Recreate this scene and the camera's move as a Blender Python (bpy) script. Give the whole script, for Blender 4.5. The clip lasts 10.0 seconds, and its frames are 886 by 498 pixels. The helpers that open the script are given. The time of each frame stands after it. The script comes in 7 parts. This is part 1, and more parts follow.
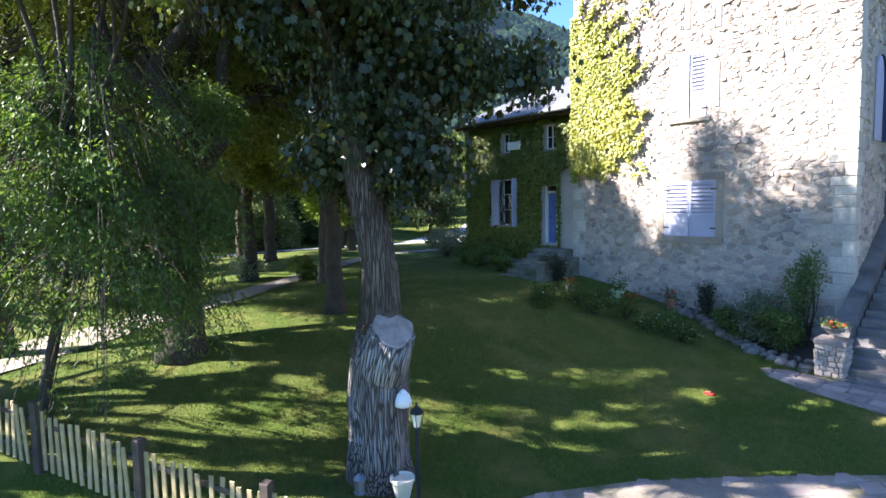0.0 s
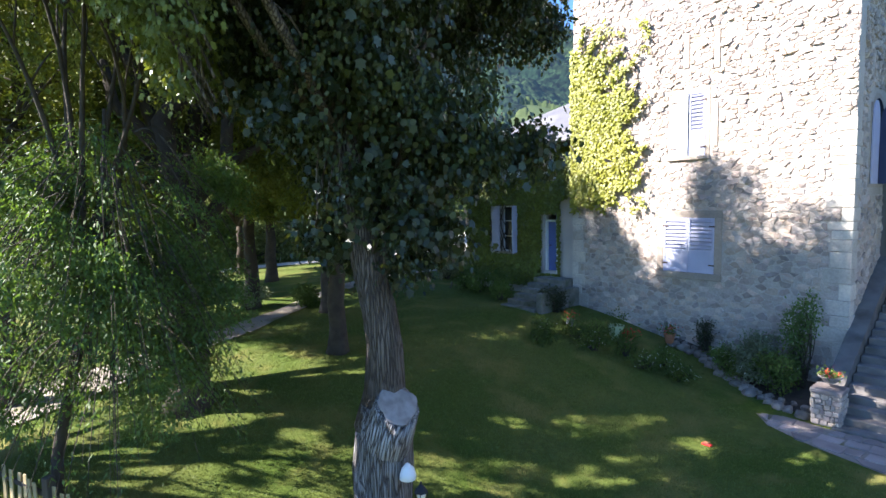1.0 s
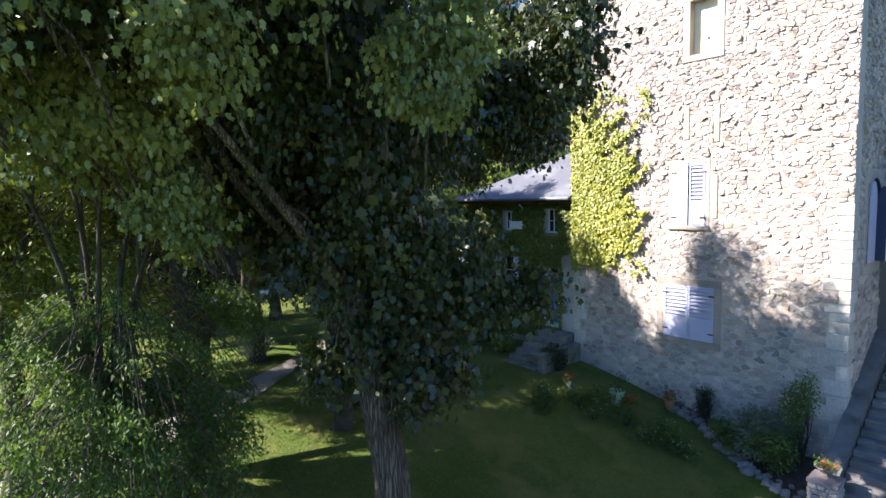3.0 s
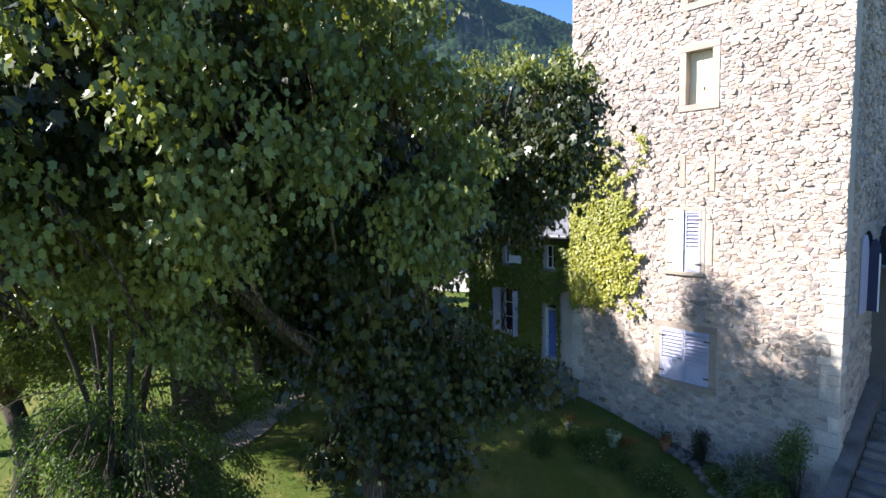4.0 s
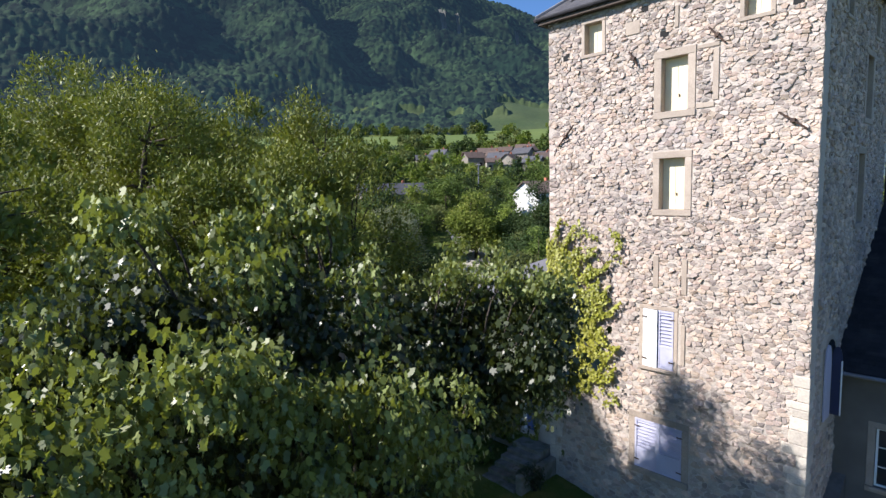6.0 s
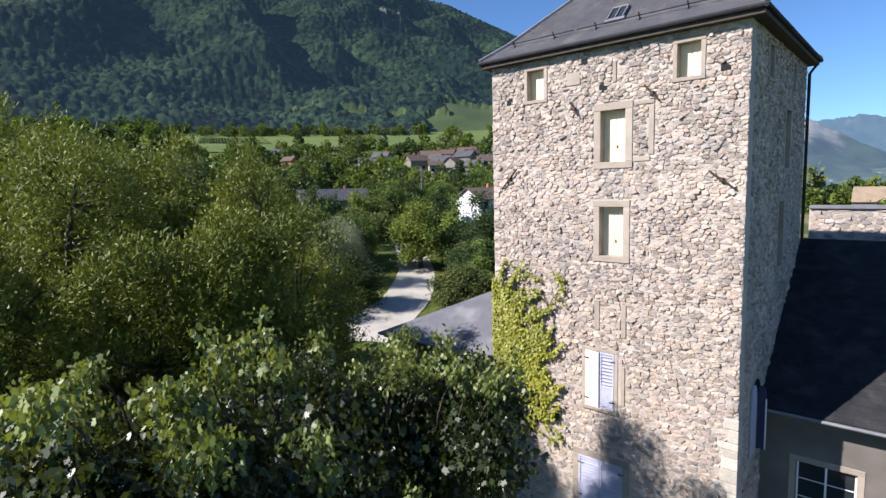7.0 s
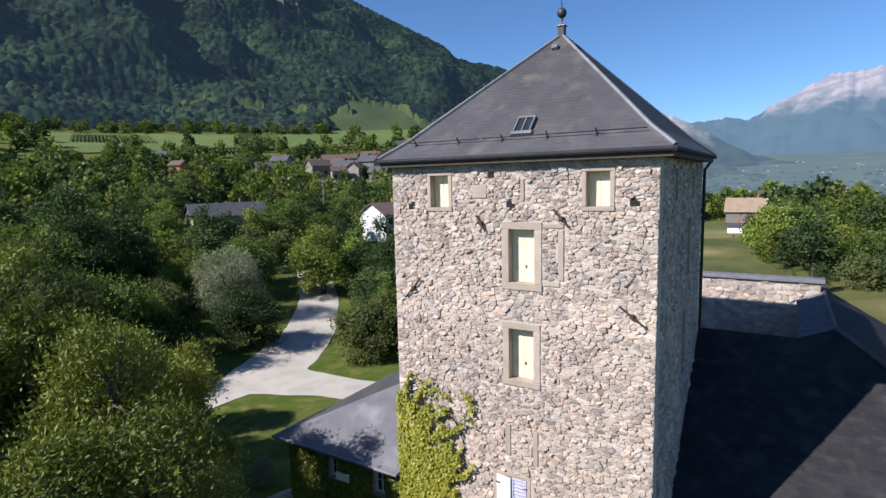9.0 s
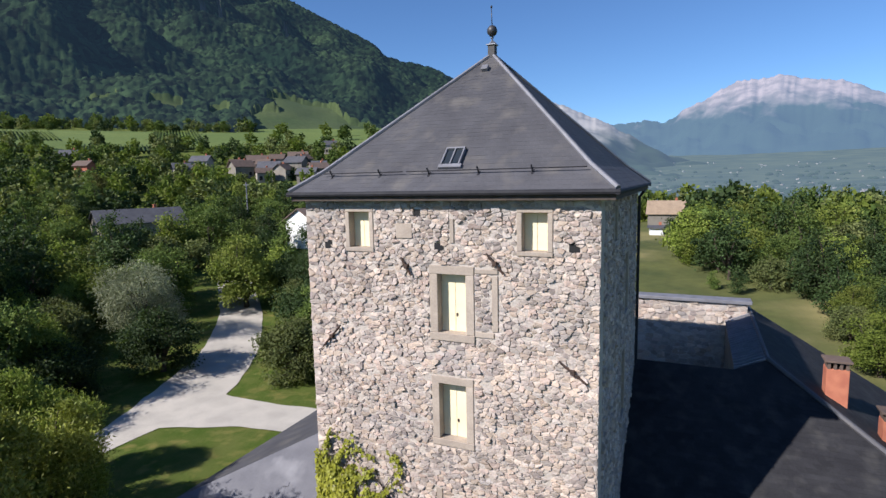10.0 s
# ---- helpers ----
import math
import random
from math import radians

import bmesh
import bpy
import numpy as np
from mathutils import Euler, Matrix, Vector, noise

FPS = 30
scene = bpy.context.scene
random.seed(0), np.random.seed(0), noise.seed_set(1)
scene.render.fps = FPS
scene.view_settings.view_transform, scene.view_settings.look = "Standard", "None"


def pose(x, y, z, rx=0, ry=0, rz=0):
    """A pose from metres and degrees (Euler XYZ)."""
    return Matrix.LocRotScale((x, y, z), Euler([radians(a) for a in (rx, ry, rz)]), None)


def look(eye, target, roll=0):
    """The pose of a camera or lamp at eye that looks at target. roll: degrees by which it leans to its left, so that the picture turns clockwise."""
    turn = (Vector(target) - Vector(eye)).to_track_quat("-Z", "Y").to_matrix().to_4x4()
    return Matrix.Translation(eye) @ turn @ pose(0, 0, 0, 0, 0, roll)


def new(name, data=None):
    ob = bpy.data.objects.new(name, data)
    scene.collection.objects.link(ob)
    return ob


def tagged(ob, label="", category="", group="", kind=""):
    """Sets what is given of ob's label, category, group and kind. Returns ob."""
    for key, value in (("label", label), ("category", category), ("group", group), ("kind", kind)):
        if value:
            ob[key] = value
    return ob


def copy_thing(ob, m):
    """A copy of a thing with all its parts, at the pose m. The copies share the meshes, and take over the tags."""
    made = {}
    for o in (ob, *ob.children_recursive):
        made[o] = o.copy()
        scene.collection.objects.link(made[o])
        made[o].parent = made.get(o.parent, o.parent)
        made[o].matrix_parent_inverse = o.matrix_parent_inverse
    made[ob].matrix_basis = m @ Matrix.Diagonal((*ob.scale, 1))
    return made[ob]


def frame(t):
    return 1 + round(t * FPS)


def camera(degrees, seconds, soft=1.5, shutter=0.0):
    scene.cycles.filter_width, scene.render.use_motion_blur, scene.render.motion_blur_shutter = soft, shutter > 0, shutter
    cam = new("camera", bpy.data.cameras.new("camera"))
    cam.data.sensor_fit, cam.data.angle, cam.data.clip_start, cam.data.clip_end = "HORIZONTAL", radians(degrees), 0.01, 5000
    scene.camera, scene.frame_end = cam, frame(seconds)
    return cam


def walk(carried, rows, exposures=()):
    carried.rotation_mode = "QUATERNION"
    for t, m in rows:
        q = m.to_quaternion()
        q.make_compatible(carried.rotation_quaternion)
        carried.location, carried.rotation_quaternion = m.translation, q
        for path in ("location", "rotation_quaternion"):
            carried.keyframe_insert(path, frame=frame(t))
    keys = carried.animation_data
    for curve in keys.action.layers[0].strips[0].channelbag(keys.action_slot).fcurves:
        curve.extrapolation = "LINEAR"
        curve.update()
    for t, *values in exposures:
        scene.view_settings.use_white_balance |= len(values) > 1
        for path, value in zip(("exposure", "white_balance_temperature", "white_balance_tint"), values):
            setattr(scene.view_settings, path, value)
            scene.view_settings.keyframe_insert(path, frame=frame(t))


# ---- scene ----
cam = camera(77.9, 10.0)
METRES, EAST, NORTH, EYE, TILT, LEAN, TURN = 17.6, 13.05, -17.75, 4.4, -4.798, 1.199, 49.702
ROWS = [
    (0.0, 0.0, 0.0, 0.0, 0.0, 0.0, -0.0),
    (0.5, -0.0026, -0.0057, 0.0299, -0.06, -0.08, 0.03),
    (1.0, -0.0039, -0.0104, 0.071, -0.08, -0.18, 0.02),
    (1.5, -0.0057, -0.0142, 0.1075, -0.09, -0.3, 0.05),
    (2.0, -0.008, -0.0179, 0.1425, -0.13, -0.42, 0.12),
    (3.5, -0.0068, -0.0305, 0.2467, 0.06, -0.59, 0.15),
    (4.0, -0.0075, -0.0412, 0.2961, 0.02, -0.7, 0.15),
    (4.5, -0.0074, -0.0487, 0.3429, 0.03, -0.76, 0.23),
    (5.0, -0.009, -0.0497, 0.3954, -0.01, -0.88, 0.29),
    (5.5, -0.0101, -0.0498, 0.447, -0.09, -1.05, 0.26),
    (6.0, -0.0105, -0.0493, 0.499, -2.32, -1.21, 0.47),
    (7.5, -0.0158, -0.0372, 0.6458, -11.28, -1.56, 1.14),
    (8.0, -0.0106, -0.0204, 0.7073, -14.22, -1.75, 1.42),
    (8.5, 0.0006, 0.0107, 0.7723, -15.99, -1.94, 1.56),
    (9.0, 0.0208, 0.0552, 0.8311, -18.07, -2.12, 1.71),
    (9.5, 0.0459, 0.1027, 0.8584, -22.6, -2.32, 2.01),
    (10.0, 0.077, 0.1545, 0.904, -25.09, -2.47, 2.22),
]
walk(cam, [(t, pose(EAST, NORTH, EYE, TILT, LEAN, TURN) @ pose(METRES * x, METRES * y, METRES * z, 90 + pitch, roll, yaw)) for t, x, y, z, yaw, pitch, roll in ROWS],
     exposures=[(t, e, 6300, 13) for t, e in ((0.0, 2.46), (1.0, 2.30), (2.2, 2.08), (3.5, 1.82), (4.2, 1.63), (4.8, 1.44), (5.5, 1.18), (6.2, 1.02), (7.5, 0.92), (10.0, 0.65))])

# ---- world, sun ----
SUN = Vector((-0.6 * math.cos(radians(37.5)), -0.8 * math.cos(radians(37.5)), math.sin(radians(37.5))))
world = bpy.data.worlds.new("world")
scene.world = world
world.use_nodes = True
wn = world.node_tree
sky = wn.nodes.new("ShaderNodeTexSky")
sky.sky_type = "NISHITA"
sky.sun_disc = False
sky.sun_elevation = radians(37.5)
sky.sun_rotation = math.atan2(SUN.x, SUN.y)
sky.air_density, sky.dust_density, sky.ozone_density, sky.altitude = 1.0, 0.1, 4.0, 1200
wn.nodes["Background"].inputs["Strength"].default_value = 0.072
blue = wn.nodes.new("ShaderNodeMix")
blue.data_type, blue.blend_type = "RGBA", "MULTIPLY"
blue.inputs[0].default_value, blue.inputs[7].default_value = 1.0, (0.78, 0.99, 1.18, 1)
wn.links.new(sky.outputs[0], blue.inputs[6])
wn.links.new(blue.outputs[2], wn.nodes["Background"].inputs["Color"])
sun_data = bpy.data.lights.new("sun", "SUN")
sun_data.energy, sun_data.angle, sun_data.color = 5.0, radians(0.5), (1.0, 0.95, 0.87)
sun = new("sun", sun_data)
sun.matrix_world = look((0, 0, 60), Vector((0, 0, 60)) - SUN)


# ---- materials ----
def material(name, base, second=None, scale=3.0, rough=0.85, bump=0.0, bump_scale=None, metal=0.0, spec=0.3, fine=None, island=0.0, objects=0.0, stain=None, stain_scale=0.4, coords="Object"):
    """Two-scale procedural surface: base and second mixed by noise, optional stains, per piece variation and relief."""
    m = bpy.data.materials.new(name)
    m.use_nodes = True
    t = m.node_tree
    b = t.nodes["Principled BSDF"]
    b.inputs["Roughness"].default_value = rough
    b.inputs["Metallic"].default_value = metal
    b.inputs["Specular IOR Level"].default_value = spec
    co = t.nodes.new("ShaderNodeTexCoord").outputs[coords]

    def tex(sc, detail=6.0):
        n = t.nodes.new("ShaderNodeTexNoise")
        n.inputs["Scale"].default_value, n.inputs["Detail"].default_value = sc, detail
        t.links.new(co, n.inputs["Vector"])
        return n.outputs["Fac"]

    def ramp(value, lo, hi):
        r = t.nodes.new("ShaderNodeMapRange")
        r.inputs["From Min"].default_value, r.inputs["From Max"].default_value = lo, hi
        t.links.new(value, r.inputs["Value"])
        return r.outputs["Result"]

    def mix(fac, a, c, mode="MIX"):
        n = t.nodes.new("ShaderNodeMix")
        n.data_type, n.blend_type = "RGBA", mode
        for sock, v in ((n.inputs[0], fac), (n.inputs[6], a), (n.inputs[7], c)):
            if isinstance(v, (int, float)):
                sock.default_value = v
            elif isinstance(v, tuple):
                sock.default_value = (*v, 1)
            else:
                t.links.new(v, sock)
        return n.outputs[2]

    col = mix(ramp(tex(scale), 0.35, 0.65), base, second or tuple(c * 0.75 for c in base))
    if fine:
        col = mix(ramp(tex(fine, 3.0), 0.3, 0.75), col, mix(0.5, col, (0.5, 0.5, 0.5), "MULTIPLY"))
    if stain:
        col = mix(ramp(tex(stain_scale, 8.0), 0.52, 0.7), col, stain)
    for amount, node, out in ((island, "ShaderNodeNewGeometry", "Random Per Island"), (objects, "ShaderNodeObjectInfo", "Random")):
        if amount:
            g = t.nodes.new(node)
            h = t.nodes.new("ShaderNodeHueSaturation")
            mr = t.nodes.new("ShaderNodeMapRange")
            mr.inputs["To Min"].default_value, mr.inputs["To Max"].default_value = 1 - amount, 1 + amount
            t.links.new(g.outputs[out], mr.inputs["Value"])
            t.links.new(mr.outputs[0], h.inputs["Value"])
            t.links.new(col, h.inputs["Color"])
            col = h.outputs[0]
    t.links.new(col, b.inputs["Base Color"])
    if bump:
        n = t.nodes.new("ShaderNodeBump")
        n.inputs["Strength"].default_value = 0.8
        n.inputs["Distance"].default_value = bump
        t.links.new(tex(bump_scale or scale * 6, 8.0), n.inputs["Height"])
        t.links.new(n.outputs[0], b.inputs["Normal"])
    return m


def leaf_material(name, dark, light, glow, shine=0.35, thin=0.4, spec=0.5, vary=0.18):
    """Leaves: colour by leaf, light shining through, a waxy sheen."""
    m = material(name, dark, light, 0.35, rough=shine, spec=spec, island=0.35, objects=vary)
    t = m.node_tree
    b = t.nodes["Principled BSDF"]
    tr = t.nodes.new("ShaderNodeBsdfTranslucent")
    tr.inputs["Color"].default_value = (*glow, 1)
    mx = t.nodes.new("ShaderNodeMixShader")
    mx.inputs[0].default_value = thin
    t.links.new(b.outputs[0], mx.inputs[1])
    t.links.new(tr.outputs[0], mx.inputs[2])
    t.links.new(mx.outputs[0], t.nodes["Material Output"].inputs["Surface"])
    return m


STONE = material("rubble_stone", (0.575, 0.49, 0.435), (0.45, 0.385, 0.345), 1.1, 0.92, 0.02, 22, island=0.22, objects=0.10, fine=14, stain=(0.33, 0.295, 0.28), stain_scale=0.45)


def piece_tints(m, tints):
    """Gives each piece one of several tints, by island and by object."""
    t = m.node_tree
    b = t.nodes["Principled BSDF"]
    old = b.inputs["Base Color"].links[0].from_socket
    g, o = t.nodes.new("ShaderNodeNewGeometry"), t.nodes.new("ShaderNodeObjectInfo")
    add, fr = t.nodes.new("ShaderNodeMath"), t.nodes.new("ShaderNodeMath")
    fr.operation = "FRACT"
    r = t.nodes.new("ShaderNodeValToRGB")
    r.color_ramp.interpolation = "CONSTANT"
    while len(r.color_ramp.elements) < len(tints):
        r.color_ramp.elements.new(0.5)
    for k, c in enumerate(tints):
        r.color_ramp.elements[k].position = k / len(tints)
        r.color_ramp.elements[k].color = (*c, 1)
    mx = t.nodes.new("ShaderNodeMix")
    mx.data_type, mx.blend_type = "RGBA", "MULTIPLY"
    mx.inputs[0].default_value = 1.0
    mul = t.nodes.new("ShaderNodeMath")
    mul.operation = "MULTIPLY"
    mul.inputs[1].default_value = 7.31
    t.links.new(g.outputs["Random Per Island"], mul.inputs[0])
    t.links.new(mul.outputs[0], add.inputs[0])
    t.links.new(o.outputs["Random"], add.inputs[1])
    t.links.new(add.outputs[0], fr.inputs[0])
    t.links.new(fr.outputs[0], r.inputs[0])
    t.links.new(old, mx.inputs[6])
    t.links.new(r.outputs[0], mx.inputs[7])
    t.links.new(mx.outputs[2], b.inputs["Base Color"])


piece_tints(STONE, [(1.0, 1.0, 1.0), (1.06, 0.98, 0.90), (0.86, 0.84, 0.85), (1.08, 0.98, 0.94), (0.96, 0.98, 0.99), (1.16, 1.12, 1.07), (0.78, 0.76, 0.77), (1.02, 0.96, 0.88), (0.92, 0.91, 0.90)])
QUOIN = material("pale_quoin", (0.60, 0.545, 0.475), (0.50, 0.45, 0.40), 1.4, 0.9, 0.01, 25, fine=18, objects=0.14)
MORTAR = material("lime_mortar", (0.54, 0.475, 0.42), (0.45, 0.395, 0.35), 1.3, 0.95, 0.04, 16, fine=20)
DRESSED = material("dressed_limestone", (0.455, 0.38, 0.315), (0.37, 0.305, 0.255), 1.6, 0.85, 0.006, 40, fine=25, objects=0.12, island=0.1)
SLATE = material("slate", (0.076, 0.075, 0.084), (0.058, 0.057, 0.065), 0.9, 0.7, 0.003, 20, fine=30, island=0.05, stain=(0.092, 0.086, 0.084), stain_scale=1.3, objects=0.22, spec=0.25)
PLASTER = material("lime_plaster", (0.50, 0.46, 0.42), (0.42, 0.39, 0.37), 0.9, 0.95, 0.006, 18, stain=(0.36, 0.33, 0.30))
GRASS = material("lawn_grass", (0.070, 0.110, 0.018), (0.115, 0.136, 0.034), 0.45, 0.95, 0.06, 40, fine=9, stain=(0.16, 0.15, 0.045), stain_scale=0.8, spec=0.1)
# Gravel darker than the road's: the shade over the garden path is in its colour.
PATH = material("garden_gravel", (0.33, 0.285, 0.24), (0.24, 0.205, 0.17), 0.7, 0.95, 0.02, 30, fine=20, stain=(0.12, 0.12, 0.05), stain_scale=1.2)
GRAVEL = material("gravel_road", (0.50, 0.46, 0.41), (0.41, 0.38, 0.34), 0.5, 0.95, 0.02, 30, fine=20)
FLAGSTONE = material("flagstone", (0.33, 0.275, 0.255), (0.245, 0.20, 0.185), 1.5, 0.85, 0.01, 25, objects=0.28)
BARK = material("bark", (0.165, 0.135, 0.115), (0.075, 0.058, 0.046), 2.0, 0.95)


def fissures(m, across, along, depth, tilt=0.0):
    """Long upright ridges and cracks, dark at the bottom."""
    t = m.node_tree
    b = t.nodes["Principled BSDF"]
    old = b.inputs["Base Color"].links[0].from_socket
    co, mp = t.nodes.new("ShaderNodeTexCoord"), t.nodes.new("ShaderNodeMapping")
    mp.inputs["Scale"].default_value = (across, across, along)
    rt = t.nodes.new("ShaderNodeMapping")
    rt.inputs["Rotation"].default_value = (0, radians(-tilt), 0)
    t.links.new(co.outputs["Object"], rt.inputs[0])
    t.links.new(rt.outputs[0], mp.inputs[0])
    vo = t.nodes.new("ShaderNodeTexVoronoi")
    vo.feature = "DISTANCE_TO_EDGE"
    vo.inputs["Scale"].default_value = 1.0
    no = t.nodes.new("ShaderNodeTexNoise")
    no.inputs["Scale"].default_value, no.inputs["Detail"].default_value = 0.6, 4.0
    ad = t.nodes.new("ShaderNodeVectorMath")
    t.links.new(mp.outputs[0], no.inputs["Vector"])
    t.links.new(mp.outputs[0], ad.inputs[0])
    t.links.new(no.outputs["Color"], ad.inputs[1])
    t.links.new(ad.outputs[0], vo.inputs["Vector"])
    mr = t.nodes.new("ShaderNodeMapRange")
    mr.inputs["From Max"].default_value = 0.16
    t.links.new(vo.outputs["Distance"], mr.inputs["Value"])
    mx = t.nodes.new("ShaderNodeMix")
    mx.data_type = "RGBA"
    t.links.new(mr.outputs[0], mx.inputs[0])
    mx.inputs[6].default_value = (0.055, 0.042, 0.036, 1)
    t.links.new(old, mx.inputs[7])
    t.links.new(mx.outputs[2], b.inputs["Base Color"])
    bu = t.nodes.new("ShaderNodeBump")
    bu.inputs["Strength"].default_value, bu.inputs["Distance"].default_value = 1.0, depth
    t.links.new(mr.outputs[0], bu.inputs["Height"])
    t.links.new(bu.outputs[0], b.inputs["Normal"])


fissures(BARK, 24.0, 1.5, 0.04)
STUB_BARK = material("stub_bark", (0.36, 0.345, 0.345), (0.25, 0.23, 0.22), 2.0, 0.95)
fissures(STUB_BARK, 24.0, 1.5, 0.04, 20)
LOW_BARK = material("low_bark", (0.30, 0.28, 0.275), (0.19, 0.17, 0.155), 2.0, 0.95)
fissures(LOW_BARK, 24.0, 1.5, 0.04)
TWIG = material("twig_bark", (0.07, 0.055, 0.04), (0.045, 0.035, 0.028), 4.0, 0.95, 0.02, 20)
CUTWOOD = material("cut_wood", (0.33, 0.29, 0.27), (0.22, 0.19, 0.175), 6.0, 0.85, 0.004, 40)
# Crown leaf darkened as shade; outer sprays and shoots get a paler, sunlit copy.
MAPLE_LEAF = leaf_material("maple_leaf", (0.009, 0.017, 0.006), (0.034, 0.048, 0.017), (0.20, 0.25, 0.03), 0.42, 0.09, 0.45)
SUNLIT_MAPLE_LEAF = leaf_material("sunlit_maple_leaf", (0.068, 0.096, 0.028), (0.21, 0.235, 0.082), (0.34, 0.39, 0.04), 0.46, 0.18, 0.36)
WILLOW_LEAF = leaf_material("willow_leaf", (0.072, 0.102, 0.014), (0.200, 0.215, 0.033), (0.33, 0.38, 0.035), 0.6, 0.12, 0.3)
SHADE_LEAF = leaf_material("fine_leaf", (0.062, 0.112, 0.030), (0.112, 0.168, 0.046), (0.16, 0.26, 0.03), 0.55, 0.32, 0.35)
STAIR = material("worn_stair_stone", (0.19, 0.172, 0.16), (0.13, 0.118, 0.11), 2.0, 0.9, 0.008, 25, objects=0.15, stain=(0.09, 0.085, 0.075), stain_scale=1.5)
DARKSTONE = material("mossy_stone", (0.20, 0.185, 0.16), (0.13, 0.125, 0.10), 3.0, 0.95, 0.01, 25, objects=0.25, stain=(0.09, 0.10, 0.05), stain_scale=2.0)
FAR_LEAF = leaf_material("broad_leaf", (0.066, 0.108, 0.024), (0.125, 0.168, 0.040), (0.12, 0.18, 0.03), 0.8, 0.25, 0.2, 0.3)
DARK_LEAF = leaf_material("dark_leaf", (0.023, 0.044, 0.013), (0.042, 0.068, 0.020), (0.07, 0.12, 0.02), 0.75, 0.2, 0.25, 0.3)
OLIVE_LEAF = leaf_material("olive_leaf", (0.085, 0.110, 0.038), (0.140, 0.155, 0.056), (0.14, 0.17, 0.03), 0.8, 0.25, 0.2, 0.3)
LIGHT_LEAF = leaf_material("light_leaf", (0.13, 0.175, 0.028), (0.195, 0.235, 0.046), (0.17, 0.25, 0.03), 0.8, 0.28, 0.2, 0.3)
RUST_LEAF = leaf_material("rust_leaf", (0.09, 0.105, 0.026), (0.145, 0.135, 0.035), (0.16, 0.15, 0.03), 0.8, 0.25, 0.2, 0.25)
YELLOW_LEAF = leaf_material("yellowing_leaf", (0.13, 0.17, 0.03), (0.18, 0.20, 0.045), (0.16, 0.22, 0.03), 0.8, 0.3, 0.2, 0.25)
SILVER_LEAF = leaf_material("silver_leaf", (0.23, 0.25, 0.14), (0.32, 0.34, 0.21), (0.16, 0.2, 0.1), 0.75, 0.3, 0.3)
# The wing's vine leaf is darkened to hold the shade on that wall.
WING_VINE_LEAF = leaf_material("shaded_vine_leaf", (0.095, 0.125, 0.016), (0.155, 0.175, 0.022), (0.20, 0.24, 0.03), 0.5, 0.25)
IVY_LEAF = leaf_material("vine_leaf", (0.185, 0.205, 0.020), (0.27, 0.265, 0.028), (0.28, 0.28, 0.03), 0.5, 0.25)
SHUTTER = material("shutter_paint", (0.47, 0.47, 0.60), (0.42, 0.42, 0.55), 2.0, 0.5, 0.001, 30)
CREAM = material("cream_paint", (0.80, 0.71, 0.49), (0.75, 0.65, 0.44), 2.0, 0.55, 0.001, 30)
WHITE = material("white_paint", (0.80, 0.80, 0.79), (0.74, 0.74, 0.73), 2.0, 0.5, 0.001, 30)
# Dark blue puts the shade of the swung leaf's inner face into its colour.
SHADED_NAVY = material("shaded_shutter_blue", (0.022, 0.030, 0.085), (0.018, 0.024, 0.07), 2.0, 0.5, 0.001, 30)
BLUE = material("blue_paint", (0.10, 0.16, 0.42), (0.08, 0.13, 0.36), 2.0, 0.45, 0.001, 30)
IRON = material("rusty_iron", (0.06, 0.045, 0.04), (0.10, 0.06, 0.045), 8.0, 0.7, 0.002, 40, metal=0.4)
BLACK = material("black_paint", (0.02, 0.02, 0.025), (0.03, 0.03, 0.035), 4.0, 0.75, spec=0.2)
ZINC = material("zinc", (0.30, 0.31, 0.34), (0.22, 0.23, 0.26), 2.0, 0.45, metal=0.6)
ZINC_DARK = material("tarnished_zinc", (0.075, 0.075, 0.082), (0.05, 0.048, 0.05), 3.0, 0.5, metal=0.5)
LEAD = material("zinc_flashing", (0.20, 0.20, 0.225), (0.15, 0.15, 0.17), 2.0, 0.6, metal=0.2)
WOOD = material("weathered_wood", (0.43, 0.34, 0.19), (0.30, 0.235, 0.13), 4.0, 0.85, 0.004, 30, objects=0.2)
DARKWOOD = material("dark_timber", (0.05, 0.04, 0.035), (0.08, 0.06, 0.05), 4.0, 0.8, 0.004, 30)
HOUSEWALL = material("rendered_wall", (0.62, 0.58, 0.52), (0.54, 0.50, 0.45), 0.6, 0.9, 0.004, 12, objects=0.15)
TILE = material("roof_tile", (0.135, 0.095, 0.078), (0.095, 0.07, 0.06), 1.5, 0.85, 0.02, 10, objects=0.25)
BRICK = material("chimney_brick", (0.40, 0.15, 0.09), (0.32, 0.11, 0.07), 3.0, 0.9, 0.004, 30, objects=0.2)
TERRACOTTA = material("terracotta", (0.45, 0.19, 0.10), (0.36, 0.15, 0.08), 5.0, 0.85, 0.002, 40)
RED = material("red_petals", (0.60, 0.03, 0.02), (0.45, 0.02, 0.02), 8.0, 0.6, island=0.2)
PLASTIC = material("pale_plastic", (0.72, 0.68, 0.58), (0.66, 0.62, 0.52), 3.0, 0.5)
GLASS = material("window_glass", (0.02, 0.025, 0.03), (0.03, 0.035, 0.04), 1.0, 0.06, spec=0.6)
# Near-black colour standing for the unlit inside of holes and house windows.
DARK = material("unlit_inside", (0.015, 0.015, 0.017), (0.02, 0.02, 0.02), 1.0, 0.9)
FOREST = material("forest_canopy", (0.0055, 0.0125, 0.0062), (0.0200, 0.0340, 0.0140), 0.012, 1.0, 0.6, 0.25, fine=0.05, spec=0.05)
SOIL = material("bed_soil", (0.06, 0.045, 0.035), (0.09, 0.07, 0.05), 4.0, 0.95, 0.03, 12)


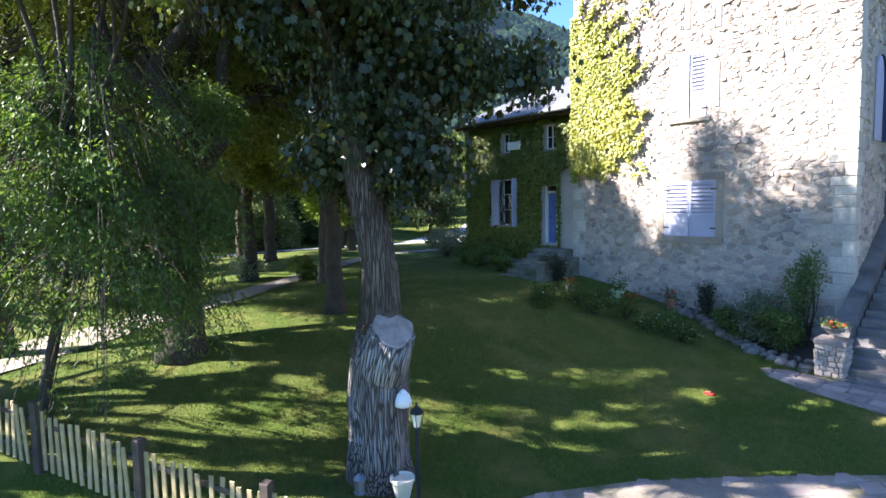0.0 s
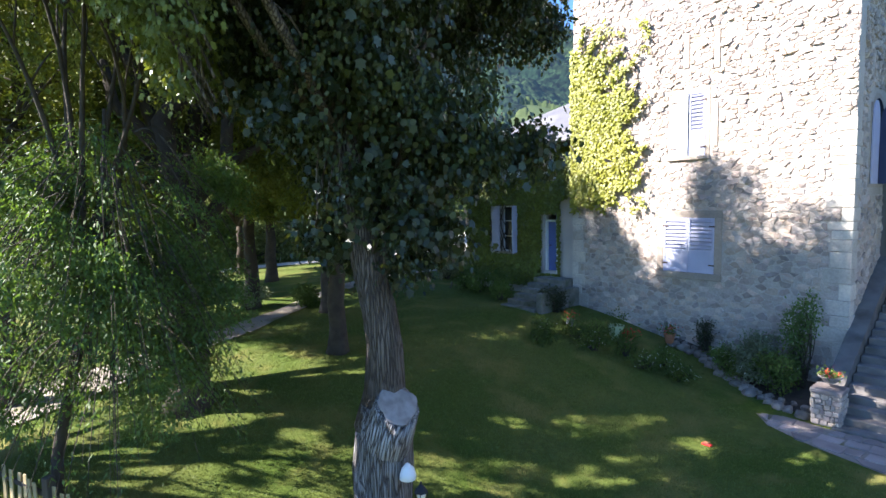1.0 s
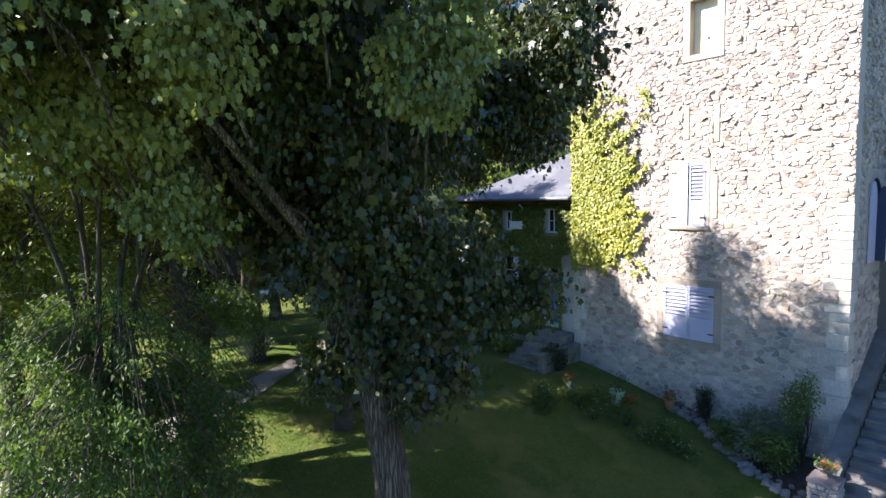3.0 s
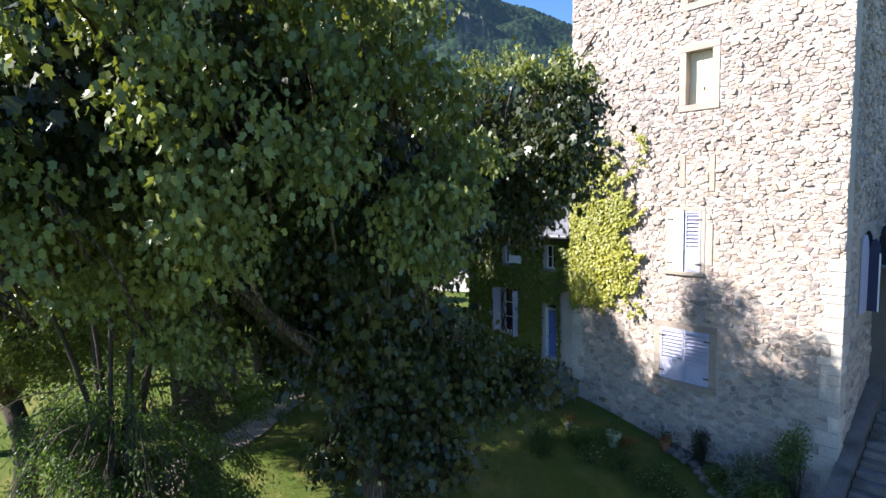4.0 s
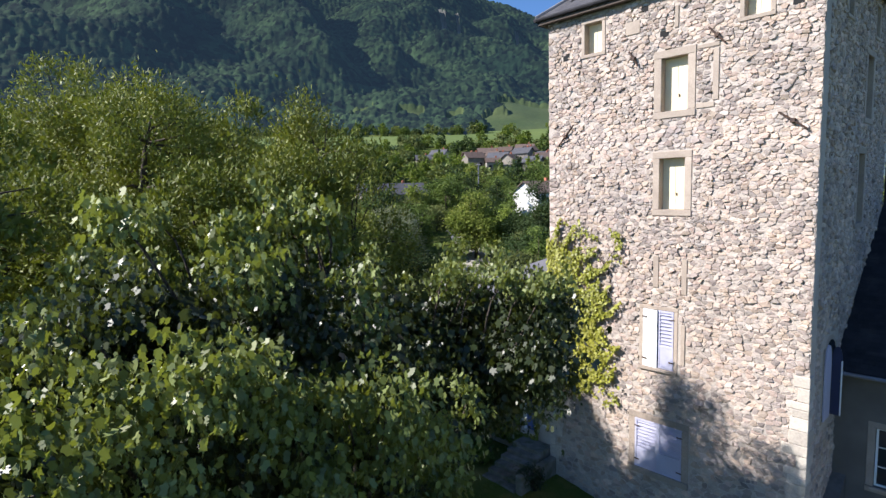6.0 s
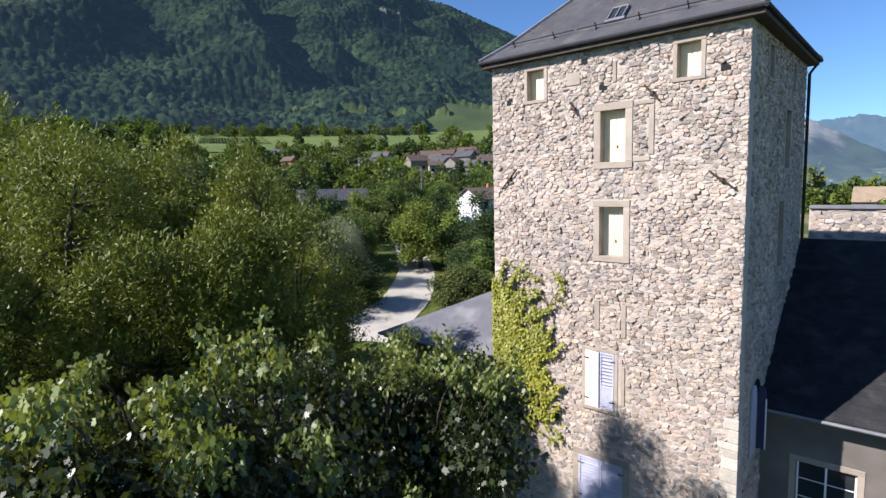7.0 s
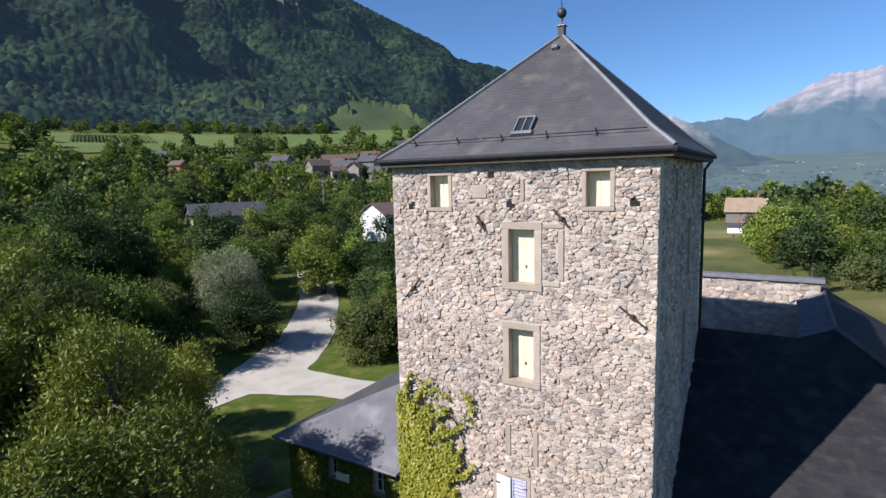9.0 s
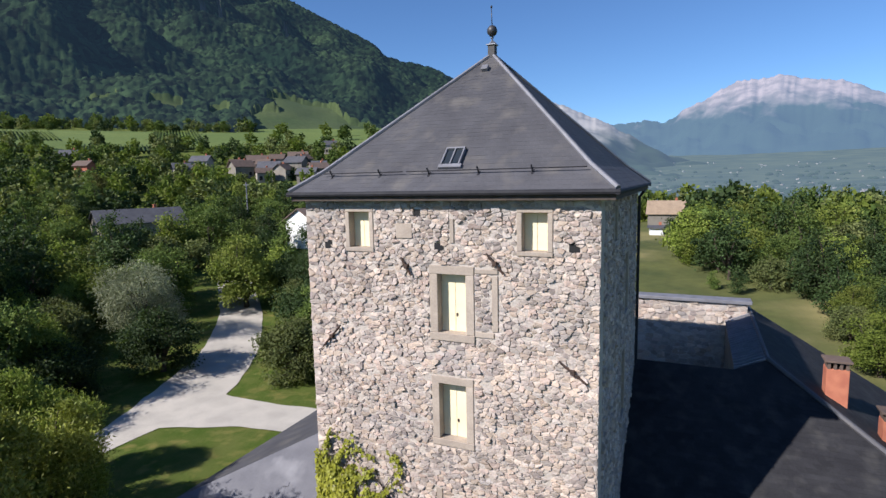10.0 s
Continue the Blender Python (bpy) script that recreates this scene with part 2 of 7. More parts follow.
# ---- mesh helpers ----
class Mesh:
    """Collects vertices and faces of one part."""

    def __init__(self):
        self.v, self.f = [], []

    def add(self, verts, faces):
        k = len(self.v)
        self.v.extend(tuple(p) for p in verts)
        self.f.extend(tuple(k + i for i in f) for f in faces)
        return self

    def box(self, x0, x1, y0, y1, z0, z1, m=None):
        vs = [Vector((x, y, z)) for z in (z0, z1) for y in (y0, y1) for x in (x0, x1)]
        if m:
            vs = [m @ p for p in vs]
        return self.add(vs, [(0, 2, 3, 1), (4, 5, 7, 6), (0, 1, 5, 4), (2, 6, 7, 3), (0, 4, 6, 2), (1, 3, 7, 5)])

    def bevel_box(self, x0, x1, y0, y1, z0, z1, b, m=None):
        """A box whose twelve edges are chamfered by b."""
        vs, key = [], {}
        for i, (sx, sy, sz) in enumerate((a, c, d) for a in (0, 1) for c in (0, 1) for d in (0, 1)):
            p = ((x0, x1)[sx], (y0, y1)[sy], (z0, z1)[sz])
            o = [(1, -1)[s] * b for s in (sx, sy, sz)]
            for ax in range(3):
                q = [p[k] + (o[k] if k != ax else 0) for k in range(3)]
                key[(sx, sy, sz, ax)] = len(vs)
                vs.append(Vector(q))
        fs = []
        for ax in range(3):
            u, w = [k for k in range(3) if k != ax]
            for s in (0, 1):
                ring = []
                for a, c in ((0, 0), (1, 0), (1, 1), (0, 1)):
                    k = [0, 0, 0]
                    k[ax], k[u], k[w] = s, a, c
                    ring.append(key[(*k, ax)])
                fs.append(tuple(ring))
            for a in (0, 1):
                for c in (0, 1):
                    ring = []
                    for s, q in ((0, u), (1, u), (1, w), (0, w)):
                        k = [0, 0, 0]
                        k[ax], k[u], k[w] = s, a, c
                        ring.append(key[(*k, q)])
                    fs.append(tuple(ring))
        for k in ((a, c, d) for a in (0, 1) for c in (0, 1) for d in (0, 1)):
            fs.append(tuple(key[(*k, ax)] for ax in range(3)))
        if m:
            vs = [m @ p for p in vs]
        return self.add(vs, fs)

    def tube(self, points, radii, sides=8, wobble=0.0, caps=True):
        """A tapered tube along points."""
        pts = [Vector(p) for p in points]
        rings, x = [], None
        for i, p in enumerate(pts):
            d = (pts[min(i + 1, len(pts) - 1)] - pts[max(i - 1, 0)]).normalized()
            if x is None:
                x = d.orthogonal().normalized()
            x = (x - d * x.dot(d)).normalized()
            y = d.cross(x)
            rings.append([p + (x * math.cos(a) + y * math.sin(a)) * radii[i] * (1 + wobble * noise.noise(p * 1.7 + Vector((math.cos(a), math.sin(a), 0)) * 1.5)) for a in (2 * math.pi * k / sides for k in range(sides))])
        k = len(self.v)
        for r in rings:
            self.v.extend(tuple(p) for p in r)
        for i in range(len(rings) - 1):
            for j in range(sides):
                a, b = k + i * sides + j, k + i * sides + (j + 1) % sides
                self.f.append((a, b, b + sides, a + sides))
        if caps:
            self.f.append(tuple(k + j for j in reversed(range(sides))))
            self.f.append(tuple(k + (len(rings) - 1) * sides + j for j in range(sides)))
        return self

    def lathe(self, profile, sides=16, at=(0, 0, 0)):
        """A body turned round the upright axis; profile of (radius, height)."""
        k = len(self.v)
        for r, h in profile:
            self.v.extend((at[0] + r * math.cos(2 * math.pi * j / sides), at[1] + r * math.sin(2 * math.pi * j / sides), at[2] + h) for j in range(sides))
        for i in range(len(profile) - 1):
            for j in range(sides):
                a, b = k + i * sides + j, k + i * sides + (j + 1) % sides
                self.f.append((a, b, b + sides, a + sides))
        self.f.append(tuple(k + j for j in reversed(range(sides))))
        self.f.append(tuple(k + (len(profile) - 1) * sides + j for j in range(sides)))
        return self

    def slab(self, poly, lower, m=None):
        """A flat polygon in 3D, thickened straight down by lower."""
        n = len(poly)
        vs = [Vector(p) for p in poly] + [Vector(p) - Vector((0, 0, lower)) for p in poly]
        if m:
            vs = [m @ p for p in vs]
        return self.add(vs, [tuple(range(n)), tuple(reversed(range(n, 2 * n)))] + [(j, n + j, n + (j + 1) % n, (j + 1) % n) for j in range(n)])

    def data(self, name, mat, smooth=False):
        me = bpy.data.meshes.new(name)
        me.from_pydata(self.v, [], self.f)
        me.materials.append(mat)
        if smooth:
            me.polygons.foreach_set("use_smooth", [True] * len(me.polygons))
        me.update()
        return me


def part(name, mesh, mat, parent=None, label="", smooth=False):
    ob = new(name, mesh.data(name, mat, smooth) if isinstance(mesh, Mesh) else mesh)
    if parent:
        ob.parent = parent
    return tagged(ob, label)


def thing(name, label, category, at=(0, 0, 0), turn=0.0, group="", kind=""):
    ob = new(name)
    ob.matrix_basis = pose(*at, 0, 0, turn)
    return tagged(ob, label, category, group, kind)


def fast_mesh(name, verts, faces, mat, smooth=False):
    """A mesh from numpy arrays; faces all have the same number of corners."""
    me = bpy.data.meshes.new(name)
    n, k = faces.shape
    me.vertices.add(len(verts))
    me.vertices.foreach_set("co", np.ascontiguousarray(verts, dtype=np.float32).ravel())
    me.loops.add(n * k)
    me.loops.foreach_set("vertex_index", np.ascontiguousarray(faces, dtype=np.int32).ravel())
    me.polygons.add(n)
    me.polygons.foreach_set("loop_start", np.arange(0, n * k, k, dtype=np.int32))
    me.materials.append(mat)
    if smooth:
        me.polygons.foreach_set("use_smooth", np.ones(n, dtype=bool))
    me.update(calc_edges=True)
    return me


# ---- ground ----
def rise(r, az):
    """Height of the land at distance r and bearing az (degrees from +y, to the right)."""
    left = np.interp(r, [0, 35, 60, 90, 200, 300, 450, 700, 5000], [0, 0.2, 2.2, 6.0, 22, 40, 62, 70, 70]) 
    right = np.interp(r, [0, 40, 90, 150, 260, 420, 900, 5000], [0, 0.5, 4.0, 6.5, 4.0, 1.0, -8, -30])
    k = np.clip((az + 30) / 28, 0, 1)
    back = np.clip((np.abs(az) - 95) / 40, 0, 1)
    k = k * k * (3 - 2 * k)
    return ((1 - k) * left + k * right) * (1 - back)


def ground_z(x, y):
    x, y = np.asarray(x, dtype=float), np.asarray(y, dtype=float)
    near = np.clip((8.2 - x) / 9.5, 0, 1)
    near = 1.5 * near * near * (3 - 2 * near) + 0.03 * np.clip(y + 4, -14, 3)
    near = near * np.clip(1 - (np.hypot(x, y) - 14) / 24, 0, 1)
    return near + rise(np.hypot(x, y), np.degrees(np.arctan2(x, y)))


def gz(x, y):
    return float(ground_z(x, y))


rings = np.concatenate([[0.02], np.linspace(1.0, 60, 60), np.geomspace(62, 4900, 70)])
spokes = 240
ang = np.linspace(0, 2 * np.pi, spokes, endpoint=False)
gx, gy = rings[:, None] * np.sin(ang)[None], rings[:, None] * np.cos(ang)[None]
gv = np.stack([gx, gy, ground_z(gx, gy)], -1).reshape(-1, 3)
i, j = np.meshgrid(np.arange(len(rings) - 1), np.arange(spokes), indexing="ij")
gf = np.stack([i * spokes + j, (i + 1) * spokes + j, (i + 1) * spokes + (j + 1) % spokes, i * spokes + (j + 1) % spokes], -1).reshape(-1, 4)[:, ::-1]
ground = new("ground", fast_mesh("ground", gv, gf, GRASS, True))
tagged(ground, "mown green lawn and meadow running out to the valley", "ground", kind="structure")


def ribbon(name, line, mat, label, category, lift=0.03, across=6, wander=0.25, seed=3):
    """A path draped on the ground: rows of (x, y, width) along its middle, with uneven edges."""
    pts = np.array(line, dtype=float)
    s = np.concatenate([[0], np.cumsum(np.hypot(*np.diff(pts[:, :2], axis=0).T))])
    u = np.arange(0, s[-1], 0.7)
    x, y, w = (np.interp(u, s, pts[:, k]) for k in range(3))
    x, y = (np.convolve(np.pad(q, 4, mode="edge"), np.ones(9) / 9, "valid") for q in (x, y))
    dx, dy = np.gradient(x), np.gradient(y)
    n = np.hypot(dx, dy)
    v = []
    for k in range(across + 1):
        f = k / across - 0.5
        e = np.array([noise.noise(Vector((a * 0.35, seed, k * 5.0))) for a in u]) * wander * (2 * abs(f)) ** 3
        px, py = x - dy / n * (w * f + e), y + dx / n * (w * f + e)
        v.append(np.stack([px, py, ground_z(px, py) + lift], -1))
    v = np.stack(v, 1).reshape(-1, 3)
    i, j = np.meshgrid(np.arange(len(u) - 1), np.arange(across), indexing="ij")
    a = i * (across + 1) + j
    f = np.stack([a, a + across + 1, a + across + 2, a + 1], -1).reshape(-1, 4)[:, ::-1]
    return tagged(new(name, fast_mesh(name, v, f, mat, True)), label, category, kind="structure")


ribbon("road", [(-30, -6, 4), (-30, 4, 4.5), (-29.5, 13, 4.6), (-31, 20, 7.4), (-35.5, 30, 6.2), (-44.5, 41, 5.5), (-58, 53, 5), (-74, 64, 4.5)], GRAVEL, "pale gravel drive winding between lawns", "road", 0.05)
ribbon("road", [(-3, 19.4, 4.6), (-14, 19.6, 4.8), (-21, 19.2, 5), (-29, 18.2, 8)], GRAVEL, "pale gravel drive beside the tower", "road", 0.065)
ribbon("path", [(-2.5, -26, 3.0), (-3.3, -17.5, 3.0), (-4.6, -14, 1.8), (-6.6, -10.3, 1.2), (-9.5, -6, 1.0), (-12, -1.5, 1.0), (-11.7, 3, 1.0), (-9, 7, 1.0)], PATH, "narrow gravel garden path through shade", "path", 0.04)


# ---- mountains ----
def worley(x, y, size):
    """Distance to the nearest jittered cell point, and a value for that cell."""
    cx, cy = np.floor(x / size), np.floor(y / size)
    best, val = np.full(x.shape, 9e9), np.zeros(x.shape)
    for ox in (-1, 0, 1):
        for oy in (-1, 0, 1):
            a, b = cx + ox, cy + oy
            h1 = np.modf(np.abs(np.sin(a * 127.1 + b * 311.7) * 43758.545))[0]
            h2 = np.modf(np.abs(np.sin(a * 269.5 + b * 183.3) * 43758.545))[0]
            d = np.hypot((a + h1) * size - x, (b + h2) * size - y) / size
            val = np.where(d < best, h1, val)
            best = np.minimum(best, d)
    return best, val


def smooth_noise(x, y, size, seed=0.0):
    return np.array([noise.noise(Vector((a / size, b / size, seed))) for a, b in zip(x.ravel(), y.ravel())]).reshape(x.shape)


def haze_glow(m, colour, share):
    """Blue haze for a slope more than half a kilometre off, painted in as glow."""
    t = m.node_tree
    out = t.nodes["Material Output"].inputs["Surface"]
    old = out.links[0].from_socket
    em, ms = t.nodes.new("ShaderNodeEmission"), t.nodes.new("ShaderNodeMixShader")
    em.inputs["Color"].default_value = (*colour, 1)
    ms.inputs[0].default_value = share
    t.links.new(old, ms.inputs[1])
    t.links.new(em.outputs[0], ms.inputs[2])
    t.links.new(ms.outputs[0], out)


def mottle(m, scale, low, high):
    """Single crowns of a far wood, some lighter, some darker."""
    t = m.node_tree
    s = t.nodes["Principled BSDF"].inputs["Base Color"]
    old = s.links[0].from_socket
    co, vo = t.nodes.new("ShaderNodeTexCoord"), t.nodes.new("ShaderNodeTexVoronoi")
    vo.inputs["Scale"].default_value = scale
    t.links.new(co.outputs["Object"], vo.inputs["Vector"])
    sp, mr, hs = t.nodes.new("ShaderNodeSeparateColor"), t.nodes.new("ShaderNodeMapRange"), t.nodes.new("ShaderNodeHueSaturation")
    mr.inputs["To Min"].default_value, mr.inputs["To Max"].default_value = low, high
    t.links.new(vo.outputs["Color"], sp.inputs[0])
    t.links.new(sp.outputs[0], mr.inputs["Value"])
    t.links.new(mr.outputs[0], hs.inputs["Value"])
    t.links.new(old, hs.inputs["Color"])
    t.links.new(hs.outputs[0], s)


mottle(FOREST, 0.15, 0.2, 2.3)
haze_glow(FOREST, (0.060, 0.108, 0.185), 0.125)


def mountain(name, label, mat, sky_az, sky_el, r0, r1, z0, na, nr, tree=0.0, rough=0.08, bow=1.15, seed=1.0, crest=0.12, crag=0.0, jag=0.0, spurs=(), clearings=(), scree=()):
    """A slope from radius r0 up to a crest at r1 whose height follows the skyline sky_el (degrees) over the bearing sky_az."""
    az = np.radians(np.linspace(sky_az[0], sky_az[-1], na))
    t = np.linspace(0, 1.12, nr)
    A, T = np.meshgrid(az, t)
    R = r0 + (r1 - r0) * T
    x, y = R * np.sin(A), R * np.cos(A)
    top = 20 + r1 * np.tan(np.radians(np.interp(np.degrees(A), sky_az, sky_el)))
    deg = np.degrees(A)
    top = top * (1 + jag * np.clip(T, 0, 1) ** 8 * (np.sin(deg * 4.1) + 0.7 * np.sin(deg * 9.7 + 1) + 0.5 * np.sin(deg * 21 + 2) + 0.35 * np.sin(deg * 43)))
    base = np.interp(np.degrees(A), z0[0], z0[1])
    up = np.where(T <= 1, T ** bow, 1 - (T - 1) * 2.0)
    z = base + (top - base) * up
    step = max(1, na // 200)
    big = smooth_noise(x[:, ::step], y[:, ::step], (r1 - r0) * 0.22, seed)
    mid = smooth_noise(x[:, ::step], y[:, ::step], (r1 - r0) * 0.07, seed + 5)
    n = np.stack([np.interp(np.arange(na), np.arange(0, na, step), row) for row in big + 0.7 * mid])
    z = z + n * rough * (r1 - r0) * np.clip(T * 3, 0, 1) * np.clip((1.0 - T) * 4, crest, 1)
    for az0, slant, t0, t1, high, left, right in spurs:
        d = deg - az0 + slant * (T - 0.75) + 0.3 * np.sin(T * 17 + az0) + 0.5 * np.sin(T * 7 + 2 * az0)
        z = z + high * np.where(d < 0, np.exp(-(d / left) ** 2), np.exp(-(d / right) ** 2)) * np.clip((T - t0) * 4, 0, 1) * np.clip((t1 - T) * 4, 0, 1)
    if crag:
        fine = smooth_noise(np.degrees(A) * 10, T * 12, 11.0, seed + 9) + 0.5 * smooth_noise(np.degrees(A) * 10, T * 20, 4.5, seed + 11)
        z = z - crag * (r1 - r0) * np.abs(fine) * np.clip(T * 2 - 0.6, 0, 1)
    kind = np.zeros(x.shape, dtype=np.int32)
    ragged = 0.35 * np.sin(x / 13) + 0.35 * np.sin(y / 17 + 1) + 0.3 * np.sin((x + y) / 7)
    for k, patches in ((1, clearings), (2, scree)):
        for a0, a1, t0, t1, slant in patches:
            u = (deg - slant * (T - t0) - (a0 + a1) / 2) / ((a1 - a0) / 2)
            v = (T - (t0 + t1) / 2) / ((t1 - t0) / 2)
            kind[u ** 4 + v ** 4 + 0.5 * ragged < 1] = k
    if tree:
        d, h = worley(x, y, tree)
        d2, h2 = worley(x + 300, y - 170, tree * 2.3)
        clear = np.where(kind > 0, 0.04, 1.0)
        z = z + clear * tree * (0.55 + 0.6 * h + 0.3 * h2) * np.sqrt(np.clip(1 - d * d * 1.3, 0, 1))
    v = np.stack([x, y, z], -1).reshape(-1, 3)
    i, j = np.meshgrid(np.arange(nr - 1), np.arange(na - 1), indexing="ij")
    a = i * na + j
    f = np.stack([a, a + 1, a + na + 1, a + na], -1).reshape(-1, 4)
    me = fast_mesh(name, v, f, mat, not tree)
    if clearings or scree:
        me.materials.append(HILL_MEADOW)
        me.materials.append(SCREE)
        me.polygons.foreach_set("material_index", kind[:-1, :-1].ravel())
    return tagged(new(name, me), label, "mountain", kind="structure")


HILL_MEADOW = material("hill_meadow", (0.040, 0.068, 0.016), (0.062, 0.085, 0.025), 0.02, 0.95, 0.1, 2, fine=0.3)
haze_glow(HILL_MEADOW, (0.065, 0.115, 0.18), 0.07)
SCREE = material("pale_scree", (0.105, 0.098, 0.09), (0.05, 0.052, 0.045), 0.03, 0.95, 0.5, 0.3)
haze_glow(SCREE, (0.065, 0.115, 0.18), 0.10)
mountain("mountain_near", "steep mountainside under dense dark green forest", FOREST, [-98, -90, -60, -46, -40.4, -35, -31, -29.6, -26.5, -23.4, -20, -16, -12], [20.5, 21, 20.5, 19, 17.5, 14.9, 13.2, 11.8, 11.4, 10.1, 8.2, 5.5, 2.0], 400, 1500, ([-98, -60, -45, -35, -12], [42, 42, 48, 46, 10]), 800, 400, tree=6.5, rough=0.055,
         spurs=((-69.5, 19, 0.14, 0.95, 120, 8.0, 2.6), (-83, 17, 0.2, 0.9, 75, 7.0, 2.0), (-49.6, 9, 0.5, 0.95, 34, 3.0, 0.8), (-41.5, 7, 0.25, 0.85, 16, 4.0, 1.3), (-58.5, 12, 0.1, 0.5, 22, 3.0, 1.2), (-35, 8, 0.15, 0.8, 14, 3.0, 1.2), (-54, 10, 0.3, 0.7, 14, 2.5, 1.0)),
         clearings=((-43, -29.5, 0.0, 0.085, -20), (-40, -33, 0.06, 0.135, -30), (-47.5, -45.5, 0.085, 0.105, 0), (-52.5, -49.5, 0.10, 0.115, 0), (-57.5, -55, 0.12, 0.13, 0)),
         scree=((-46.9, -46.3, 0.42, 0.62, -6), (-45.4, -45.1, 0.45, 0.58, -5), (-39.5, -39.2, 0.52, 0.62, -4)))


# ---- tower ----
def wall_cells(mesh, x0, x1, z0, z1, depth, holes, place):
    """A wall with openings as one closed shell on the grid that the openings' edges cut. place maps (along, in, up) to the world."""
    xs = sorted({x0, x1, *(h[0] for h in holes), *(h[1] for h in holes)})
    zs = sorted({z0, z1, *(h[2] for h in holes), *(h[3] for h in holes)})
    solid = {(i, j) for i in range(len(xs) - 1) for j in range(len(zs) - 1) if not any(h[0] <= xs[i] and xs[i + 1] <= h[1] and h[2] <= zs[j] and zs[j + 1] <= h[3] for h in holes)}
    index = {}

    def at(i, k, j):
        if (i, k, j) not in index:
            index[i, k, j] = len(mesh.v)
            mesh.v.append(tuple(place @ Vector((xs[i], k * depth, zs[j]))))
        return index[i, k, j]

    for i, j in solid:
        mesh.f.append((at(i, 0, j), at(i + 1, 0, j), at(i + 1, 0, j + 1), at(i, 0, j + 1)))
        mesh.f.append((at(i, 1, j), at(i, 1, j + 1), at(i + 1, 1, j + 1), at(i + 1, 1, j)))
        for di, dj, a, b in ((-1, 0, (i, j), (i, j + 1)), (1, 0, (i + 1, j), (i + 1, j + 1)), (0, -1, (i, j), (i + 1, j)), (0, 1, (i, j + 1), (i + 1, j + 1))):
            if (i + di, j + dj) not in solid:
                mesh.f.append((at(a[0], 0, a[1]), at(b[0], 0, b[1]), at(b[0], 1, b[1]), at(a[0], 1, a[1])))


FRONT = pose(0, 0, 0)
SIDE = pose(9, 0, 0, 0, 0, 90)      # along +y on the tower's right flank, inwards is -x
tower = thing("tower", "square four-storey rubble stone tower with a steep slate roof", "tower")
HOLES_FRONT = [(1.60, 2.30, 18.0, 19.06), (6.98, 7.66, 18.05, 19.06), (4.50, 5.36, 15.62, 17.32), (4.48, 5.32, 12.42, 14.1), (3.98, 5.06, 6.95, 8.98), (3.72, 5.40, 3.15, 4.95)]
HOLES_SIDE = [(5.2, 6.15, 15.3, 17.35), (4.6, 5.5, 11.8, 14.1), (1.45, 2.9, 5.9, 8.1), (2.3, 2.9, 18.1, 19.1), (6.2, 6.8, 18.1, 19.1)]
body = Mesh()
wall_cells(body, 0, 9, -0.6, 19.62, 0.55, [(a - 0.08, b + 0.08, c - 0.08, d + 0.08) for a, b, c, d in HOLES_FRONT], FRONT)
wall_cells(body, 0.56, 9, -0.6, 19.62, 0.55, [(a - 0.08, b + 0.08, c - 0.08, d + 0.08) for a, b, c, d in HOLES_SIDE], SIDE)
body.box(0, 0.55, 0.55, 9, -0.6, 19.62).box(0.55, 8.45, 8.45, 9, -0.6, 19.62)
wall = part("wall", body, MORTAR, tower, "grey-pink rubble stone wall in lime mortar")


def stone_frame(x0, x1, z0, z1, w, proud, place, sill=0.0):
    m = Mesh()
    m.bevel_box(x0 - w, x0, -proud, 0.42, z0, z1, 0.012, place)
    m.bevel_box(x1, x1 + w, -proud, 0.42, z0, z1, 0.012, place)
    m.bevel_box(x0 - w * 1.02, x1 + w * 1.02, -proud - 0.004, 0.30, z1 + 0.003, z1 + w, 0.012, place)
    m.bevel_box(x0 - w * 1.05, x1 + w * 1.05, -proud - 0.02 - sill, 0.30, z0 - w * 0.9, z0 - 0.003, 0.012, place)
    return m


def blind_window(rect, place, frame_w, label, panel=CREAM, back=0.27):
    """A stone-framed opening closed by a painted board."""
    x0, x1, z0, z1 = rect
    win = part("window", stone_frame(x0, x1, z0, z1, frame_w, 0.03, place), DRESSED, tower, label)
    inner = Mesh()
    mid = (x0 + x1) / 2
    for a, b in ((x0, mid - 0.004), (mid + 0.004, x1)):
        inner.bevel_box(a, b, back, back + 0.04, z0, z1, 0.006, place)
    part("shutter", inner, panel, win, "closed cream-painted board shutters")
    if z1 - z0 > 1.2:
        part("bolt", Mesh().bevel_box(mid + 0.03, mid + 0.07, back - 0.03, back, z0 + 0.45, z0 + 0.55, 0.006, place), IRON, win, "dark iron bolt")
    return win


blind_window(HOLES_FRONT[0], FRONT, 0.14, "small attic window in dressed stone, closed by cream boards")
blind_window(HOLES_FRONT[1], FRONT, 0.14, "small attic window in dressed stone, closed by cream boards")
blind_window(HOLES_FRONT[2], FRONT, 0.25, "tall window in a dressed stone frame, cream boards shut")
blind_window(HOLES_FRONT[3], FRONT, 0.23, "tall window in a dressed stone frame, cream boards shut")
blind_window(HOLES_SIDE[0], SIDE, 0.2, "tall side window in a dressed stone frame", DARKWOOD)
blind_window(HOLES_SIDE[1], SIDE, 0.2, "tall side window in a dressed stone frame", DARKWOOD)
blind_window(HOLES_SIDE[3], SIDE, 0.12, "small attic window in the shaded flank", DARKWOOD)
blind_window(HOLES_SIDE[4], SIDE, 0.12, "small attic window in the shaded flank", DARKWOOD)


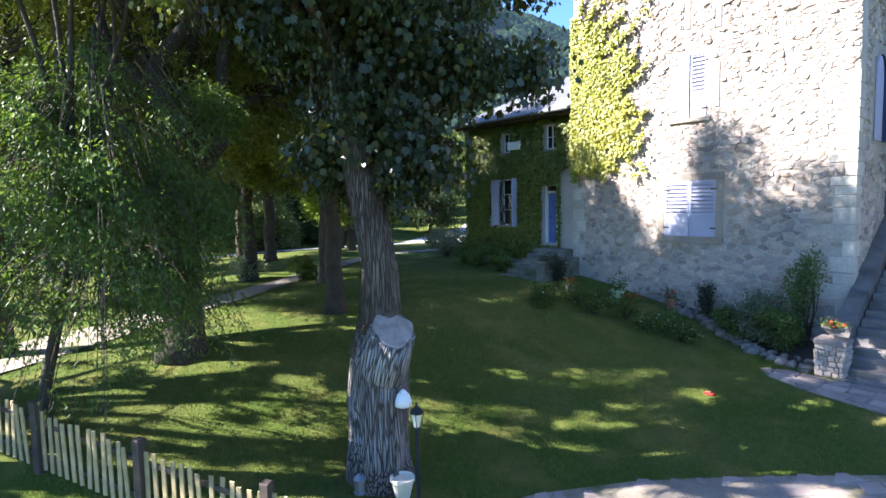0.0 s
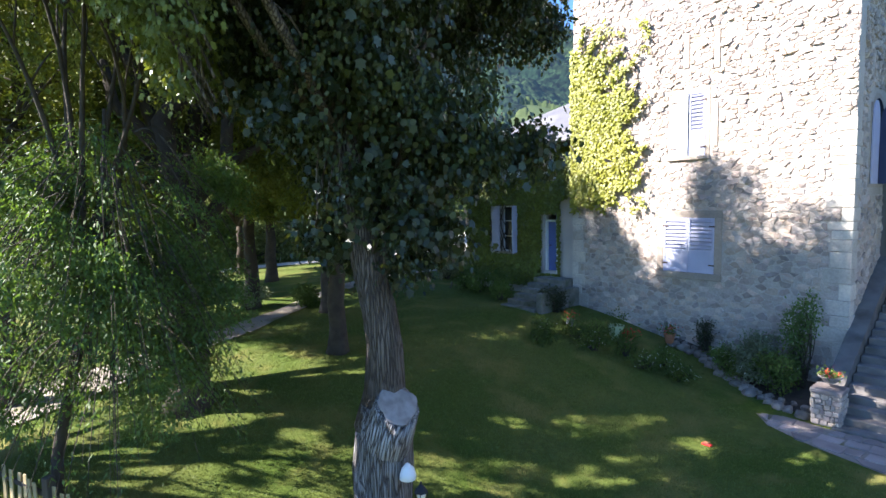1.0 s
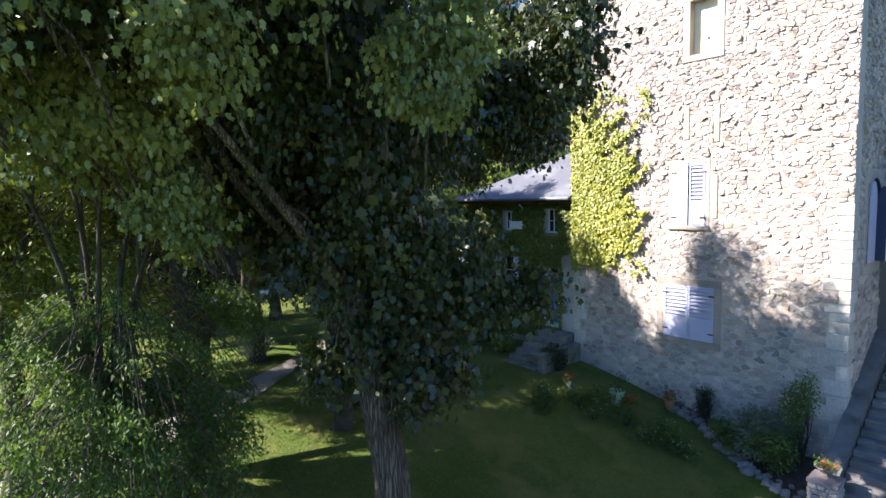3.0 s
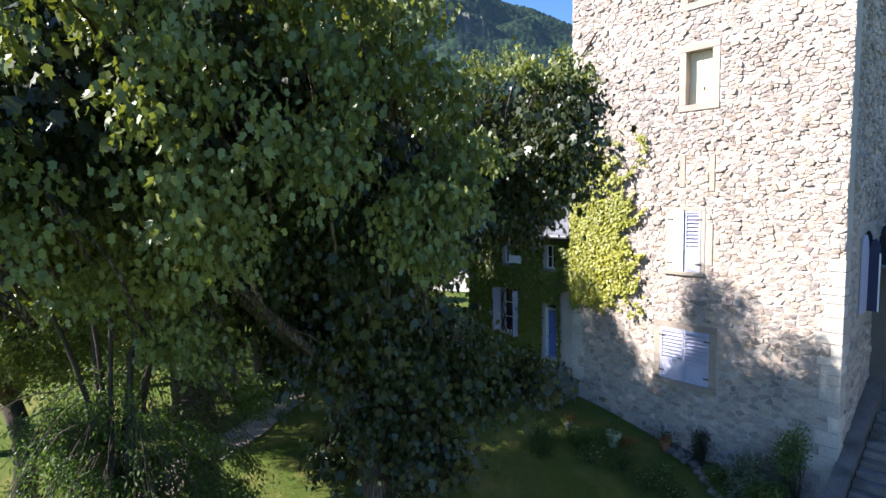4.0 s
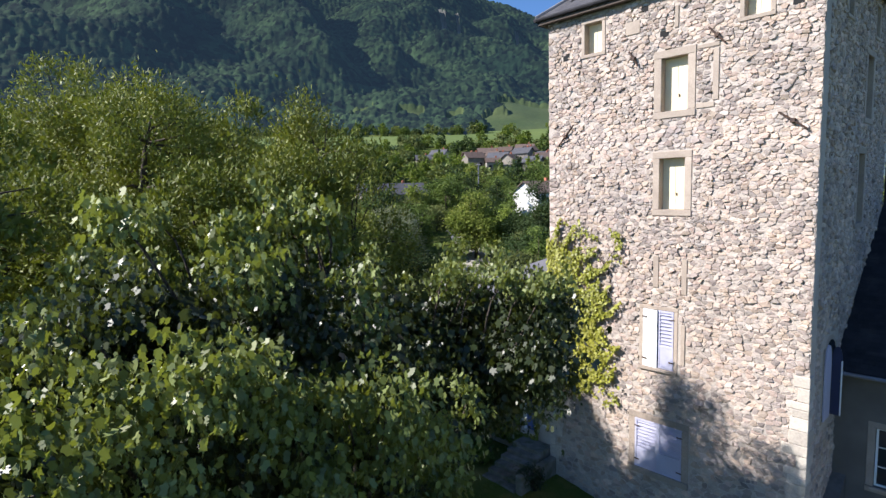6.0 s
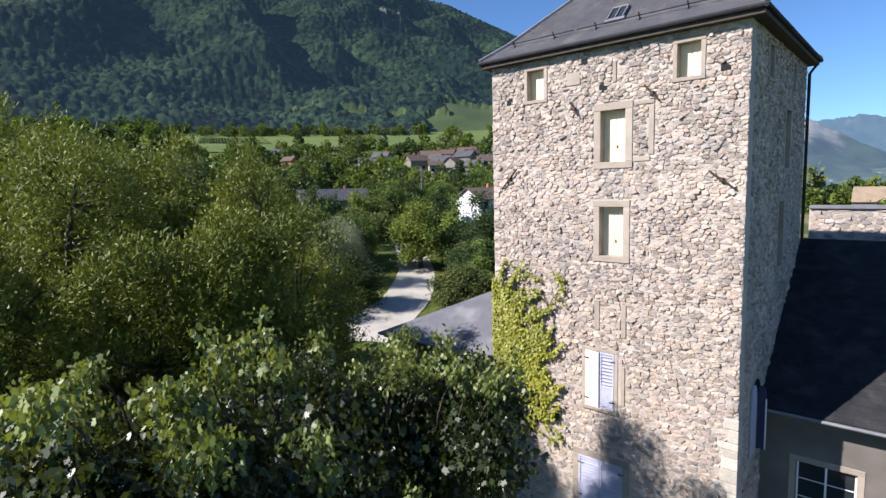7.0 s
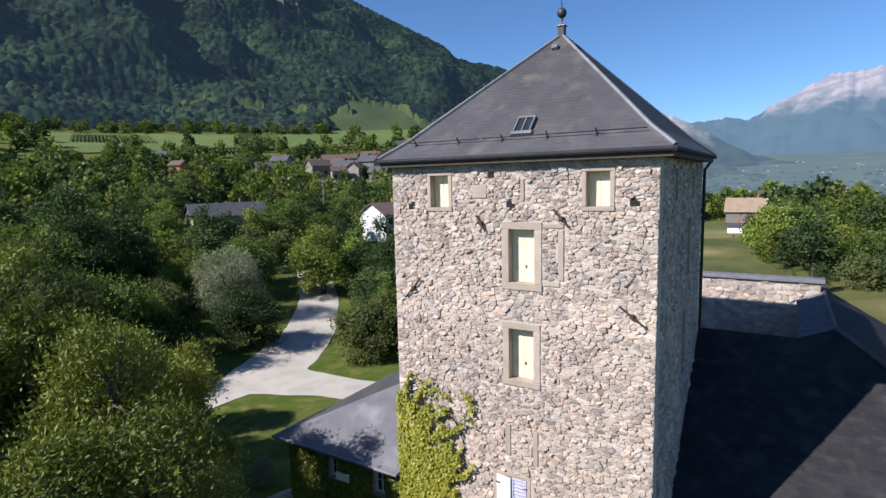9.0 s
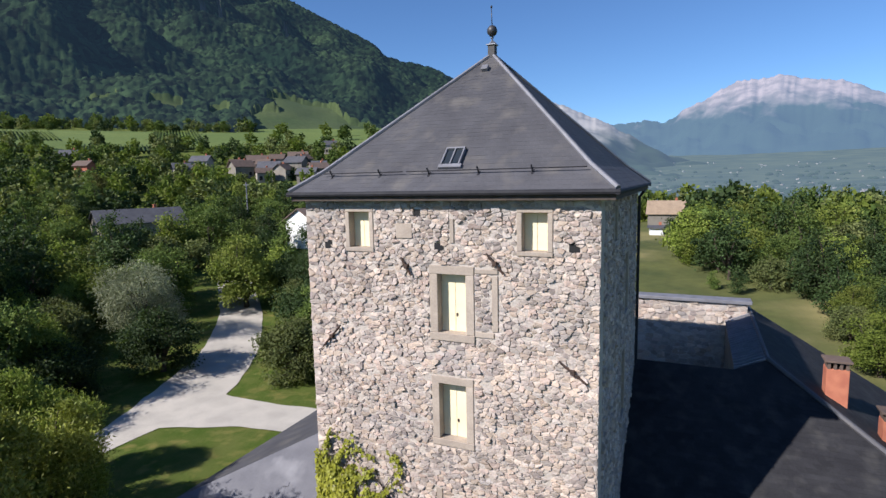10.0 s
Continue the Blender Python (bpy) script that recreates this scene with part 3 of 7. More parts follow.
def shutter_leaf(width, height, plain=False):
    """A shutter leaf, hinge at x = 0: frame, slats above, a panel below, two hinges."""
    m = Mesh()
    s = 0.07
    m.bevel_box(0, s, 0, 0.04, 0, height, 0.004).bevel_box(width - s, width, 0, 0.04, 0, height, 0.004)
    cut = height * (0.9 if plain else 0.36)
    for z in (0, cut, height - s):
        m.bevel_box(s, width - s, 0, 0.04, z, z + s * 1.2 if z != height - s else height, 0.004)
    m.bevel_box(s, width - s, 0.012, 0.028, s, cut, 0.003)
    m.box(s, width - s, 0.034, 0.039, cut, height - s)
    return m


def slats(leaf, width, height, mat, plain=False):
    """The tilted slats of a shutter leaf, one mesh for all of them."""
    s = 0.07
    m = Mesh().box(-width / 2 + s, width / 2 - s, -0.045, 0.045, -0.008, 0.008).data("slat", mat)
    z = height * (0.9 if plain else 0.36) + s * 1.3
    while z < height - s - 0.03:
        o = new("slat", m)
        o.parent = leaf
        o.matrix_basis = pose(width / 2, 0.015, z + 0.045, -42)
        z += 0.125


def shutter_pair(name_parent, rect, place, left_turn, right_turn, mat):
    x0, x1, z0, z1 = rect
    w, h = (x1 - x0) / 2 - 0.005, z1 - z0
    for x, turn, flip in ((x0, left_turn, 1), (x1, right_turn, -1)):
        # The leaf ajar is painted white to carry the sun that strikes it.
        leaf = part("shutter", shutter_leaf(w, h, turn < 0), WHITE if turn < 0 else mat, name_parent, "plain shutter leaf ajar, whitened as sunlit" if turn < 0 else "pale louvred wooden shutter leaf")
        leaf.matrix_basis = place @ pose(x, -0.035, z0, 0, 0, turn) @ Matrix.Diagonal((flip, 1, 1, 1))
        slats(leaf, w, h, WHITE if turn < 0 else mat, turn < 0)
        for z in (0.25, h - 0.3):
            part("hinge", Mesh().bevel_box(-0.03, 0.16, -0.012, 0.0, z, z + 0.045, 0.003), IRON, leaf)


win1 = part("window", stone_frame(3.98, 5.06, 6.95, 8.98, 0.14, 0.02, FRONT, 0.06), DRESSED, tower, "stone-framed window with one shutter leaf ajar")
shutter_pair(win1, HOLES_FRONT[4], FRONT, -6, 0, SHUTTER)
win0 = part("window", stone_frame(3.72, 5.40, 3.15, 4.95, 0.24, 0.02, FRONT, 0.05), DRESSED, tower, "wide stone-framed window with both shutters closed")
shutter_pair(win0, HOLES_FRONT[5], FRONT, 0, 0, SHUTTER)
for rect in (HOLES_FRONT[4], HOLES_FRONT[5]):
    part("pane", Mesh().box(rect[0], rect[1], 0.3, 0.32, rect[2], rect[3]), GLASS, win1 if rect is HOLES_FRONT[4] else win0)
# arched side window, one leaf shut and one swung open
def arched(y0, y1, z0, spring, top, front, back, place):
    """A board with a round-arched head between y0 and y1 along a wall."""
    mid, half = (y0 + y1) / 2, (y1 - y0) / 2
    pts = [(y0, z0), (y1, z0), (y1, spring)] + [(mid + half * math.cos(a), spring + (top - spring) * math.sin(a)) for a in np.linspace(0.25, math.pi - 0.25, 9)] + [(y0, spring)]
    n = len(pts)
    return Mesh().add([place @ Vector((a, front, b)) for a, b in pts] + [place @ Vector((a, back, b)) for a, b in pts], [tuple(range(n)), tuple(reversed(range(n, 2 * n)))] + [(k, n + k, n + (k + 1) % n, (k + 1) % n) for k in range(n)])


awin = part("window", arched(1.33, 3.02, 5.8, 7.5, 8.5, -0.012, 0.06, SIDE), DRESSED, tower, "round-arched side window in a stone surround")
part("pane", arched(1.45, 2.9, 5.9, 7.5, 8.35, -0.02, 0.0, SIDE), GLASS, awin, "dark glass")
part("shutter", arched(1.45, 2.16, 5.9, 7.6, 8.25, -0.06, -0.025, SIDE), SHUTTER, awin, "pale closed shutter leaf with a rounded head")
swung = pose(9.03, 2.36, 0, 0, 0, 8)
part("shutter", arched(0.0, 0.26, 5.9, 7.7, 8.1, -0.02, 0.02, swung), SHADED_NAVY, awin, "shutter leaf swung open, its shaded face dark blue")
part("edge_board", Mesh().bevel_box(0.235, 0.275, -0.03, 0.03, 5.9, 7.65, 0.006, swung), WHITE, awin, "white edge of the open leaf")

# roof
E0, E1, EZ, AX, AY, AZ = -0.35, 9.42, 19.66, 4.62, 4.55, 24.15
profile = [(0.0, EZ), (0.16, EZ + 0.60), (1.0, AZ)]
rm = Mesh()
levels = []
for f, z in profile:
    levels.append([(E0 + (AX - E0) * f, E0 + (AY - E0) * f, z), (E1 + (AX - E1) * f, E0 + (AY - E0) * f, z), (E1 + (AX - E1) * f, E1 + (AY - E1) * f, z), (E0 + (AX - E0) * f, E1 + (AY - E1) * f, z)])
for lo, hi in zip(levels, levels[1:]):
    for k in range(4):
        a, b, c, d = lo[k], lo[(k + 1) % 4], hi[(k + 1) % 4], hi[k]
        rm.add([a, b, c, d] if hi is not levels[-1] else [a, b, c], [tuple(range(4 if hi is not levels[-1] else 3))])
rm.add([(x, y, z - 0.05) for x, y, z in levels[0]], [(3, 2, 1, 0)])
roof = part("roof", rm, SLATE, tower, "steep dark grey slate pyramid roof")


def slates(a, b, c, d, course, width, seed, lift=0.02):
    """Overlapping slates over a slope with its eave from a to b and its top from d to c, as one mesh."""
    a, b, c, d = (Vector(p) for p in (a, b, c, d))
    g = np.random.default_rng(seed)
    up = ((c + d) / 2 - (a + b) / 2)
    n = (b - a).cross(up).normalized()
    rows = max(2, int(up.length / course))
    m = Mesh()
    for r in range(rows):
        f0, f1 = r / rows, (r + 1.0) / rows
        l0, r0, l1, r1 = a.lerp(d, f0), b.lerp(c, f0), a.lerp(d, f1), b.lerp(c, f1)
        size = (r0 - l0).length
        cuts = [0.0]
        while cuts[-1] < 1:
            cuts.append(cuts[-1] + width * g.uniform(0.7, 1.3) / max(size, 0.1))
        cuts[-1] = 1.0
        for u, v in zip(cuts, cuts[1:]):
            h = n * (lift * g.uniform(0.7, 1.2))
            e = 0.004 / max(size, 0.1)
            lo = [l0.lerp(r0, u + e), l0.lerp(r0, v - e)]
            m.add([lo[0] + n * 0.001, lo[1] + n * 0.001, lo[0] + h, lo[1] + h, l1.lerp(r1, v - e) + n * 0.003, l1.lerp(r1, u + e) + n * 0.003], [(0, 1, 3, 2), (2, 3, 4, 5)])
    return m


for k in (0, 1):
    for lo, hi, sd in ((levels[0], levels[1], 3), (levels[1], levels[2], 4)):
        tagged(part("slate_covering", slates(lo[k], lo[(k + 1) % 4], hi[(k + 1) % 4], hi[k], 0.17, 0.26, 10 * k + sd, 0.006), SLATE, roof, "overlapping courses of dark slates"), kind="stuff")
fm = Mesh()
for k in range(4):
    a, b = Vector(levels[0][k]), Vector(levels[0][(k + 1) % 4])
    d = (b - a).normalized()
    fm.tube([a - d * 0.06 + Vector((0, 0, -0.06)), b + d * 0.06 + Vector((0, 0, -0.06))], [0.075, 0.075], 8)
part("gutter", fm, BLACK, roof, "dark metal eaves gutter")
soffit = Mesh().box(E0 + 0.05, E1 - 0.05, E0 + 0.05, 0, 19.40, 19.60).box(9, E1 - 0.05, 0, 9.3, 19.40, 19.60).box(E0 + 0.05, 0, 0, 9.3, 19.40, 19.60).box(0, 9, 9, 9.35, 19.4, 19.6)
part("fascia", soffit, DARKWOOD, roof, "dark boxed eaves")
hm = Mesh()
for k in range(4):
    pts = [Vector(levels[q][k]) + Vector((0, 0, 0.03)) for q in range(3)]
    hm.tube(pts, [0.075, 0.07, 0.06], 6)
part("hip_flashing", hm, LEAD, roof, "pale zinc hip flashing")
fin = Mesh().bevel_box(AX - 0.125, AX + 0.125, AY - 0.125, AY + 0.125, AZ - 0.15, AZ + 0.30, 0.015)
finial = part("finial", fin, SLATE, roof, "slate-clad finial post")
cap = Mesh().bevel_box(AX - 0.165, AX + 0.165, AY - 0.165, AY + 0.165, AZ + 0.30, AZ + 0.345, 0.01)
cap.lathe([(0.17, 0.0), (0.07, 0.09), (0.03, 0.12), (0.03, 0.17), (0.06, 0.19), (0.06, 0.22), (0.02, 0.25)], 4, (AX, AY, AZ + 0.345))
part("finial_cap", cap, ZINC, finial, "zinc cap with a small knob")
ball = [(0.175 * math.sin(a), 0.19 - 0.19 * math.cos(a)) for a in np.linspace(0.1, math.pi - 0.1, 12)]
bm2 = Mesh().lathe(ball, 18, (AX, AY, AZ + 0.59))
bm2.tube([(AX, AY, AZ + 0.94), (AX - 0.02, AY, AZ + 1.54)], [0.02, 0.012], 6)
bm2.lathe([(0.01, 0), (0.04, 0.03), (0.04, 0.06), (0.01, 0.09)], 8, (AX - 0.02, AY, AZ + 1.52))
part("finial_ball", bm2, ZINC_DARK, roof, "dark metal ball with a thin rod", True)


def on_roof(x, up, lift=0.0):
    """A place on the roof's front slope, up metres from the eave along the slope."""
    v1 = Vector(levels[1][0]) - Vector(levels[0][0])
    run, risez = v1.y, v1.z
    l1 = math.hypot(run, risez)
    if up < l1:
        y, z, n = E0 + run * up / l1, EZ + risez * up / l1, Vector((0, -risez, run))
    else:
        run2, rise2 = AY - levels[1][0][1], AZ - levels[1][0][2]
        l2 = math.hypot(run2, rise2)
        y, z, n = levels[1][0][1] + run2 * (up - l1) / l2, levels[1][0][2] + rise2 * (up - l1) / l2, Vector((0, -rise2, run2))
    return Vector((x, y, z)) + n.normalized() * lift, math.degrees(math.atan2(-n.y, n.z))


p0, tilt = on_roof(4.75, 1.45, 0.0)
mk = pose(*p0, tilt)
sk = Mesh().bevel_box(-0.30, -0.25, -0.35, 0.35, 0, 0.12, 0.01, mk).bevel_box(0.25, 0.30, -0.35, 0.35, 0, 0.12, 0.01, mk).bevel_box(-0.30, 0.30, 0.29, 0.35, 0, 0.12, 0.01, mk).bevel_box(-0.36, 0.36, -0.47, -0.33, 0, 0.09, 0.01, mk).bevel_box(-0.02, 0.02, -0.35, 0.35, 0, 0.11, 0.005, mk)
skylight = part("skylight", sk, LEAD, roof, "small zinc-framed roof light")
part("pane", Mesh().box(-0.26, 0.26, -0.34, 0.3, 0.05, 0.07, mk), GLASS, skylight)
gm = Mesh()
for a, b in ((0.6, 3.4), (3.5, 8.6)):
    pa, _ = on_roof(a, 0.75, 0.13)
    pb, _ = on_roof(b, 0.75, 0.13)
    gm.tube([pa, pb], [0.018, 0.018], 5)
for x in (0.9, 2.6, 4.2, 5.7, 7.2):
    pa, tl = on_roof(x, 0.75, 0.0)
    gm.bevel_box(-0.03, 0.03, -0.1, 0.1, 0, 0.02, 0.004, pose(*pa, tl)).bevel_box(-0.015, 0.015, -0.02, 0.02, 0, 0.24, 0.004, pose(*pa, tl))
part("snow_guard", gm, BLACK, roof, "dark iron snow rail on brackets")
pv, tv = on_roof(4.6, 5.75, 0)
part("vent", Mesh().bevel_box(-0.12, 0.12, -0.08, 0.14, 0, 0.14, 0.02, pose(*pv, tv)), LEAD, roof, "small roof vent")
part("downpipe", Mesh().tube([(9.35, 9.3, 19.5), (9.08, 9.2, 19.1), (9.08, 9.2, 2.0)], [0.06, 0.06, 0.06], 8), BLACK, tower, "dark metal downpipe")

# iron tie bars and put-log holes
for a, b in (((0.46, 14.78), (1.15, 15.53)), ((8.71, 14.66), (7.98, 15.2)), ((3.38, 17.76), (3.70, 17.24)), ((6.0, 17.97), (6.49, 17.42))):
    va, vb = Vector((a[0], -0.09, a[1])), Vector((b[0], -0.09, b[1]))
    mid = (va + vb) / 2
    part("wall_tie", Mesh().tube([va, va.lerp(vb, 0.5), vb], [0.03, 0.04, 0.03], 6).bevel_box(mid.x - 0.06, mid.x + 0.06, -0.14, 0.0, mid.z - 0.06, mid.z + 0.06, 0.01), IRON, tower, "rusty iron wall anchor bar")
PUTLOG = [(0.80, 18.07, 0.14), (4.57, 18.06, 0.15), (8.35, 18.19, 0.14), (3.90, 19.03, 0.11)]
# Each hole is a near-black box, its inner shade put into the colour.
for x, z, r in PUTLOG:
    part("putlog_hole", Mesh().box(x - r, x + r, -0.004, 0.05, z - r, z + r), DARK, tower, "square hole in the masonry, shown by a dark box")

# ---- wing left of the tower ----
wing = thing("wing", "low two-storey wing covered in climbing vine, slate hip roof", "house")
WING = pose(-6.3, 0.3, 0)
wb = Mesh()
W_HOLES = [(2.1, 3.15, 3.35, 5.4), (2.25, 2.8, 6.55, 7.4), (4.55, 5.3, 2.65, 5.0), (4.65, 5.25, 6.5, 7.5)]
wall_cells(wb, 0, 6.3, 0.2, 7.95, 0.5, W_HOLES, WING)
wb.box(-6.3, -5.8, 0.8, 9.4, 0.2, 7.95).box(-5.8, 0, 8.9, 9.4, 0.2, 7.95)
part("wall", wb, PLASTER, wing, "grey lime-plastered wall")
# Hall plaster, its colour lowered to deepen the tower's shade on it.
HALL_PLASTER = material("shaded_plaster", (0.17, 0.152, 0.135), (0.125, 0.112, 0.10), 0.9, 0.95, 0.006, 18, stain=(0.16, 0.145, 0.13))
# Slate darkened so that the tower's shadow on the hall roof reads deeper.
HALL_SLATE = material("shaded_slate", (0.032, 0.032, 0.036), (0.022, 0.022, 0.026), 1.2, 0.8, 0.006, 24, fine=26, spec=0.15, stain=(0.040, 0.039, 0.040), stain_scale=1.6, island=0.15)
WING_SLATE = material("pale_slate", (0.15, 0.15, 0.17), (0.115, 0.115, 0.135), 1.2, 0.55, 0.004, 20, fine=30, spec=0.35, stain=(0.20, 0.20, 0.22), stain_scale=0.7)
# The front slope has a paler slate than the other two.
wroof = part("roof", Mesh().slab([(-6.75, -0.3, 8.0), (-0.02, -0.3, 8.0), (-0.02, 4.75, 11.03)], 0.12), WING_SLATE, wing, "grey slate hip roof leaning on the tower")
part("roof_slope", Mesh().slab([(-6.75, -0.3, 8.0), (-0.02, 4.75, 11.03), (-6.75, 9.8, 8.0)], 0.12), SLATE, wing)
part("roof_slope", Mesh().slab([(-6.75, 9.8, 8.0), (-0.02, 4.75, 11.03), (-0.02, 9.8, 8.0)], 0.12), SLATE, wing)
part("gutter", Mesh().tube([(-6.8, -0.33, 7.93), (-0.05, -0.33, 7.93)], [0.07, 0.07], 8), LEAD, wroof, "pale zinc gutter")
part("fascia", Mesh().box(-6.6, -0.03, -0.2, 0.3, 7.75, 7.87), DARKWOOD, wroof, "dark timber eaves board")
for x, y in ((-2.9, 0.55), (-2.4, 1.06), (-1.5, 0.75), (-1.2, 0.2)):
    part("roof_hook", Mesh().bevel_box(-0.07, 0.07, -0.09, 0.09, 0, 0.03, 0.006, pose(x, y, 8.0 + 0.6 * (y + 0.3), 31, 0, 20)), LEAD, wroof, "pale metal roof hook")


def casement(parent, rect, place, back=0.18, bars=2):
    x0, x1, z0, z1 = rect
    m = Mesh()
    f = 0.06
    m.box(x0, x0 + f, back, back + 0.06, z0, z1, place).box(x1 - f, x1, back, back + 0.06, z0, z1, place)
    m.box(x0 + f, x1 - f, back, back + 0.06, z0, z0 + f, place).box(x0 + f, x1 - f, back, back + 0.06, z1 - f, z1, place)
    m.box((x0 + x1) / 2 - 0.03, (x0 + x1) / 2 + 0.03, back, back + 0.06, z0 + f, z1 - f, place)
    for k in range(bars):
        z = z0 + (z1 - z0) * (k + 1) / (bars + 1)
        m.box(x0 + f, x1 - f, back + 0.02, back + 0.05, z - 0.015, z + 0.015, place)
    win = part("window", m, WHITE, parent, "white-painted wooden casement window")
    part("pane", Mesh().box(x0 + f, x1 - f, back + 0.03, back + 0.04, z0 + f, z1 - f, place), GLASS, win, "dark reflecting glass")
    part("sill", Mesh().bevel_box(x0 - 0.08, x1 + 0.08, -0.1, back, z0 - 0.08, z0 - 0.003, 0.01, place), DRESSED, win, "stone sill")
    return win


casement(wing, W_HOLES[0], WING)
leaf = part("shutter", shutter_leaf(0.52, 2.05), SHUTTER, wing, "open pale shutter leaf against the vine")
slats(leaf, 0.52, 2.05, SHUTTER)
leaf.matrix_basis = WING @ pose(2.08, -0.06, 3.35, 0, 0, 176) 
leaf = part("shutter", shutter_leaf(0.52, 2.05), SHUTTER, wing, "open pale shutter leaf seen edge-on")
slats(leaf, 0.52, 2.05, SHUTTER)
leaf.matrix_basis = WING @ pose(3.17, -0.04, 3.35, 0, 0, -80)
casement(wing, W_HOLES[1], WING, 0.12, 1)
casement(wing, W_HOLES[3], WING, 0.12, 1)
dm = Mesh().bevel_box(4.57, 5.28, 0.25, 0.30, 2.66, 4.7, 0.006, WING)
door = part("door", dm, BLUE, wing, "blue-painted entrance door standing half open")
part("door_frame", Mesh().box(4.55, 4.62, 0.12, 0.25, 2.66, 5.0, WING).box(5.2, 5.3, 0.02, 0.25, 2.66, 5.0, WING).box(4.62, 5.2, 0.12, 0.25, 4.72, 4.8, WING), WHITE, door, "white door frame")
part("door_handle", Mesh().bevel_box(4.66, 4.78, 0.2, 0.25, 3.7, 3.74, 0.006, WING), IRON, door)

# ---- building right of the tower ----
hall = thing("hall", "long two-storey hall with a big dark slate hip roof", "house")
SL = 0.74


def south(y):
    return 7.35 + SL * (y - 2.5)


hb = Mesh()
HALL = pose(9.0, 3.1, 0)
H_HOLES = [(1.1, 2.75, 3.6, 5.5), (5.2, 6.6, 3.6, 5.5)]
wall_cells(hb, 0.0, 14.0, -0.2, 7.5, 0.5, H_HOLES, HALL)
for b in ((22.5, 23, 3.6, 19, -0.2, 6.6), (12.7, 22.5, 18.5, 19, -0.2, 6.6), (12.75, 13.2, 9.6, 18.5, 3, 12.2), (9.02, 12.75, 9.6, 10.1, 3, 12.1)):
    part("wall", Mesh().box(*b), HALL_PLASTER, hall)
part("wall", hb, HALL_PLASTER, hall, "plastered wall in the shade of the tower")
hr = Mesh()
ridge_y = 9.85
hr.slab([(9.02, 2.5, south(2.5)), (22.6, 2.5, south(2.5)), (13.84 + 1.2, ridge_y - 1.1, south(ridge_y - 1.1)), (13.84, ridge_y, south(ridge_y)), (12.65, ridge_y - 0.5, south(ridge_y - 0.5)), (9.02, ridge_y - 0.5, south(ridge_y - 0.5))], 0.16)
ez = south(ridge_y)
part("roof_slope", Mesh().slab([(13.84, ridge_y, ez), (22.6, 2.5, south(2.5)), (22.6, 19.2, south(2.5)), (13.9, 19.2, ez)], 0.16), HALL_SLATE, hall)
hroof = part("roof", hr, HALL_SLATE, hall, "dark slate slopes meeting in hips and a ridge")
rib = Mesh()
rib.slab([(12.7, ridge_y - 0.5, 12.35), (13.84, ridge_y, ez + 0.03), (13.9, 19.2, ez + 0.03), (12.8, 18.6, 12.3)], 0.1)
for k in range(26):
    y = ridge_y - 0.2 + k * 0.34
    rib.tube([(12.7, y, 12.40), (13.84, y + 0.2, ez + 0.07)], [0.04, 0.04], 5)
part("tiled_slope", rib, LEAD, hroof, "steep slope with ribbed tiles catching the sun")
for a, b, c, d, sd in (((9.05, 2.5, south(2.5)), (22.6, 2.5, south(2.5)), (14.9, 8.96, south(8.96)), (9.05, 8.96, south(8.96)), 41), ((22.6, 2.5, south(2.5)), (22.6, 19.2, south(2.5)), (13.9, 19.2, ez), (13.84, ridge_y, ez), 42)):
    tagged(part("slate_covering", slates(a, b, c, d, 0.2, 0.3, sd, 0.009), HALL_SLATE, hroof, "overlapping courses of dark slates"), kind="stuff")
part("ridge", Mesh().tube([(13.88, 19.2, ez + 0.04), (13.84, ridge_y, ez + 0.04), (22.65, 2.45, south(2.5) + 0.04)], [0.1, 0.1, 0.1], 6), SLATE, hroof, "slate ridge tiles")
part("gutter", Mesh().tube([(9.1, 2.44, 7.26), (22.7, 2.44, 7.26)], [0.06, 0.06], 8), LEAD, hroof, "zinc gutter along the eave")
for rect in H_HOLES:
    casement(hall, rect, HALL, 0.12, 2)
    part("surround", stone_frame(rect[0], rect[1], rect[2], rect[3], 0.2, 0.02, HALL), DRESSED, hall, "pale stone window surround")


def chimney(x, y, z0, z1, w, d):
    c = part("chimney", Mesh().bevel_box(x - w, x + w, y - d, y + d, z0, z1, 0.01), BRICK, hall, "red brick chimney stack")
    cap = Mesh().bevel_box(x - w - 0.08, x + w + 0.08, y - d - 0.08, y + d + 0.08, z1 + 0.26, z1 + 0.34, 0.01)
    for k in range(4):
        cap.bevel_box(x - w + 0.02 + k * (2 * w - 0.14) / 3, x - w + 0.12 + k * (2 * w - 0.14) / 3, y - d, y + d, z1, z1 + 0.26, 0.005)
    part("chimney_cap", cap, TILE, c, "tiled chimney cap on brick piers")


chimney(16.15, 10.4, 10.4, 12.6, 0.36, 0.32)
chimney(17.55, 9.0, 9.2, 11.35, 0.30, 0.28)

back_wall = thing("court_wall", "sunlit high stone wall with a flat coping", "wall")
cw = Mesh().box(8.2, 13.7, 17.3, 17.9, 3.0, 13.3)
part("wall", cw, MORTAR, back_wall, "pale rubble stone wall")
part("coping", Mesh().bevel_box(8.2, 13.9, 17.15, 18.05, 13.3, 13.48, 0.02), LEAD, back_wall, "flat grey coping")


# ---- trees ----
HANG_SHAPE = np.array([(0, 0), (-0.36, 0.22), (-0.24, 0.45), (-0.32, 0.82), (-0.1, 0.8), (0, 1.1), (0.1, 0.8), (0.32, 0.82), (0.24, 0.45), (0.36, 0.22)])
MAPLE_SHAPE = np.array([(0, 0), (-0.50, 0.20), (-0.35, 0.42), (-0.46, 0.80), (-0.17, 0.73), (0, 1.08), (0.17, 0.73), (0.46, 0.80), (0.35, 0.42), (0.50, 0.20)])
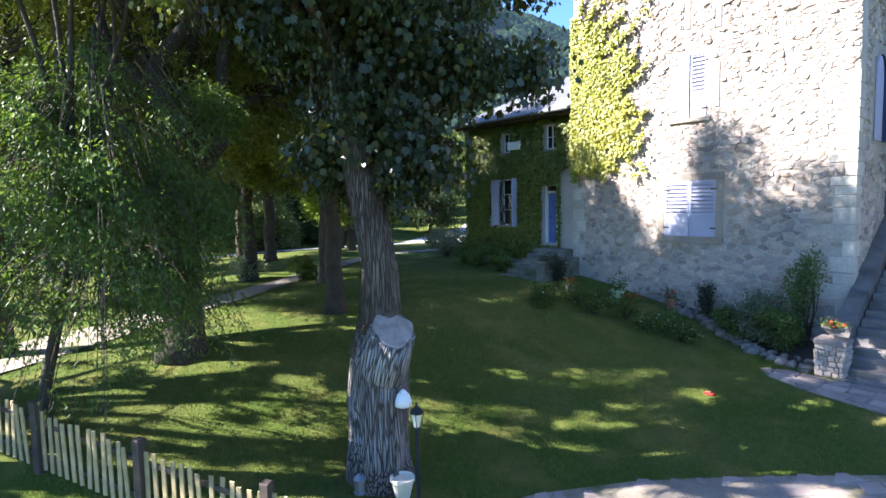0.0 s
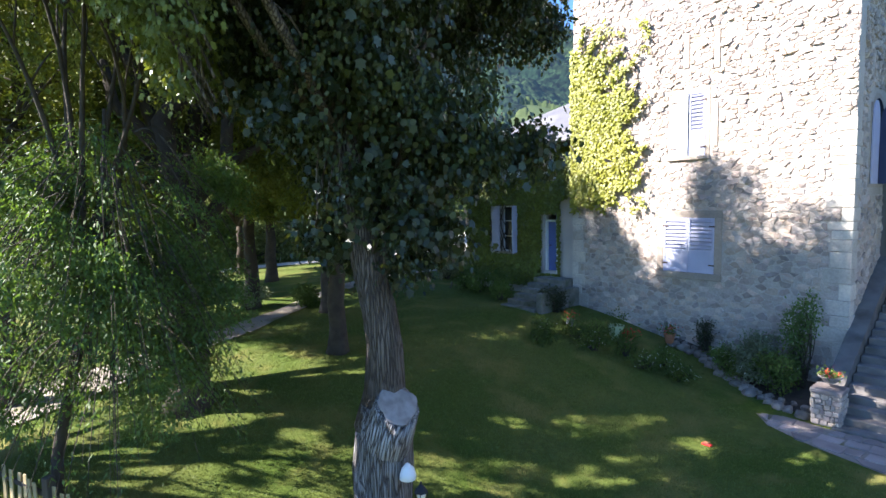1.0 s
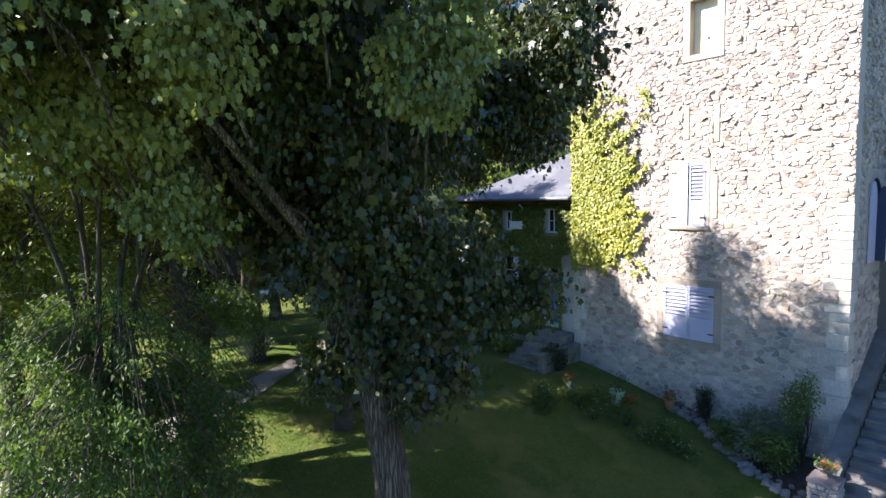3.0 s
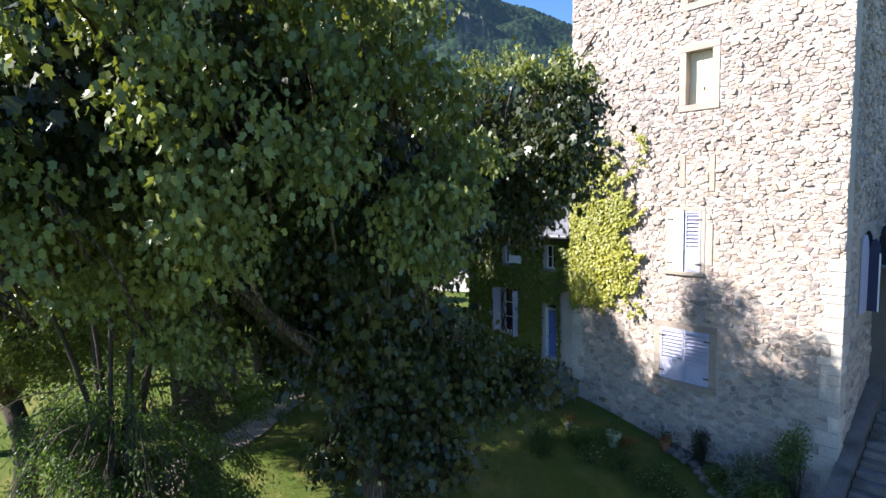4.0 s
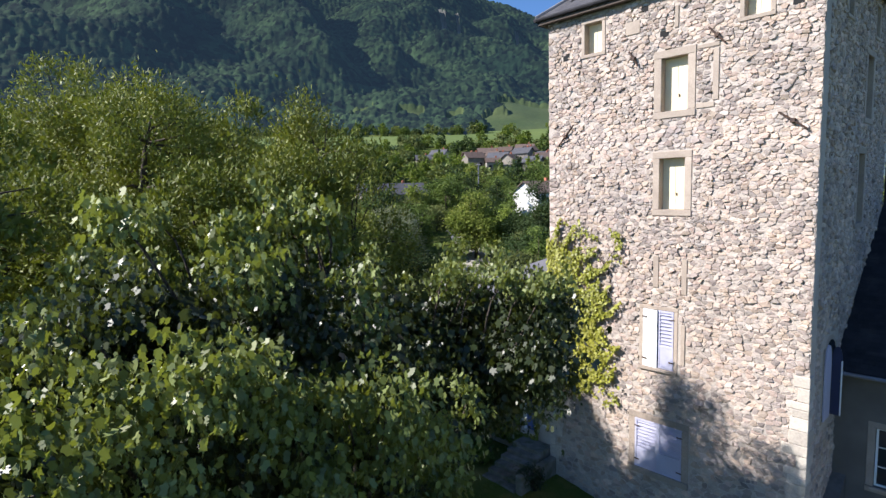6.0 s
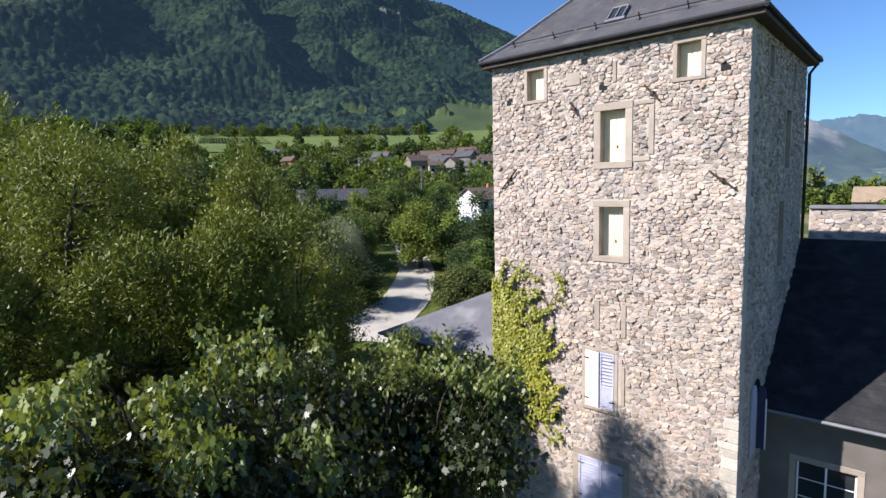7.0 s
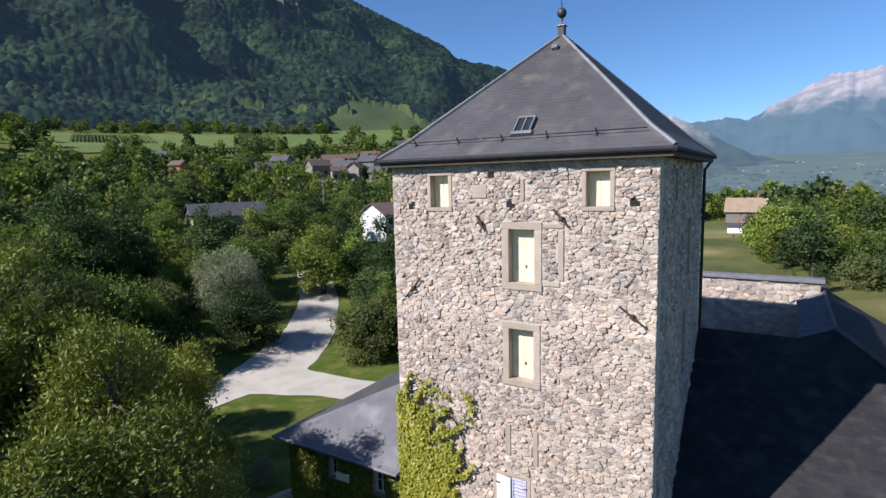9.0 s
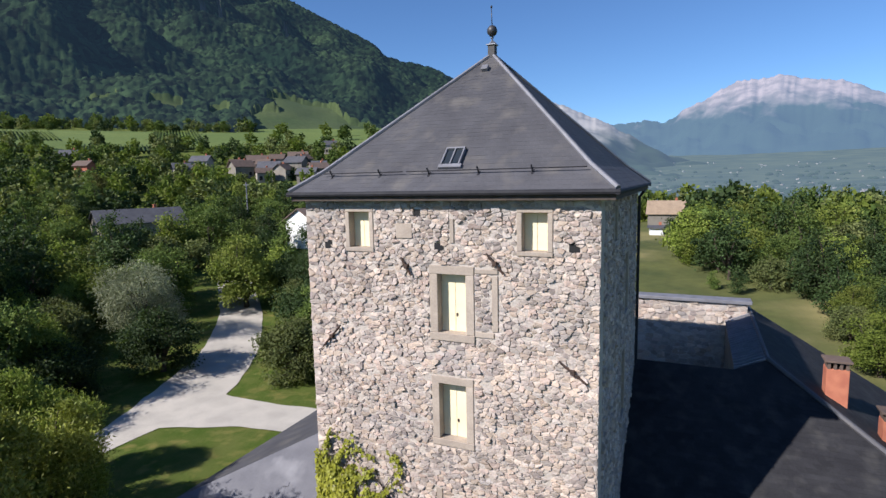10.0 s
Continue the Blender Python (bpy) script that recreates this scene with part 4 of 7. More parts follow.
OVAL_SHAPE = np.array([(0, 0), (-0.28, 0.45), (0, 1.0), (0.28, 0.45)])
LANCE_SHAPE = np.array([(0, 0), (-0.16, 0.4), (0, 1.0), (0.16, 0.4)])


def leaf_cloud(name, mat, rng, at, tip, size, shape, flat=0.6, face=(0, 0, 1.0), fold=(-0.1, 0.45)):
    """One mesh of many leaves: at (n, 3) their stalks, tip (n, 3) the way they point."""
    n = len(at)
    tip = tip / np.linalg.norm(tip, axis=1, keepdims=True)
    up = rng.normal(size=(n, 3)) * flat + np.array(face)
    side = np.cross(tip, up)
    side /= np.linalg.norm(side, axis=1, keepdims=True) + 1e-9
    nor = np.cross(side, tip)
    s = size * rng.uniform(0.65, 1.25, (n, 1, 1))
    u, v = shape[None, :, 0, None], shape[None, :, 1, None]
    curl = rng.uniform(*fold, (n, 1, 1))
    p = at[:, None] + s * (u * side[:, None] + v * tip[:, None] - curl * (u * u * 1.5 + v * v * 0.5) * nor[:, None])
    k = len(shape)
    return fast_mesh(name, p.reshape(-1, 3), np.arange(n * k).reshape(n, k), mat)


def crown_points(rng, lobes, clusters, shell=0.55, gap=0.15, gap_size=2.2):
    """Cluster centres in the outer shell of a union of ellipsoids, thinned by noise; with the way outwards."""
    lobes = np.array(lobes, dtype=float)
    c, r = lobes[:, :3], lobes[:, 3:6]
    vol = r.prod(1) ** (2 / 3)
    pts, out = [], []
    while len(pts) < clusters:
        k = rng.choice(len(lobes), p=vol / vol.sum())
        d = rng.normal(size=3)
        d /= np.linalg.norm(d)
        f = rng.uniform(shell ** 2, 1) ** 0.5
        q = c[k] + d * r[k] * f
        inside = (((q - c) / r) ** 2).sum(1)
        inside[k] = 9
        if inside.min() < 0.45:
            continue
        if noise.noise(Vector(q / gap_size)) < gap - 0.35:
            continue
        pts.append(q)
        out.append(d)
    return np.array(pts), np.array(out)


def clumps(lobes, rng, n=6, share=0.4):
    """Breaks each lobe up: a smaller core and n bosses on its skin."""
    out = []
    for x, y, z, rx, ry, rz in lobes:
        out.append((x, y, z, rx * 0.74, ry * 0.74, rz * 0.74))
        for k in range(n):
            d = rng.normal(size=3)
            d[2] += 0.25
            d /= np.linalg.norm(d)
            q = share * rng.uniform(0.75, 1.25)
            out.append((x + d[0] * rx * 0.68, y + d[1] * ry * 0.68, z + d[2] * rz * 0.68, rx * q, ry * q, rz * q))
    return out


def open_to_sun(p, size, share):
    """Which points to keep: gaps are cut along the sun's way, so that dapples reach the lawn."""
    s = np.array(SUN)
    q = p - np.outer(p @ s, s) * 0.98
    return np.array([noise.noise(Vector(k / size)) + 0.35 * noise.noise(Vector(k / size * 2.7)) > share for k in q])


def crown(name, mat, rng, lobes, clusters, per, spread, size, shape, droop=0.3, shell=0.55, gap=0.15, flat=0.6, gap_size=2.2, foot=None, thin=0.0, pore=1.1, tall=0.7, face=(0, 0, 0.45), below=99.0, out=0.75, fold=(-0.1, 0.45)):
    c, o = crown_points(rng, lobes, clusters, shell, gap, gap_size)
    at = np.repeat(c, per, 0) + rng.normal(size=(clusters * per, 3)) * spread * np.array([1, 1, tall])
    tip = np.repeat(o, per, 0) * 0.5 + rng.normal(size=(clusters * per, 3)) * 0.6 + np.array([0, 0, -droop])
    face = np.repeat(o, per, 0) * out + np.array(face)
    if foot is not None:
        ok = open_to_sun(at + np.array(foot), pore, thin) | (at[:, 2] > below)
        at, tip, face = at[ok], tip[ok], face[ok]
    return leaf_cloud(name, mat, rng, at, tip, size, shape, flat, face, fold), c


def limb(mesh, a, b, r0, r1, bend, rng, sides=7, steps=6):
    a, b = Vector(a), Vector(b)
    off = Vector(rng.normal(size=3)) * bend * (b - a).length
    pts = [a.lerp(b, t) + off * math.sin(math.pi * t) + Vector((0, 0, (b - a).length * 0.10 * math.sin(math.pi * t))) for t in np.linspace(0, 1, steps)]
    mesh.tube(pts, [r0 + (r1 - r0) * t for t in np.linspace(0, 1, steps)], sides, 0.15)
    return pts


def limbs_to(mesh, rng, fork, lobes, clusters, r, twigs=60):
    """Limbs from the fork to each lobe, and twigs on towards the leaf clusters."""
    lobes = np.array(lobes, dtype=float)
    ends = []
    for l in lobes[lobes[:, 3] > 0.55 * lobes[:, 3].max()]:
        ends += limb(mesh, fork, l[:3], r, r * 0.25, 0.08, rng)[2:]
    e = np.array([tuple(p) for p in ends])
    pick = rng.choice(len(clusters), min(twigs, len(clusters)), replace=False)
    for q in clusters[pick]:
        k = np.argmin(((e - q) ** 2).sum(1))
        limb(mesh, e[k], q, r * 0.2, 0.012, 0.1, rng, 5, 4)


def tree(name, label, at, fork_h, trunk_r, lobes, leaf, clusters, per, spread, size, shape, droop=0.3, lean=(0, 0), seed=1, bark=TWIG, gap=0.15, flat=0.6, twigs=70, shell=0.55, group="", gap_size=2.2, inner=0, thin=None, pore=1.1, tall=0.7, below=99.0):
    """A tree at its foot: lobes are ellipsoids (x, y, z, rx, ry, rz) relative to the foot."""
    rng = np.random.default_rng(seed)
    t = thing(name, label, "tree", (at[0], at[1], gz(at[0], at[1]) - 0.1), group=group)
    me, cl = crown("crown", leaf, rng, lobes, clusters, per, spread, size, shape, droop, shell, gap, flat, gap_size, None if thin is None else (at[0], at[1], gz(*at)), thin or 0.0, pore, tall, below=below)
    tm = Mesh()
    fork = Vector((lean[0], lean[1], fork_h))
    pts = [Vector((lean[0] * k * k, lean[1] * k * k, fork_h * k)) + Vector((rng.normal(), rng.normal(), 0)) * 0.06 * k for k in (0, 0.08, 0.2, 0.4, 0.6, 0.8, 1)]
    tm.tube(pts, [trunk_r * k for k in (1.5, 1.15, 1.0, 0.92, 0.85, 0.8, 0.75)], 12, 0.25)
    limbs_to(tm, rng, pts[-1], lobes, cl, trunk_r * 0.55, twigs)
    part("trunk", tm, bark, t, "grey-brown trunk and limbs", True)
    part("crown", me, leaf, t, "crown of many leaves")
    if inner:
        me, _ = crown("inner_leaves", leaf, rng, [(*q[:3], *(0.7 * k for k in q[3:])) for q in lobes], inner, 34, 0.35, 0.17, LANCE_SHAPE, 0.3, 0.1, 0.2, foot=None if thin is None else (at[0], at[1], gz(*at)), thin=thin or 0.0, pore=pore, below=below)
        part("inner_leaves", me, leaf, t)
    return t


# the sycamore on the lawn
SYC = (5.65, -12.95)
syc_lobes = [(1.3, -3.2, 11.1, 1.6, 1.5, 1.8), (1.8, -2.1, 10.9, 1.2, 1.2, 2.0), (1.4, -4.3, 10.6, 1.3, 1.3, 1.3), (-0.4, -3.0, 10.4, 1.9, 1.7, 1.7), (-0.4, 0.3, 10.2, 2.0, 2.0, 2.2), (0.6, -0.8, 9.1, 2.1, 2.1, 2.2), (0.4, 2.6, 10.3, 1.6, 1.6, 1.5), (1.6, 2.5, 10.4, 1.0, 1.0, 1.2), (-1.8, 2.8, 9.7, 1.8, 1.8, 1.5), (-0.9, 4.6, 9.5, 1.0, 1.0, 0.9), (-2.5, -0.8, 8.9, 2.0, 2.0, 2.0),
             (0.3, 0.4, 7.1, 1.5, 1.5, 1.1), (-1.4, 0.4, 7.2, 1.6, 1.6, 1.3), (-0.3, -1.0, 7.4, 1.4, 1.4, 1.1), (0.9, 1.1, 6.45, 0.8, 0.8, 0.5), (1.7, 2.0, 6.5, 0.5, 0.5, 0.3), (-1.0, 1.6, 6.3, 1.1, 1.1, 0.9), (0.1, 0.1, 5.9, 0.7, 0.7, 0.6), (0.45, 0.55, 5.3, 0.8, 0.8, 0.55), (-0.55, -0.3, 5.2, 0.7, 0.7, 0.6), (0.1, 0.35, 4.75, 0.45, 0.45, 0.4), (-0.9, 0.5, 4.9, 0.5, 0.5, 0.5)]
rng = np.random.default_rng(11)
sycamore = thing("sycamore_tree", "old sycamore tree with a thick pollarded trunk and dark glossy leaves", "tree", (SYC[0], SYC[1], gz(*SYC) - 0.05))
me, cl = crown("crown", MAPLE_LEAF, rng, clumps(syc_lobes, rng, 6, 0.36), 3300, 48, 0.16, 0.082, HANG_SHAPE, 2.0, 0.5, 0.38, 1.0, 1.0, (*SYC, 0.0), -0.42, 0.6, 1.2, (0, 0, 0.1), out=0.25, fold=(0.2, 1.4))
tm = Mesh()
trunk_line = [(0.05, 0, -0.1), (0.02, 0, 0.25), (0, 0, 0.7), (0, 0, 1.3), (0.02, 0.02, 1.9), (0.05, 0.05, 2.4)]
part("trunk_base", Mesh().tube(trunk_line, [0.62, 0.53, 0.49, 0.48, 0.49, 0.40], 32, 0.2), LOW_BARK, sycamore, "grey deeply ridged bark of the lower trunk", True)
stem = [(-0.1, -0.03, 2.0), (0, 0.03, 2.6), (0.06, 0.09, 3.35), (0, 0, 4.0), (-0.1, -0.14, 4.75), (-0.2, -0.28, 5.8), (-0.28, -0.4, 6.9)]
tm.tube(stem, [0.42, 0.35, 0.31, 0.29, 0.27, 0.24, 0.20], 22, 0.3)
tm.tube([(-0.05, -0.05, 4.4), (0.1, 0.15, 5.0), (0.2, 0.3, 5.9), (0.24, 0.4, 7.2)], [0.17, 0.14, 0.12, 0.10], 12, 0.2)
limbs_to(tm, rng, (-0.28, -0.4, 6.6), syc_lobes, cl, 0.085, 160)
# leafy sprays that stand out from the crown on its open side
srng = np.random.default_rng(23)
lobe = np.array(syc_lobes, dtype=float)
sprays, shoots = [], []
for k in range(165):
    a = math.radians(srng.uniform(-140, 5) if k < 58 else srng.uniform(-135, -58))
    h = srng.uniform(9.2, 11.9) if k < 58 else srng.uniform(7.8, 10.8)
    ray = np.array([math.cos(a), math.sin(a), 0.0])
    axis = np.array([-0.2, -1.0, h])
    reach = max([s for s in np.arange(0.5, 6.0, 0.1) if ((((axis + ray * s - lobe[:, :3]) / lobe[:, 3:6]) ** 2).sum(1) < 1).any()] or [0])
    if reach:
        r = srng.uniform(0.28, 0.46)
        sprays.append((*(axis + ray * (reach + srng.uniform(0.3, 0.75))), r, r, r * 1.25))
outer, tufts = crown("outer_sprays", SUNLIT_MAPLE_LEAF, srng, sprays, 8 * len(sprays), 36, 0.12, 0.085, HANG_SHAPE, 2.0, 0.2, -1.0, 1.0, face=(0, 0, 0.1), out=0.3, fold=(0.2, 1.4))
for k in range(62):
    x, y, z, rx, ry, rz = syc_lobes[int(srng.integers(11))]
    u, v = srng.uniform(-0.75, 0.75, 2)
    w = math.sqrt(max(0.0, 1 - u * u - v * v))
    shoots.append((x + u * rx, y + v * ry, z + rz * w + srng.uniform(-0.1, 0.4), 0.22, 0.22, srng.uniform(0.3, 0.5)))
top_leaves, _ = crown("shoot_leaves", SUNLIT_MAPLE_LEAF, srng, shoots, 7 * len(shoots), 28, 0.10, 0.085, HANG_SHAPE, 2.0, 0.2, -1.0, 1.0, face=(0, 0, 0.1), out=0.3, fold=(0.2, 1.4))
part("shoot_leaves", top_leaves, SUNLIT_MAPLE_LEAF, sycamore, "upright leafy shoots catching the sun")
for q in sprays + shoots:
    limb(tm, (q[0] * 0.85, q[1] * 0.85, q[2] - 0.9), q[:3], 0.02, 0.008, 0.08, srng, 5, 5)
part("outer_sprays", outer, SUNLIT_MAPLE_LEAF, sycamore, "sunlit sprays of lobed leaves")
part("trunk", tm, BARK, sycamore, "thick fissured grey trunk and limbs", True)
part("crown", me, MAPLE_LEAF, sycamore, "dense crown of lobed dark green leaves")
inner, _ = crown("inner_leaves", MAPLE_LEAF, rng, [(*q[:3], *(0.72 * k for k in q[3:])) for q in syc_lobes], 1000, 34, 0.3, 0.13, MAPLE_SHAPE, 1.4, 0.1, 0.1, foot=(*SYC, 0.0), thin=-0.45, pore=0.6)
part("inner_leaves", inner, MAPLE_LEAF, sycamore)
way = Vector((0.66, -0.12, 0.74)).normalized()
foot, top = Vector((-0.02, 0.0, 1.55)), Vector((0.50, -0.02, 2.50))
stub = Mesh().tube([foot, foot.lerp(top, 0.5), top - way * 0.05, top], [0.44, 0.41, 0.38, 0.36], 22, 0.14)
part("stub", stub, STUB_BARK, sycamore, "barky stump of a sawn-off limb", True)
turn = way.to_track_quat("Z", "Y").to_matrix().to_4x4()
disc = [Vector((math.cos(a), math.sin(a), 0)) * (0.325 + 0.03 * math.sin(3 * a + 1) + 0.015 * math.sin(7 * a)) for a in np.linspace(0, 2 * math.pi, 28, endpoint=False)]
cutm = Mesh().add([Matrix.Translation(top + way * z) @ turn @ (p * k) for z, k in ((-0.02, 1.0), (0.025, 0.985), (0.035, 0.9), (0.03, 0.3)) for p in disc], [(r * 28 + q, r * 28 + (q + 1) % 28, (r + 1) * 28 + (q + 1) % 28, (r + 1) * 28 + q) for r in range(3) for q in range(28)] + [tuple(84 + q for q in range(28))])
part("cut_face", cutm, CUTWOOD, sycamore, "pale flat face of a sawn-off limb")

# weeping foliage by the fence
wrng = np.random.default_rng(5)
weep = thing("weeping_tree", "small drooping tree with fine leaves over the picket fence", "tree", (2.9, -16.4, gz(2.9, -16.4) - 0.05))
w_at, w_tip = [], []
wm = Mesh()
wm.tube([(-0.75, -0.75, -0.1), (-0.7, -0.7, 1.2), (-0.5, -0.4, 2.6), (0.05, 0.05, 4.6), (0.2, 0.2, 6.8)], [0.09, 0.09, 0.075, 0.055, 0.03], 8, 0.15)
for k in range(360):
    a = wrng.uniform(0, 2 * math.pi)
    r = 2.4 * math.sqrt(wrng.uniform(0.02, 1))
    top = Vector((0.1 + 0.4 * r * math.cos(a), 0.1 + 0.4 * r * math.sin(a), wrng.uniform(2.6, 6.5)))
    end = Vector((r * math.cos(a), r * math.sin(a), top.z - wrng.uniform(0.5, 2.3) * (0.5 + r / 3)))
    if end.z < 0.9:
        end.z = 0.9 + wrng.uniform(0, 0.8)
    mid = top.lerp(end, 0.45) + Vector((0, 0, 0.55))
    line = [top.lerp(mid, t).lerp(mid.lerp(end, t), t) for t in np.linspace(0, 1, 7)]
    wm.tube(line, [0.012 - 0.0015 * q for q in range(7)], 4, 0, False)
    for t in np.linspace(0.12, 1, 95):
        p = top.lerp(mid, t).lerp(mid.lerp(end, t), t)
        w_at.append(tuple(p + Vector(wrng.normal(size=3)) * 0.075))
        w_tip.append((wrng.normal() * 0.7 + math.cos(a) * 0.3, wrng.normal() * 0.7 + math.sin(a) * 0.3, -0.7))
part("trunk", wm, TWIG, weep, "thin stem with hanging twigs", True)
w_at, w_tip = np.array(w_at), np.array(w_tip)
ok = open_to_sun(w_at + np.array((2.9, -16.4, 0.0)), 0.6, -0.05)
w_at, w_tip = w_at[ok], w_tip[ok]
part("crown", leaf_cloud("crown", SHADE_LEAF, wrng, w_at, w_tip, 0.088, LANCE_SHAPE), SHADE_LEAF, weep, "hanging curtains of narrow leaves")
weep_lobes = [(0.0, 0.3, 5.2, 1.8, 1.6, 1.4), (0.3, 1.0, 3.9, 1.4, 1.3, 1.5), (0.2, -0.6, 4.3, 1.6, 1.4, 1.8), (0.8, 0.7, 2.7, 0.9, 0.9, 1.1), (-0.8, 0.2, 5.0, 1.1, 1.0, 1.3), (0.6, -1.1, 2.9, 0.9, 0.8, 1.0), (0.2, 1.5, 5.2, 0.9, 0.9, 1.0)]
me, wcl = crown("leaf_sprays", SHADE_LEAF, wrng, clumps(weep_lobes, wrng, 6, 0.42), 2100, 42, 0.17, 0.086, LANCE_SHAPE, 0.75, 0.5, 0.42, 0.7, 0.9, (2.9, -16.4, 0.0), -0.02, 0.6, 1.3)
part("leaf_sprays", me, SHADE_LEAF, weep, "feathery sprays of fine drooping leaves")
for q, (x, y, z) in enumerate(((-0.5, -0.7, 9.2), (0.1, 0.2, 9.6), (-0.3, 0.8, 9.0), (0.7, -0.2, 8.8), (-0.9, 0.1, 9.4), (0.4, 0.9, 8.3), (-0.2, -1.2, 8.6))):
    wb2 = Mesh()
    base = limb(wb2, (-0.3, -0.2, 2.9 + 0.3 * q), (x, y, z), 0.06, 0.018, 0.05, wrng, 6, 8)
    for h in (4, 5, 6):
        limb(wb2, base[h], base[h] + Vector(wrng.normal(size=3)) * 0.4 + Vector((0, 0, 1.0)), 0.02, 0.006, 0.1, wrng, 5, 4)
    part("stem", wb2, TWIG, weep, "thin dark upright stem", True)


def round_lobes(h, r, rng, n=7, low=0.42):
    """Lobes of a broad crown of height h and radius r."""
    out = [(0, 0, h * 0.62, r * 0.7, r * 0.7, h * 0.30)]
    for k in range(n):
        a = 2 * math.pi * k / n + rng.uniform(-0.3, 0.3)
        z = h * rng.uniform(low, 0.78)
        q = r * rng.uniform(0.45, 0.6)
        out.append((q * math.cos(a), q * math.sin(a), z, r * rng.uniform(0.38, 0.5), r * rng.uniform(0.38, 0.5), h * rng.uniform(0.13, 0.2)))
    out.append((rng.uniform(-0.2, 0.2) * r, rng.uniform(-0.2, 0.2) * r, h * 0.86, r * 0.4, r * 0.4, h * 0.14))
    return out


# trees on the lawn's far side, and unseen trees 12 and 15, added to cast shade: trunk, crown lobes, light narrow leaves
lr = np.random.default_rng(21)
NEAR = [((-0.1, -14.4), 4.6, 0.42, 15.9, 5.0, (-3.3, 1.2)), ((-1.0, -10.0), 4.0, 0.26, 14.9, 3.1, (0.1, 0)), ((-3.8, -17.6), 4.0, 0.3, 15.9, 4.6, (0, 0)), ((-9.0, -12.6), 4.0, 0.3, 17.7, 4.3, (0, 0)), ((-9.9, -5.1), 3.6, 0.3, 12.2, 3.9, (0.3, 0.2)), ((-15.8, -13.0), 4.5, 0.32, 19.3, 4.6, (0, 0)), ((-12.5, -19.0), 4.5, 0.32, 17.3, 5.0, (0, 0)), ((-17.0, -5.2), 4.0, 0.32, 15.8, 4.2, (0, 0)), ((-23.0, -15.0), 4.0, 0.32, 15.0, 5.0, (0, 0)), ((-18.5, 1.0), 3.4, 0.28, 9.8, 3.8, (0, 0)), ((-25.0, -4.0), 3.4, 0.28, 12.5, 4.4, (0, 0)), ((-26.0, 4.5), 2.4, 0.2, 8.0, 3.4, (0, 0)), ((1.2, -19.6), 9.0, 0.3, 15.6, 3.6, (0, 0)), ((-6.3, -7.4), 3.4, 0.3, 13.0, 3.9, (-0.5, 0.3)), ((-9.6, -9.2), 4.2, 0.3, 15.8, 3.7, (0, 0)), ((-3.4, -22.8), 4.0, 0.3, 13.8, 4.2, (0, 0))]
for k, (at, fh, tr, h, r, lean) in enumerate(NEAR):
    lobes = [(q[0] + lean[0], q[1] + lean[1], *q[2:]) for q in round_lobes(h, r, lr if k < 15 else np.random.default_rng(77), 9, 0.77 if k == 12 else 0.36)[1 if k == 12 else 0:]]
    leaf = OLIVE_LEAF if k in (7, 10) else LIGHT_LEAF if k in (9, 11) else WILLOW_LEAF
    airy = k in (0, 2, 12, 15)
    if k == 0:
        lobes.append((-0.7, 0.8, 9.9, 1.7, 1.7, 1.8))
    if k != 1:
        lobes = clumps(lobes, lr if k < 15 else np.random.default_rng(78), 5, 0.34)
    t = tree("willow_tree", "tall olive green willow tree with drooping leaves" if leaf is OLIVE_LEAF else "tall pale green willow tree, narrow leaves in the sun", at, fh, tr, lobes, leaf, (2600, 2400, 2300)[k] if k < 3 else 2300 if k in (4, 13) else 1500 if k in (3, 14) else 800 if k == 12 else 1300 if k == 15 else 950, 46, 0.19, 0.135 if k < 3 else 0.18 if k < 5 else 0.22, LANCE_SHAPE, -0.45, (lean[0] * 0.35, lean[1] * 0.35), 30 + k, gap=0.30, shell=0.66, group="trees beside the lawn", twigs=110, gap_size=1.5, inner=420, thin=0.0 if k == 0 else 0.30 if k == 15 else 0.30 if k == 12 else -0.30 if k == 2 else -0.02 if airy else None, pore=0.6, tall=1.2, below=10.0 if k == 0 else 12.5 if k == 2 else 99.0)

    if k == 0:
        for line, r0, r1 in ((((0, 0, 3.0), (-0.45, 0.1, 5.2), (-0.85, 0.0, 6.6), (-0.5, 0.6, 7.5), (-0.7, 0.6, 8.3)), 0.34, 0.14), (((-0.3, 0.1, 3.6), (-0.4, 1.2, 4.9), (-0.4, 1.35, 6.9), (-0.5, 1.6, 7.9)), 0.22, 0.10), (((-0.7, -0.1, 6.0), (-1.2, -0.9, 7.0), (-1.5, -1.0, 8.0)), 0.18, 0.08)):
            part("limb", Mesh().tube(line, list(np.linspace(r0, r1, len(line))), 10, 0.3), TWIG, t, "dark crooked limb", True)

